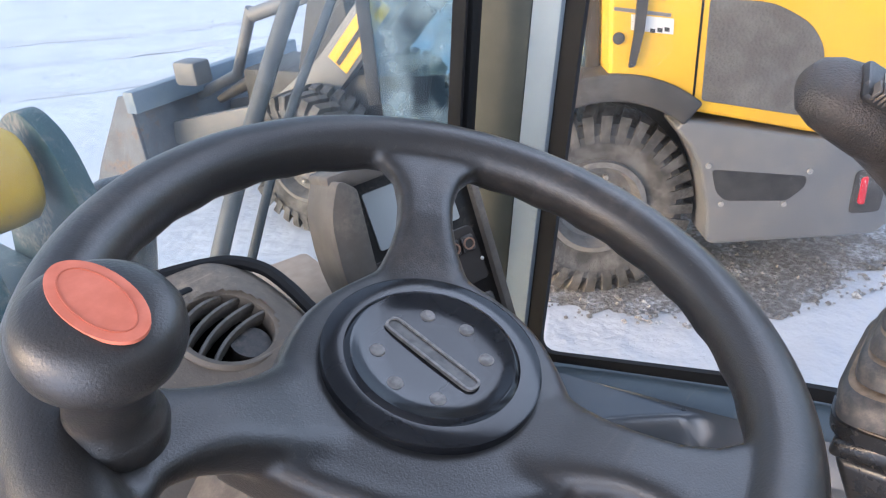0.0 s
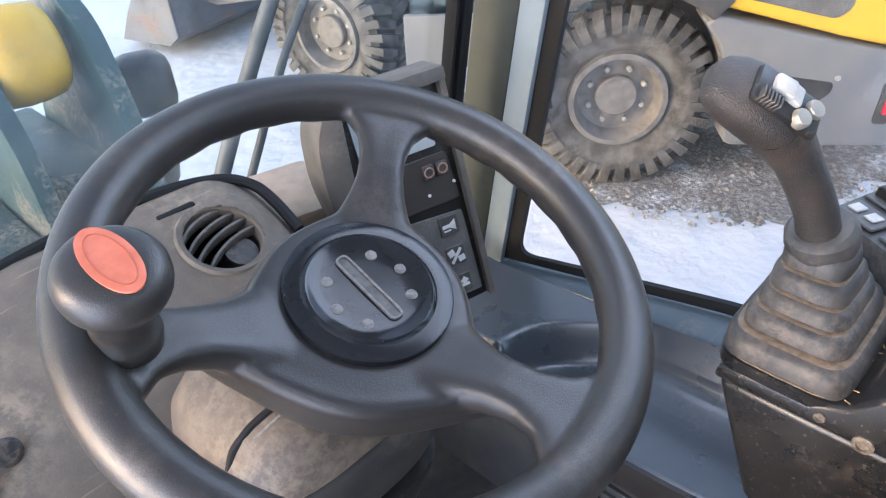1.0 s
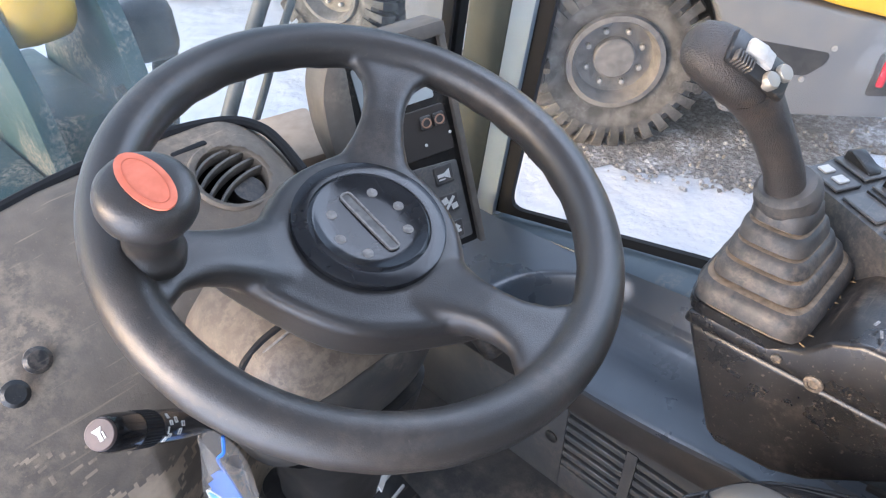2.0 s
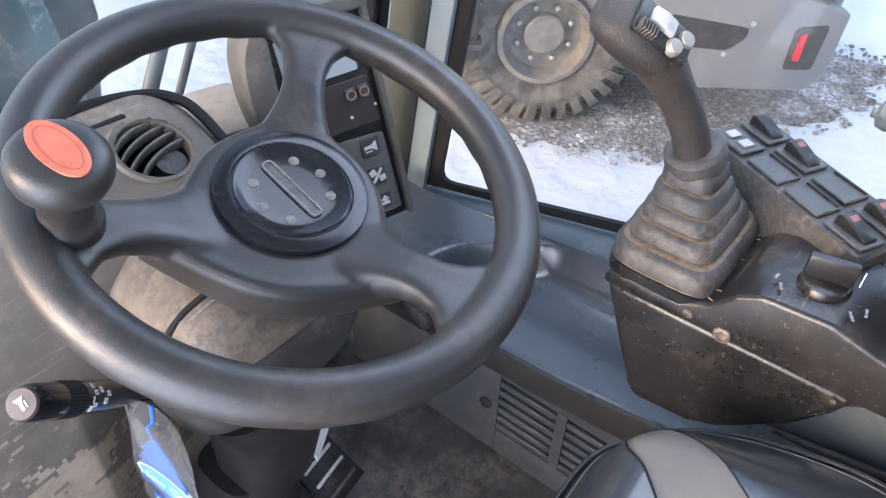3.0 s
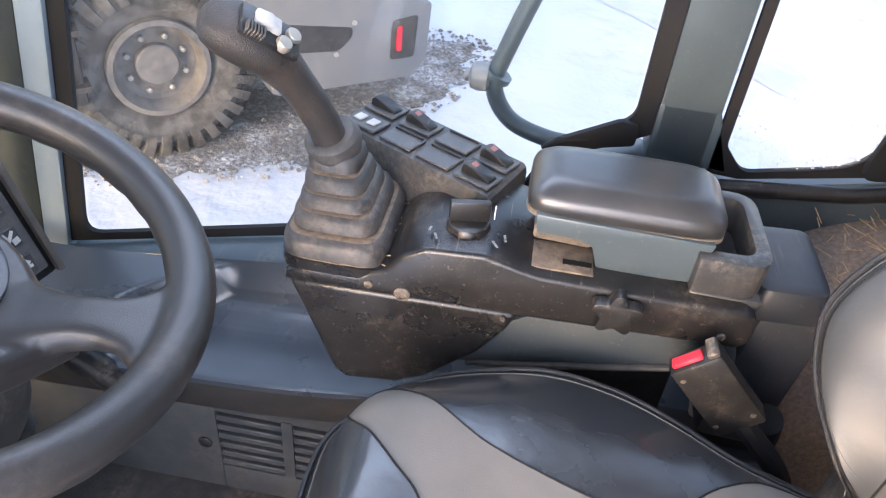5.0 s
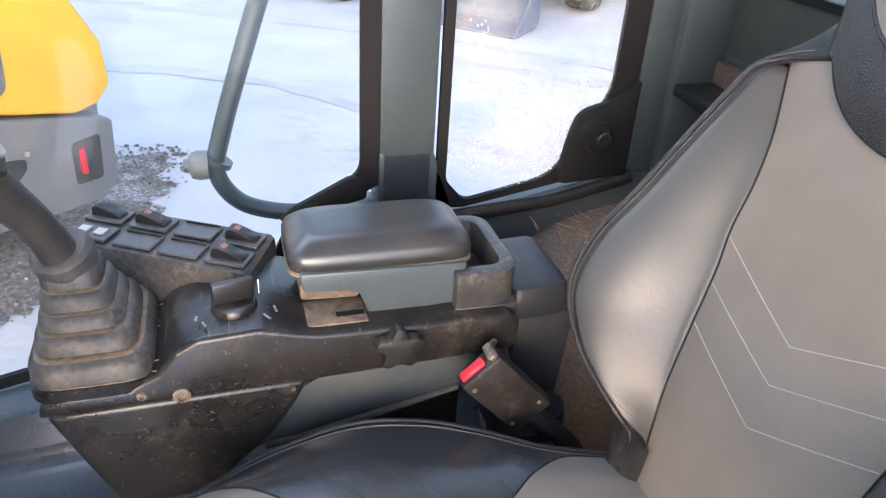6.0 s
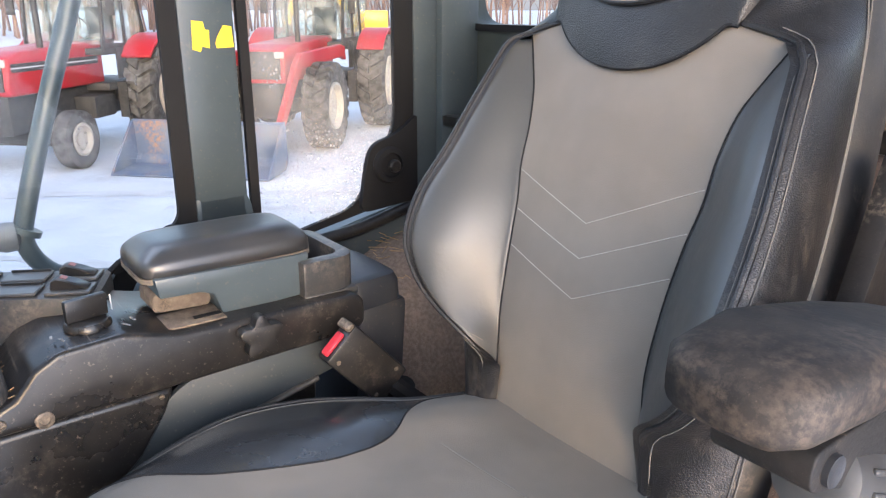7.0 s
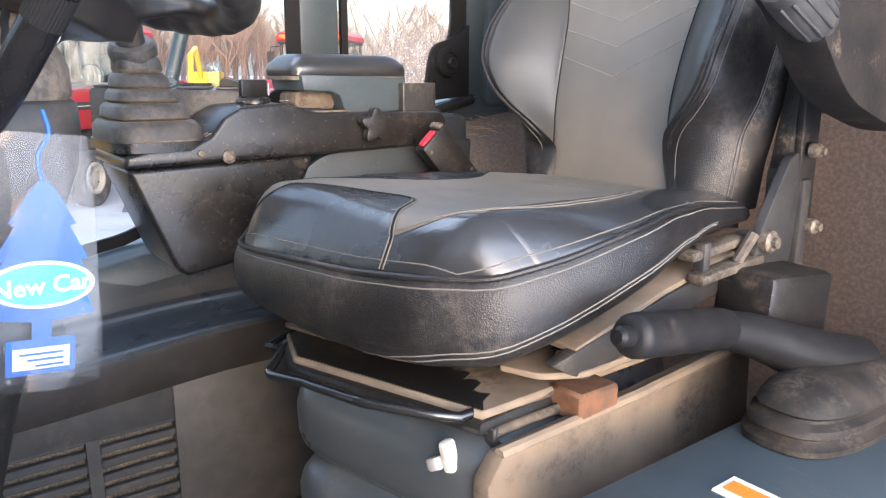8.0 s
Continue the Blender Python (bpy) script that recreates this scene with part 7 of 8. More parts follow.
def add_wheel(parent, at, R, r_in, width, out, rim_mat, lugs, bolts=8, hub_r=0.12, tyre_mat=None, lug_h=0.03):
    """A wheel under a vehicle; out is the side of the hub along local y."""
    tyre = part("wheel", moved(tyre_bm(R, r_in, width, lugs, lug_h), pose(*at)), tyre_mat or M_TYRE, parent, sharp=45)
    s = out * width / 2
    rim = part("rim", moved(lathe([(0.0, 0.2), (r_in + 0.02, 0.2), (r_in + 0.015, 0.80), (r_in + 0.01, 0.93), (r_in - 0.02, 0.95), (r_in - 0.035, 0.75), (r_in - 0.05, 0.45), (hub_r + 0.05, 0.40), (hub_r + 0.03, 0.42), (hub_r + 0.02, 0.42), (0.0, 0.42)], 40), pose(*at) @ pose(0, 0, 0, 90 if out < 0 else -90, 0, 0) @ Matrix.Diagonal((1, 1, width / 2, 1))), rim_mat, tyre, sharp=30)
    part("hub", moved(lathe([(hub_r, 0.40), (hub_r, 0.62), (hub_r * 0.92, 0.66), (0, 0.67)], 28), pose(*at) @ pose(0, 0, 0, 90 if out < 0 else -90, 0, 0) @ Matrix.Diagonal((1, 1, width / 2, 1))), rim_mat, rim)
    for k in range(bolts):
        a = 2 * math.pi * (k + 0.5) / bolts
        rb = hub_r + 0.045
        part("nut", lathe([(0.017, 0), (0.016, 0.028), (0.009, 0.034), (0, 0.036)], 8, (at[0] + rb * math.cos(a), at[1] + s * 0.42, at[2] + rb * math.sin(a)), (90 if out < 0 else -90, 0, 0)), M_NUT, rim)
    return tyre


M_NUT = material("dull wheel nut", (0.42, 0.40, 0.37), 0.5, metal=0.3)
M_DARKGLASS = glass("blue-tinted cab glass", (0.72, 0.82, 0.86), gloss=0.9, dirt=0.55, dirt_colour=(0.5, 0.62, 0.68))
M_MESH = material("perforated grey grille", (0.12, 0.115, 0.11), 0.6, second=(0.17, 0.165, 0.155), scale=6, bump=0.004, bump_scale=55, bump_kind="cells")
M_DARK = material("black machine plastic", (0.035, 0.035, 0.037), 0.6, second=(0.06, 0.058, 0.055), scale=10)
M_LAMP = material("red lamp lens", (0.6, 0.02, 0.035), 0.2, coat=0.5)

# ---- yellow articulated loader ----
TH = math.degrees(math.atan2(-0.766, 0.643))
YL = Matrix.Translation((3.48, 1.85, 0)) @ pose(0, 0, 0, 0, 0, TH)    # x to its rear, y away from the cab, z up
yl = thing("wheel_loader", YL, "yellow compact wheel loader with grey side skirts, parked on gravel", "wheel loader", "parked machines")
B = -0.13
def flank_plate(outline, y0, y1, bevel=0.012, seg=2):
    return prism(outline, y1 - y0, bevel, seg, Matrix.Translation((0, y0, 0)) @ XZ)
add_wheel(yl, (-0.02, 0.20, 0.555), 0.555, 0.27, 0.42, -1, M_RIM, 32, lug_h=0.04)
add_wheel(yl, (-0.02, 1.45, 0.555), 0.555, 0.27, 0.42, 1, M_RIM, 32, lug_h=0.04)
hood = [(0.0, 1.24), (0.16, 1.22), (0.30, 1.16), (0.41, 1.125), (0.46, 1.115), (1.06, 0.955), (1.42, 0.875), (1.56, 0.90), (1.66, 1.0), (1.64, 1.25), (1.50, 1.50), (1.25, 1.68), (0.9, 1.80), (0.0, 1.92)]
part("hood", flank_plate(hood, B, 1.75, 0.03, 3), M_YELLOW, yl, "yellow engine hood")
part("hood_joint", flank_plate([(0.428, 1.12), (0.440, 1.12), (0.465, 1.84), (0.453, 1.84)], B - 0.003, B + 0.01, 0), M_BAND, yl)
gr = rounded([(0.486, 1.68), (0.479, 1.178), (1.003, 1.052), (1.07, 1.10), (1.088, 1.38), (1.0, 1.52), (0.80, 1.64)], [0.02, 0.02, 0.03, 0.05, 0.1, 0.1, 0.1])
part("side_grille", flank_plate(gr, B - 0.006, B + 0.03, 0.003, 1), M_MESH, yl, "grey mesh grille panel")
part("hood_handle", flank_plate(rounded([(0.090, 1.385), (0.125, 1.39), (0.165, 1.56), (0.180, 1.72), (0.155, 1.77), (0.125, 1.72), (0.115, 1.56)], 0.012), B - 0.035, B - 0.02, 0.004, 1), M_DARK, yl, "black grab handle")
part("maker_plate", flank_plate([(0.105, 1.565), (0.315, 1.525), (0.315, 1.60), (0.105, 1.64)], B - 0.004, B, 0), material("white data plate", (0.75, 0.74, 0.7), 0.5), yl, "white data plate with grey bars")
for k in range(3):
    part("plate_bar", flank_plate([(0.20 + 0.035 * k, 1.545), (0.225 + 0.035 * k, 1.54), (0.225 + 0.035 * k, 1.56), (0.20 + 0.035 * k, 1.565)], B - 0.006, B - 0.003, 0), M_DARK, yl)
for k, (x0, x1, z, h) in enumerate(((0.02, 0.30, 1.665, 0.018), (0.06, 0.10, 1.72, 0.05), (0.13, 0.19, 1.71, 0.05), (0.22, 0.27, 1.70, 0.05))):
    part("decal_bar", flank_plate([(x0, z), (x1, z - (x1 - x0) * 0.2), (x1, z - (x1 - x0) * 0.2 + h), (x0, z + h)], B - 0.004, B, 0), M_LOADER if k == 0 else material("red-grey decal", (0.45, 0.12, 0.06), 0.5), yl)
part("lock", lathe([(0.03, 0), (0.03, 0.01), (0.02, 0.014), (0, 0.014)], 18, (0.045, B, 1.53), (90, 0, 0)), M_DARK, yl)
skirt_o = [(0.352, 1.045), (0.41, 1.085), (1.06, 0.935), (1.42, 0.86), (1.62, 0.80), (1.60, 0.42), (1.50, 0.33), (1.30, 0.33), (0.60, 0.345), (0.555, 0.37), (0.545, 0.58), (0.50, 0.80), (0.44, 0.93)]
part("side_skirt", flank_plate(skirt_o, B - 0.02, 0.12, 0.02, 3), M_LOADER, yl, "grey plastic side skirt")
part("rear_weight", flank_plate([(1.35, 0.33), (1.55, 0.36), (1.66, 0.48), (1.69, 0.95), (1.35, 0.95)], 0.05, 1.6, 0.05, 3), M_LOADER, yl, "grey cast counterweight")
part("skirt_recess", flank_plate(rounded([(0.555, 0.80), (1.075, 0.715), (1.07, 0.655), (0.98, 0.58), (0.64, 0.61), (0.585, 0.67)], 0.03), B - 0.024, B - 0.016, 0.003, 1), M_DARK, yl, "dark recessed step panel")
for x, z in ((0.535, 0.822), (1.085, 0.742), (0.62, 0.594), (0.965, 0.562)):
    part("skirt_bolt", lathe([(0.016, 0), (0.015, 0.01), (0, 0.012)], 12, (x, B - 0.02, z), (90, 0, 0)), M_NUT, yl)
part("tail_lamp", flank_plate(rounded([(1.365, 0.53), (1.405, 0.525), (1.405, 0.69), (1.37, 0.68)], 0.015), B - 0.035, B - 0.01, 0.006, 2), M_LAMP, yl, "red tail lamp")
part("lamp_housing", flank_plate(rounded([(1.33, 0.47), (1.50, 0.47), (1.52, 0.74), (1.335, 0.72)], 0.03), B - 0.026, B, 0.006, 2), M_DARK, yl)
arc = []
for k in range(13):
    a = radians(124 - 76 * k / 12)
    arc.append((-0.02 + 0.615 * math.cos(a), 0.60 + 0.615 * math.sin(a)))
arc2 = [(-0.02 + (p[0] + 0.02) * 1.235, 0.60 + (p[1] - 0.60) * 1.235) for p in arc][::-1]
part("mudguard", flank_plate(arc + arc2, B - 0.03, 0.35, 0.02, 3), material("grey-black mudguard plastic", (0.062, 0.06, 0.058), 0.55, second=(0.09, 0.084, 0.078), scale=8, stains=(0.14, 0.125, 0.11), stain_scale=3, stain_at=(0.55, 0.8)), yl, "black plastic mudguard")
part("underframe", span(-0.5, 1.4, 0.3, 1.35, 0.35, 1.3, 0.02), M_DARK, yl)
part("cab_step", join(span(-0.62, -0.42, B + 0.05, 0.35, 0.45, 1.25, 0.02), span(-0.64, -0.40, B, 0.05, 0.55, 0.58), span(-0.64, -0.40, B, 0.05, 0.85, 0.88)), M_DARK, yl)
# cab: posts, glass, roof
cab = part("cab_frame", join(*[span(x, x + 0.07, y, y + 0.07, 1.25, 2.75, 0.01) for x in (-1.25, -0.08) for y in (0.05, 1.45)], span(-1.3, 0.05, 0.0, 1.6, 2.72, 2.86, 0.04)), M_DARK, yl)
part("cab_side", span(-1.22, -0.06, 0.055, 0.10, 0.75, 1.05, 0.01), M_LOADER, yl)
for p in (span(-1.18, -0.08, 0.08, 0.09, 1.05, 2.72), span(-1.18, -0.08, 1.49, 1.50, 1.05, 2.72), span(-1.24, -1.23, 0.12, 1.45, 1.25, 2.72)):
    part("cab_window", p, M_DARKGLASS, cab, "blue-tinted cab window")
for x, z, s in ((-0.55, 1.78, 0.10), (-0.30, 1.66, 0.14)):
    part("sticker", span(x, x + 0.05, 0.074, 0.079, z, z + s), M_MARK, cab)
# front frame, turned at the joint
FM = YL.inverted() @ (Matrix.Translation((3.12, 4.38, 0)) @ pose(0, 0, 0, 0, 0, math.degrees(math.atan2(0.98, -0.18)) + 180))
def front(bm):
    return moved(bm, FM)
fw = add_wheel(yl, (0, 0, 0), 0.53, 0.27, 0.40, -1, M_RIM, 32, lug_h=0.04)
for o in (fw, *fw.children_recursive):
    o.data.transform(FM @ pose(0.27, 0.20, 0.53))
fw2 = add_wheel(yl, (0, 0, 0), 0.53, 0.27, 0.40, 1, M_RIM, 32, lug_h=0.04)
for o in (fw2, *fw2.children_recursive):
    o.data.transform(FM @ pose(0.27, 1.45, 0.53))
part("front_frame", front(join(span(-0.6, 0.9, 0.5, 1.15, 0.4, 1.1, 0.04), prism([(-0.1, 1.0), (0.5, 1.0), (0.45, 1.75), (0.2, 1.8)], 0.55, 0.02, 2, Matrix.Translation((0, 0.55, 0)) @ XZ))), M_DARK, yl)
for y in (0.42, 1.13):
    part("lift_arm", front(prism([(1.05, 1.62), (1.10, 1.85), (0.90, 1.86), (0.25, 1.22), (-0.3, 0.86), (-1.45, 0.62), (-1.50, 0.42), (-1.30, 0.40), (-0.3, 0.62), (0.40, 0.98)], 0.10, 0.015, 2, Matrix.Translation((0, y, 0)) @ XZ)), M_LOADER, yl, "grey lift arm")
part("name_plate", front(prism([(0.36, 1.24), (0.50, 1.12), (0.94, 1.57), (0.80, 1.68)], 0.006, 0, 1, Matrix.Translation((0, 0.412, 0)) @ XZ)), M_YELLOW, yl, "yellow plate with dark bars")
for k in range(7):
    part("plate_bar", front(moved(box(0.038, 0.008, 0.105, (0, 0, 0), 0, 1), pose(0.475 + 0.058 * k, 0.411, 1.225 + 0.059 * k, 0, 45, 0))), M_DARK, yl)
part("lift_cylinder", front(tube([(0.1, 0.60, 0.95), (-0.55, 0.60, 1.0), (-1.0, 0.60, 0.80)], [0.06, 0.06, 0.035], 12)), M_DARK, yl)
part("tilt_linkage", front(join(tube([(0.3, 0.85, 1.7), (-0.7, 0.85, 1.45)], 0.06, 12), tube([(-0.7, 0.85, 1.5), (-1.0, 0.85, 0.95), (-1.5, 0.85, 0.75)], 0.05, 10), box(0.25, 0.2, 0.2, (-1.15, 0.5, 1.05), 0.03))), M_LOADER, yl)
bk_o = [(-1.50, 0.95), (-1.46, 0.20), (-1.60, 0.10), (-2.25, 0.06), (-2.25, 0.10), (-1.66, 0.16), (-1.55, 0.28), (-1.58, 0.93)]
part("bucket", front(join(prism(bk_o, 2.0, 0.01, 1, Matrix.Translation((0, 0.10, 0)) @ XZ), prism([(-1.50, 0.95), (-1.46, 0.20), (-1.60, 0.10), (-2.25, 0.06), (-2.1, 0.30), (-1.62, 0.93)], 0.03, 0.005, 1, Matrix.Translation((0, 0.07, 0)) @ XZ), prism([(-1.50, 0.95), (-1.46, 0.20), (-1.60, 0.10), (-2.25, 0.06), (-2.1, 0.30), (-1.62, 0.93)], 0.03, 0.005, 1, Matrix.Translation((0, 2.10, 0)) @ XZ))), material("worn grey bucket steel", (0.17, 0.18, 0.2), 0.5, second=(0.12, 0.125, 0.135), scale=4, stains=(0.25, 0.14, 0.07), stain_scale=2.2, stain_at=(0.55, 0.68)), yl, "worn grey bucket with rust")
# top edge of the bucket; its blue paints the screen's reflection over it
part("bucket_lip", front(span(-1.52, -1.40, 0.05, 2.15, 0.80, 0.98, 0.01)), material("bucket edge with painted blue reflection", (0.2, 0.25, 0.3), 0.45), yl)

# ---- own lift arms with the yellow roller ----
ob_ = thing("lift_frame", Matrix.Translation((0.45, 1.6, 0.0)), "worn teal lift frame with a yellow roller", "lift frame")
def cheek(x0, x1, top):
    o = rounded([(1.38, 1.2), (1.42, 1.70), (1.50, top - 0.06), (1.62, top), (1.74, top - 0.05), (1.84, top - 0.20), (1.95, 1.50), (2.10, 1.30), (2.10, 0.8), (1.38, 0.8)], [0.02, 0.08, 0.08, 0.08, 0.08, 0.08, 0.06, 0.02, 0.02, 0.02])
    return side_plate(o, x0, x1, 0.012, 2)
part("near_cheek", cheek(0.345, 0.385, 1.90), M_TEAL, ob_, world_space=True)
part("far_cheek", cheek(0.565, 0.61, 1.965), M_TEAL, ob_, world_space=True)
part("roller", lathe([(0.0, 0), (0.085, 0), (0.098, 0.014), (0.103, 0.05), (0.103, 0.09), (0.098, 0.128), (0.085, 0.142), (0, 0.142)], 44, (0.395, 1.60, 1.84), (0, 90, 0)), material("worn yellow paint", (0.72, 0.42, 0.02), 0.45, second=(0.6, 0.34, 0.03), scale=10, stains=(0.3, 0.22, 0.08), stain_scale=12, stain_at=(0.58, 0.75)), ob_, "worn yellow roller", world_space=True)
for x, y, z in ((0.345, 1.62, 1.70), (0.345, 1.75, 1.42), (0.565, 1.47, 1.62), (0.565, 1.52, 1.40)):
    part("bolt", lathe([(0.022, 0), (0.021, 0.014), (0, 0.016)], 6, (x, y, z), (0, -90, 0)), M_DARK, ob_, world_space=True)
part("cross_beam", join(span(0.387, 0.563, 1.5, 2.0, 0.9, 1.58, 0.02), span(0.0, 0.343, 1.45, 1.95, 0.9, 1.50, 0.02)), M_TEAL, ob_, world_space=True)
part("frame_leg", join(span(0.25, 0.36, 1.5, 2.0, 0.0, 0.95, 0.02), span(0.56, 0.66, 1.5, 2.0, 0.0, 0.95, 0.02)), M_TEAL, ob_, world_space=True)
part("hose", tube([(0.10, 1.30, 1.46), (0.25, 1.28, 1.40), (0.42, 1.30, 1.42), (0.55, 1.34, 1.50), (0.60, 1.42, 1.60)], 0.02, 10, smooth=6), M_TEAL, ob_, world_space=True)
part("work_lamp", join(moved(box(0.145, 0.12, 0.165, (0, 0, 0), 0.045, 3), pose(0.765, 1.72, 1.64, -10, 0, -20)), tube([(0.80, 1.72, 1.58), (0.78, 1.78, 1.34), (0.64, 1.8, 1.15)], 0.035, 10)), material("dusty dark lamp", (0.045, 0.045, 0.05), 0.45, second=(0.1, 0.09, 0.08), scale=12), ob_, "dusty dark lamp on a stalk", world_space=True)

# ---- wiper arms outside the screen ----
M_WIPER = material("grey-black wiper paint", (0.075, 0.078, 0.082), 0.5, second=(0.11, 0.11, 0.11), scale=40)
for pts, r in (([(0.385, 0.73, 1.86), (0.47, 0.745, 1.985), (0.585, 0.745, 2.16), (0.70, 0.70, 2.36)], 0.011), ([(0.435, 0.735, 1.845), (0.55, 0.74, 2.03), (0.66, 0.725, 2.19), (0.76, 0.69, 2.38)], 0.006)):
    solid("wiper_arm", tube(pts, r, 10, smooth=4), M_WIPER, "grey wiper arm outside the windscreen", "wiper", "wiper arms")

# ---- handrail beside the door ----
hr = thing("handrail", Matrix.Translation((0.95, -0.15, 1.86)), "grey tubular handrail on a swivel joint", "handrail")
part("tube", tube([(0.915, -0.315, 1.865), (0.93, -0.26, 1.866), (0.94, -0.195, 1.865), (0.945, -0.135, 1.885), (0.945, -0.105, 1.935), (0.945, -0.118, 2.00), (0.945, -0.165, 2.14), (0.945, -0.215, 2.28), (0.945, -0.29, 2.52), (0.93, -0.35, 2.72)], 0.0135, 14, smooth=6), M_STEEL, hr, world_space=True)
part("collar", tube([(0.945, -0.106, 1.950), (0.945, -0.110, 1.958)], 0.022, 16), M_STEEL, hr, world_space=True)
part("joint", lathe([(0.010, -0.02), (0.021, -0.014), (0.022, 0.0), (0.019, 0.010), (0.010, 0.014), (0.010, 0.020), (0, 0.021)], 20, (0.945, -0.080, 1.948), (-90, 0, 0)), M_LOADER, hr, world_space=True)
solid("door_latch", join(side_plate(rounded([(-0.20, 1.888), (-0.315, 1.915), (-0.315, 1.945), (-0.29, 1.95), (-0.205, 1.905)], 0.006), 0.862, 0.873, 0.002), tube([(0.866, -0.19, 1.888), (0.866, -0.21, 1.905), (0.866, -0.25, 1.914)], 0.005, 8)), M_BAND, "black door latch plate at the glass corner", "latch")
M_YPAINT = material("yellow paint mark", (0.85, 0.6, 0.02), 0.5, second=(0.75, 0.5, 0.02), scale=60)
solid("paint_mark", side_plate([(-0.355, 2.245), (-0.372, 2.243), (-0.374, 2.232), (-0.380, 2.231), (-0.379, 2.205), (-0.368, 2.208), (-0.365, 2.200), (-0.353, 2.204)], 0.8726, 0.8739), M_YPAINT, "torn yellow paint mark on the pillar", "paint mark", "paint marks")
solid("paint_mark", side_plate([(-0.392, 2.222), (-0.402, 2.238), (-0.414, 2.236), (-0.416, 2.206), (-0.39, 2.205), (-0.388, 2.212)], 0.8726, 0.8739), M_YPAINT, "torn yellow paint mark on the pillar", "paint mark", "paint marks")

# ---- red tractors ----
M_TRGLASS = glass("pale cab glass", (0.93, 0.96, 0.94), gloss=1.2, dirt=0.3, dirt_colour=(0.7, 0.74, 0.72))
M_PALERIM = material("pale rim paint", (0.5, 0.47, 0.42), 0.5, second=(0.42, 0.39, 0.35), scale=8)
def tractor(m, wheelbase, R, r, rear_w, front_w, hood_h, stripe, label, loader=False, rear_y=0.95, cab_x=0.4, cab_y=0.66):
    """x towards the nose from the rear axle, y to its left, z up."""
    t = thing("tractor", m, label, "tractor", "red tractors")
    for y in (-0.95, 0.95):
        add_wheel(t, (0, math.copysign(rear_y, y), R), R, R * 0.52, rear_w, 1 if y > 0 else -1, M_PALERIM, 20, 8, 0.16, lug_h=0.05)
        add_wheel(t, (wheelbase, y * 0.86, r), r, r * 0.52, front_w, 1 if y > 0 else -1, M_PALERIM, 20 if r > 0.5 else 0, 6, 0.10, lug_h=0.04)
    nose = wheelbase + 0.65
    part("hood", prism([(0.75, hood_h - 0.62), (nose - 0.05, hood_h - 0.62), (nose, hood_h - 0.5), (nose - 0.06, hood_h - 0.10), (nose - 0.35, hood_h - 0.02), (0.75, hood_h + 0.05)], 0.74, 0.04, 3, Matrix.Translation((0, -0.37, 0)) @ XZ), M_RED, t, "red hood")
    for y in (-0.374, 0.370):
        if stripe:
            part("side_stripe", span(0.9, nose - 0.1, y, y + 0.004, hood_h - 0.30, hood_h - 0.18), M_DARK, t)
            part("stripe_line", span(0.9, nose - 0.1, y - 0.002, y + 0.006, hood_h - 0.25, hood_h - 0.235), M_MARK, t)
    part("grille", span(nose - 0.03, nose + 0.01, -0.30, 0.30, hood_h - 0.55, hood_h - 0.12, 0.01), M_DARK, t)
    part("chassis", join(span(-0.4, nose - 0.1, -0.25, 0.25, 0.55, hood_h - 0.6, 0.03), span(-0.3, 0.3, -0.8, 0.8, R - 0.15, R + 0.15, 0.03), span(wheelbase - 0.12, wheelbase + 0.12, -0.7, 0.7, r - 0.1, r + 0.12, 0.03), span(0.9, 1.5, -0.6, 0.6, 0.6, 0.95, 0.04)), M_DARK, t)
    top = hood_h + 0.98
    c, d = cab_x, cab_y
    cab = part("cab_base", span(c - 0.55, c + 0.80, -d, d, hood_h - 0.16, hood_h - 0.06, 0.01), M_DARK, t)
    ends = ((c + 0.72, c + 0.62), (c + 0.05, c + 0.06), (c - 0.62, c - 0.40))
    for x0, x1 in ends:
        for y in (-d - 0.02, d - 0.03):
            part("cab_post", prism([(x0, hood_h - 0.1), (x0 + 0.06, hood_h - 0.1), (x1 + 0.06, top - 0.1), (x1, top - 0.1)], 0.05, 0.01, 1, Matrix.Translation((0, y, 0)) @ XZ), M_DARK, cab)
    part("cab_sill", join(span(c - 0.60, c + 0.78, -d - 0.015, -d + 0.03, hood_h - 0.06, hood_h + 0.01, 0.01), span(c - 0.60, c + 0.78, d - 0.03, d + 0.015, hood_h - 0.06, hood_h + 0.01, 0.01)), M_DARK, cab)
    part("roof", loft([[(c + 0.14 + (0.62 + e) * sx, (d + 0.06 + e) * sy, top + z) for sx, sy in ((1, 1), (-1, 1), (-1, -1), (1, -1))] for z, e in ((-0.12, -0.03), (-0.10, 0.0), (-0.02, 0.0), (0.05, -0.06), (0.07, -0.18))]), M_RED, t, "red cab roof")
    part("roof_edge", span(c - 0.46, c + 0.74, -d - 0.04, d + 0.04, top - 0.16, top - 0.118, 0.01), M_DARK, cab)
    panes = []
    for y in (-d, d - 0.01):
        for (xa, xb), (xc, xd) in (((c + 0.11, c + 0.12), (c + 0.72, c + 0.62)), ((c - 0.56, c - 0.34), (c + 0.05, c + 0.06))):
            panes.append(prism([(xa, hood_h), (xc, hood_h), (xd, top - 0.16), (xb, top - 0.16)], 0.01, 0, 1, Matrix.Translation((0, y, 0)) @ XZ))
    panes.append(prism([(c + 0.74, hood_h), (c + 0.75, hood_h), (c + 0.65, top - 0.16), (c + 0.64, top - 0.16)], 2 * d - 0.1, 0, 1, Matrix.Translation((0, -d + 0.05, 0)) @ XZ))
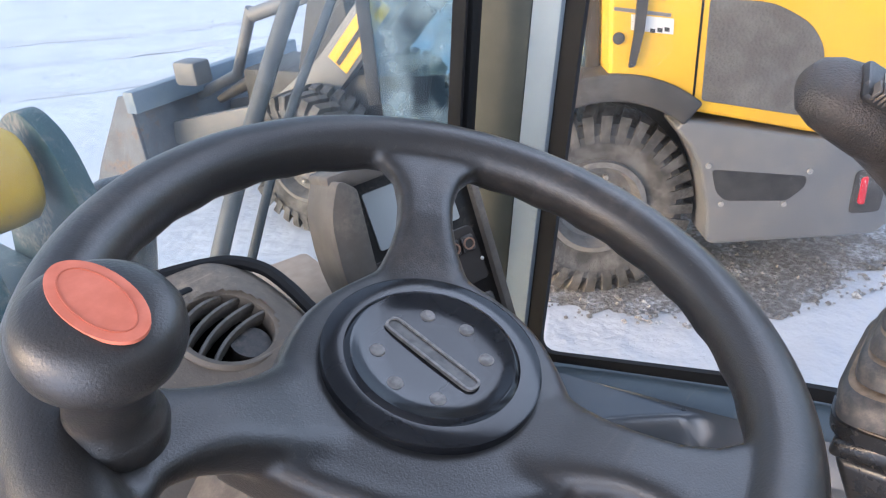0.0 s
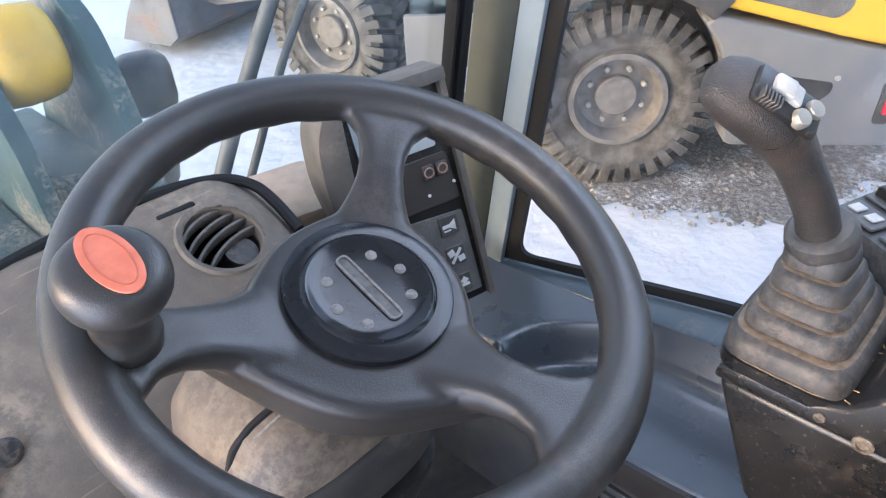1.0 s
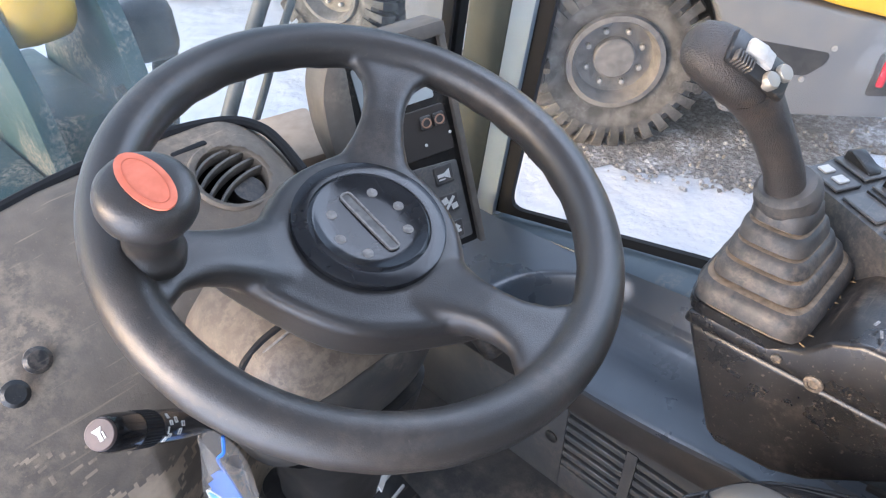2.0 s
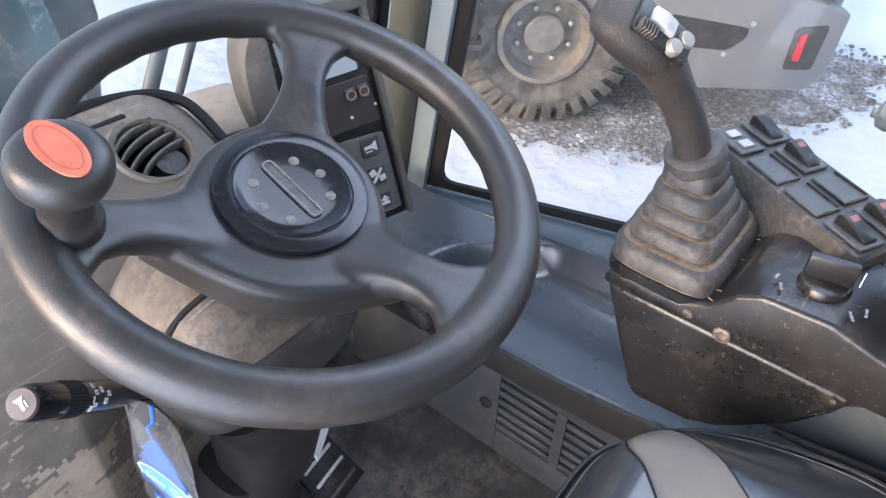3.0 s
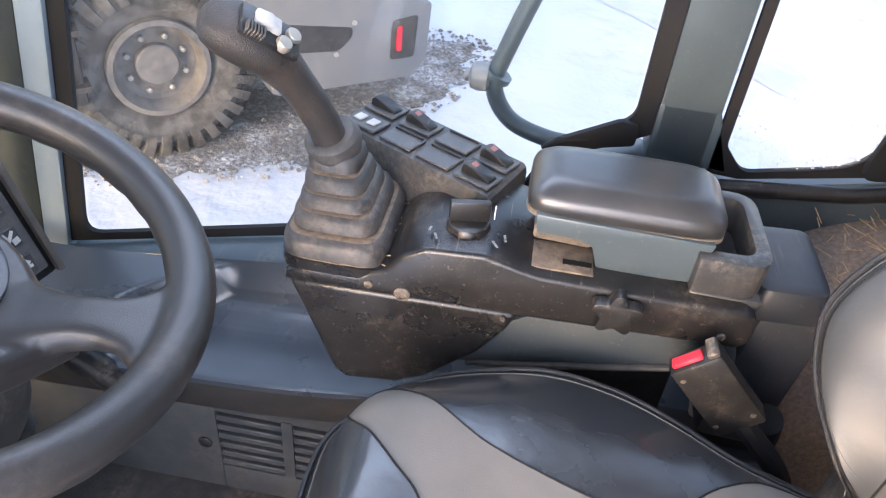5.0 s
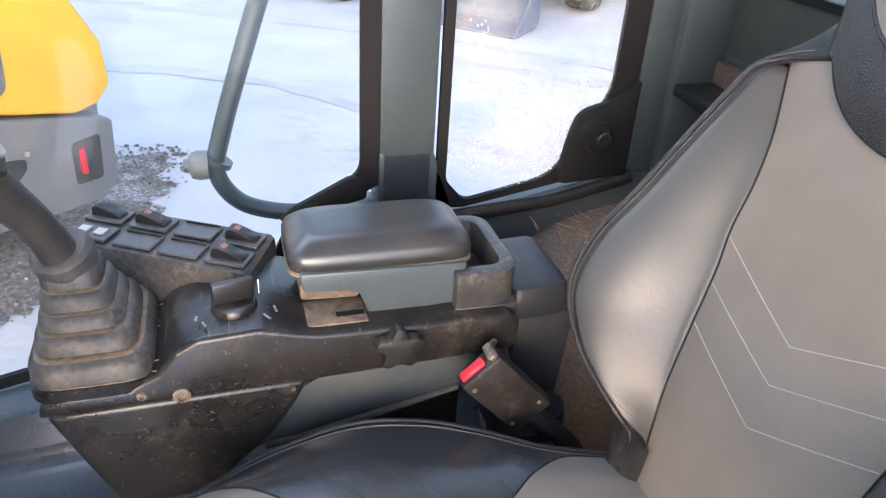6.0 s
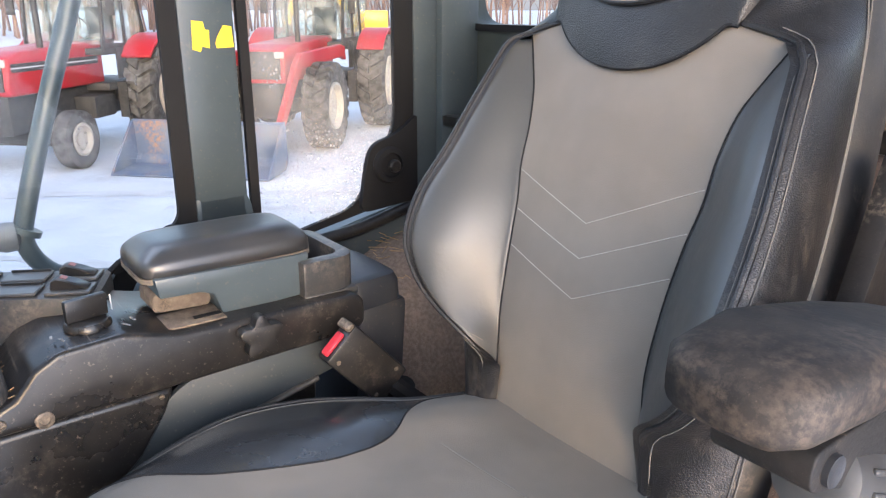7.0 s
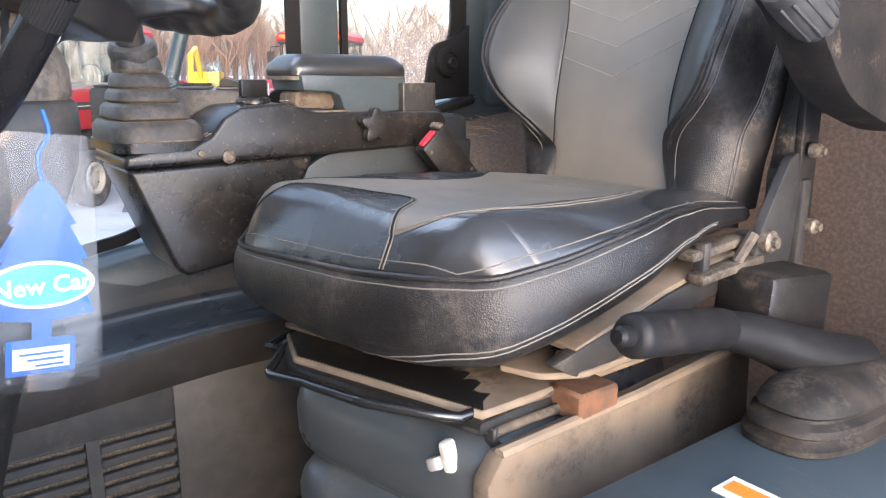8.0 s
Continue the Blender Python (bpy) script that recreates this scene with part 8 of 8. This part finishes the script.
    panes.append(prism([(c - 0.60, hood_h), (c - 0.59, hood_h), (c - 0.37, top - 0.16), (c - 0.38, top - 0.16)], 2 * d - 0.1, 0, 1, Matrix.Translation((0, -d + 0.05, 0)) @ XZ))
    for p in panes:
        part("cab_window", p, M_TRGLASS, cab, "pale cab window")
    part("driver_seat", join(box(0.45, 0.48, 0.14, (c - 0.1, 0, hood_h - 0.0), 0.04), box(0.14, 0.46, 0.55, (c - 0.34, 0, hood_h + 0.30), 0.05)), M_DARK, cab)
    part("steering_wheel", join(tube([(c + 0.32 + 0.05 * math.cos(q), 0.19 * math.sin(q), hood_h + 0.24 + 0.18 * math.cos(q)) for q in [2 * math.pi * k / 14 for k in range(14)]], 0.016, 6, closed=True), tube([(c + 0.33, 0, hood_h + 0.24), (c + 0.5, 0, hood_h - 0.08)], 0.03, 8)), M_DARK, cab)
    for y in (-d - 0.04, d + 0.01):
        part("door_panel", span(c - 0.50, c + 0.10, y, y + 0.03, hood_h - 0.62, hood_h - 0.06, 0.01), M_RED if stripe else M_DARK, t)
        part("door_glass_low", span(c + 0.14, c + 0.46, y, y + 0.03, hood_h - 0.55, hood_h - 0.07, 0.01), M_DARK, t)
    part("cab_floor", span(c - 0.45, c + 0.70, -d + 0.01, d - 0.01, hood_h - 0.72, hood_h - 0.60, 0.02), M_DARK, t)
    part("step", join(*[span(c + 0.16, c + 0.46, y, y + 0.16, z, z + 0.03) for y in (-d - 0.15, d - 0.01) for z in (0.55, 0.80, 1.05)], *[span(c + 0.15 + 0.3 * k, c + 0.17 + 0.3 * k, y, y + 0.16, 0.55, hood_h - 0.6) for k in range(2) for y in (-d - 0.15, d - 0.01)]), M_DARK, t)
    for y in (-d - 0.20, d + 0.17):
        part("mirror", join(box(0.04, 0.14, 0.24, (c + 0.70, y, top - 0.42), 0.015), tube([(c + 0.66, math.copysign(d, y), top - 0.2), (c + 0.70, y, top - 0.22), (c + 0.70, y, top - 0.36)], 0.012, 6)), M_DARK, cab)
    for y in (-rear_y - 0.25, rear_y - 0.27):
        ring = [((R + 0.12) * math.cos(a), R + (R + 0.12) * math.sin(a)) for a in [radians(40 + 110 * k / 10) for k in range(11)]]
        ring2 = [((R + 0.07) * math.cos(a), R + (R + 0.07) * math.sin(a)) for a in [radians(40 + 110 * k / 10) for k in range(11)]][::-1]
        part("fender", prism(ring + ring2, 0.52, 0.01, 1, Matrix.Translation((0, y, 0)) @ XZ), M_RED, t)
    part("exhaust", tube([(nose - 0.9, 0.30, hood_h), (nose - 0.9, 0.30, hood_h + 0.9)], 0.045, 10), M_DARK, t)
    for y in (-0.3, 0.3):
        part("head_lamp", span(nose + 0.005, nose + 0.03, y - 0.08, y + 0.08, hood_h - 0.22, hood_h - 0.12, 0.01), M_BTN, t)
    for y in (-0.74, 0.74):
        part("work_lamp", box(0.10, 0.13, 0.08, (c + 0.74, y * 0.8, top - 0.03), 0.02), material("amber lamp", (0.8, 0.22, 0.04), 0.3), t)
    if loader:
        for y in (-0.62, 0.62):
            part("loader_arm", prism([(0.9, 1.35), (0.95, 1.60), (1.2, 1.65), (3.45, 1.60), (3.66, 1.46), (nose + 1.32, 0.42), (nose + 1.17, 0.32), (3.42, 1.36), (1.2, 1.42)], 0.09, 0.015, 1, Matrix.Translation((0, y - 0.045, 0)) @ XZ), M_RED, t, "red loader arm")
        nose += 0.65
        bo = [(nose + 0.65, 0.72), (nose + 0.62, 0.12), (nose + 0.75, 0.04), (nose + 1.42, 0.02), (nose + 1.42, 0.05), (nose + 0.80, 0.09), (nose + 0.70, 0.2), (nose + 0.72, 0.70)]
        part("loader_bucket", join(prism(bo, 2.3, 0.01, 1, Matrix.Translation((0, -1.50, 0)) @ XZ), *[prism([(nose + 0.65, 0.72), (nose + 0.62, 0.12), (nose + 0.75, 0.04), (nose + 1.42, 0.02), (nose + 0.76, 0.70)], 0.03, 0.004, 1, Matrix.Translation((0, y, 0)) @ XZ) for y in (-1.52, 0.79)]), material("blue rusty bucket", (0.13, 0.17, 0.26), 0.6, second=(0.2, 0.23, 0.28), scale=3, stains=(0.42, 0.23, 0.14), stain_scale=1.6, stain_at=(0.5, 0.66)), t, "grey-blue bucket with rust patches")
    return t
def heading(x, y, ang):
    return Matrix.Translation((x, y, 0)) @ pose(0, 0, 0, 0, 0, ang)
HD = math.degrees(math.atan2(0.69, -0.73))
tractor(heading(13.95, -3.15, HD), 2.45, 0.88, 0.44, 0.50, 0.26, 1.72, True, "older red tractor with a black side stripe, standing on snow", cab_x=0.42)
tractor(heading(13.53, -7.22, 134.9), 2.76, 0.90, 0.72, 0.52, 0.42, 1.74, False, "red tractor with a front loader and rusty bucket", True, rear_y=1.1, cab_x=0.30)
tractor(heading(18.0, 1.2, HD + 6), 2.45, 0.86, 0.44, 0.50, 0.26, 1.70, True, "red tractor parked further back on the snow")

# ---- yellow machine and woods far behind ----
ym = thing("excavator", heading(58, -20.5, 150), "yellow excavator far off on the snow", "excavator", "parked machines")
part("house", span(-1.2, 1.0, -1.1, 1.1, 1.0, 2.2, 0.1), M_YELLOW, ym)
part("cab", span(0.1, 1.3, 0.2, 1.1, 1.1, 2.9, 0.08), M_DARKGLASS, ym)
part("track", join(span(-1.6, 1.6, -1.3, -0.8, 0.0, 0.85, 0.2, 3), span(-1.6, 1.6, 0.8, 1.3, 0.0, 0.85, 0.2, 3)), M_DARK, ym)
part("boom", tube([(0.9, -0.3, 1.8), (2.4, -0.3, 3.9), (4.2, -0.3, 3.4), (4.8, -0.3, 1.4)], 0.2, 8), M_YELLOW, ym)
copy_thing(ym, heading(40, -24, 60))

M_BARK = material("grey-brown winter twigs", (0.30, 0.205, 0.165), 0.9, second=(0.38, 0.27, 0.22), scale=0.6)
rng = random.Random(11)
tv, tf = [], []
def twig(a, b, r0, r1):
    d = (b - a)
    s = d.orthogonal().normalized()
    o = d.normalized().cross(s)
    i = len(tv)
    for p, r in ((a, r0), (b, r1)):
        for k in range(3):
            an = 2 * math.pi * k / 3
            tv.append(p + s * r * math.cos(an) + o * r * math.sin(an))
    for k in range(3):
        tf.append((i + k, i + (k + 1) % 3, i + 3 + (k + 1) % 3, i + 3 + k))
def grow(a, d, length, r, depth):
    b = a + d * length
    twig(a, b, r, r * 0.62)
    if depth == 0:
        return
    for _ in range(rng.choice((3, 3, 4)) if depth > 1 else 4):
        nd = (d + Vector((rng.uniform(-1, 1), rng.uniform(-1, 1), rng.uniform(-0.15, 0.8))) * 0.75).normalized()
        grow(a + d * length * rng.uniform(0.45, 1.0), nd, length * rng.uniform(0.5, 0.75), r * 0.5, depth - 1)
for k in range(800):
    a = radians(rng.uniform(60, 172))     # clockwise from +y
    dist = rng.uniform(62, 110)
    h = rng.uniform(2.6, 5.2)
    grow(Vector((dist * math.sin(a), dist * math.cos(a), -0.1)), Vector((rng.uniform(-0.1, 0.1), rng.uniform(-0.1, 0.1), 1)).normalized(), h, rng.uniform(0.1, 0.2), 3)
me = bpy.data.meshes.new("woods")
me.from_pydata(tv, [], tf)
me.materials.append(M_BARK)
tagged(new("woods", me), "bare leafless winter trees along the field edge", "woods", kind="stuff")

# ---- air freshener in its bag, hung from the stalk ----
af = thing("air_freshener", Matrix.Translation((0.082, 0.260, 1.812)) @ pose(0, 0, 0, 0, -7, 97), "blue tree-shaped air freshener in a clear bag", "air freshener")
M_BAG = glass("clear film", (0.86, 0.87, 0.88), dirt=0.16, dirt_colour=(0.75, 0.75, 0.75))
M_BLUE = material("blue card", (0.02, 0.11, 0.42), 0.5, second=(0.03, 0.13, 0.46), scale=60)
# local: x to the right in the picture's plane, z up, y thickness
def bag_pt(u, v):
    w = 0.040 - 0.012 * v ** 2
    return ((2 * u - 1) * w, 0.006 * math.sin(3.1 * u) + 0.004 * math.sin(9 * v + 4 * u) * (1 - v), -0.055 + 0.175 * v)
bag = part("bag", join(sheet(bag_pt, 12, 20), moved(sheet(lambda u, v: (bag_pt(u, v)[0], -bag_pt(u, v)[1] - 0.004, bag_pt(u, v)[2]), 12, 20), pose(0, 0, 0))), M_BAG, af, "crumpled clear plastic bag")
bag.visible_shadow = False
tree_half = [(0.006, -0.02), (0.006, -0.008), (0.034, -0.004), (0.028, 0.012), (0.034, 0.014), (0.024, 0.034), (0.029, 0.036), (0.017, 0.058), (0.021, 0.060), (0.008, 0.082), (0.003, 0.088)]
tree_o = tree_half + [(-x, z) for x, z in tree_half[::-1]]
card = part("card", join(prism(tree_o, 0.0015, 0, 1, XZ), span(-0.022, 0.022, 0, 0.0015, -0.045, -0.02)), M_BLUE, af, "blue tree-shaped card")
ell = [(0.034 * math.cos(2 * math.pi * k / 36), 0.0165 * math.sin(2 * math.pi * k / 36) + 0.018) for k in range(36)]
ell2 = [(x * 0.9, (z - 0.018) * 0.85 + 0.018) for x, z in ell]
part("oval", join(prism(ell, 0.003, 0, 1, Matrix.Translation((0, -0.0008, 0)) @ XZ)), M_MARK, card)
part("oval_field", prism(ell2, 0.0040, 0, 1, Matrix.Translation((0, -0.0013, 0)) @ XZ), material("sky blue print", (0.10, 0.42, 0.66), 0.5), card)
for flip in (0, 1):
    m = (pose(0, 0.0029, 0.017, 90, 0, 180) if flip else pose(0, -0.0015, 0.017, 90, 0, 0)) @ pose(0, 0, 0, 0, 0, 4)
    part("lettering", moved(lettering("New Car", 0.0165, 0.0002, 0.0004), m), M_MARK, card)
part("footer", span(-0.018, 0.018, -0.0008, 0.0023, -0.041, -0.026), M_MARK, card)
for k in range(3):
    part("print_bar", span(-0.014, 0.014 - 0.005 * k, -0.0012, 0.0027, -0.031 - 0.0042 * k, -0.0295 - 0.0042 * k), M_BLUE, card)
part("string", tube([(0, 0, 0.086), (0.004, 0.002, 0.105), (-0.003, 0.0, 0.12), (0.0, -0.004, 0.135)], 0.0016, 6, smooth=4), M_BLUE, af)

# ---- pedal under the column ----
pd = thing("pedal", Matrix.Translation((0.37, 0.46, FLOOR)), "dark ribbed foot pedal on the cab floor", "pedal")
part("pad", box(0.09, 0.13, 0.012, (0.372, 0.42, 1.345), 0.004, 2, (38, 0, 10)), M_BLACK, pd, world_space=True)
for k in range(4):
    part("rib", moved(box(0.07, 0.006, 0.004, (0, -0.045 + 0.03 * k, 0.008), 0.0015, 1), pose(0.372, 0.42, 1.345, 38, 0, 10)), M_BTN if k in (1, 2) else M_RUBBER, pd, world_space=True)
part("lever", tube([(0.372, 0.44, 1.345), (0.375, 0.50, 1.33), (0.375, 0.55, FLOOR)], 0.012, 10), M_BLACK, pd, world_space=True)

# ---- straw and grit on the hump and shelf ----
rng = random.Random(21)
straw = bmesh.new()
for k in range(90):
    if k < 60:
        x, y = rng.uniform(0.70, 0.86), rng.uniform(-0.76, -0.58)
        z = 1.895 - 0.05 * (y + 0.865) / 0.40 - (0.86 - x) * 0.12
    else:
        x, y, z = rng.uniform(0.55, 0.70), rng.uniform(-0.03, -0.018), 1.886
    l = rng.uniform(0.01, 0.035) if k < 60 else rng.uniform(0.004, 0.012)
    a = rng.uniform(0, 6.28)
    b = tube([(x, y, z), (x + l * math.cos(a), y + l * math.sin(a), z + rng.uniform(0.001, 0.006))], 0.0007, 4)
    straw = join(straw, b)
so = solid("straw", straw, material("dry straw", (0.42, 0.28, 0.14), 0.8, second=(0.3, 0.2, 0.1), scale=90), "dry straw bits on the felt", "straw", kind="stuff")
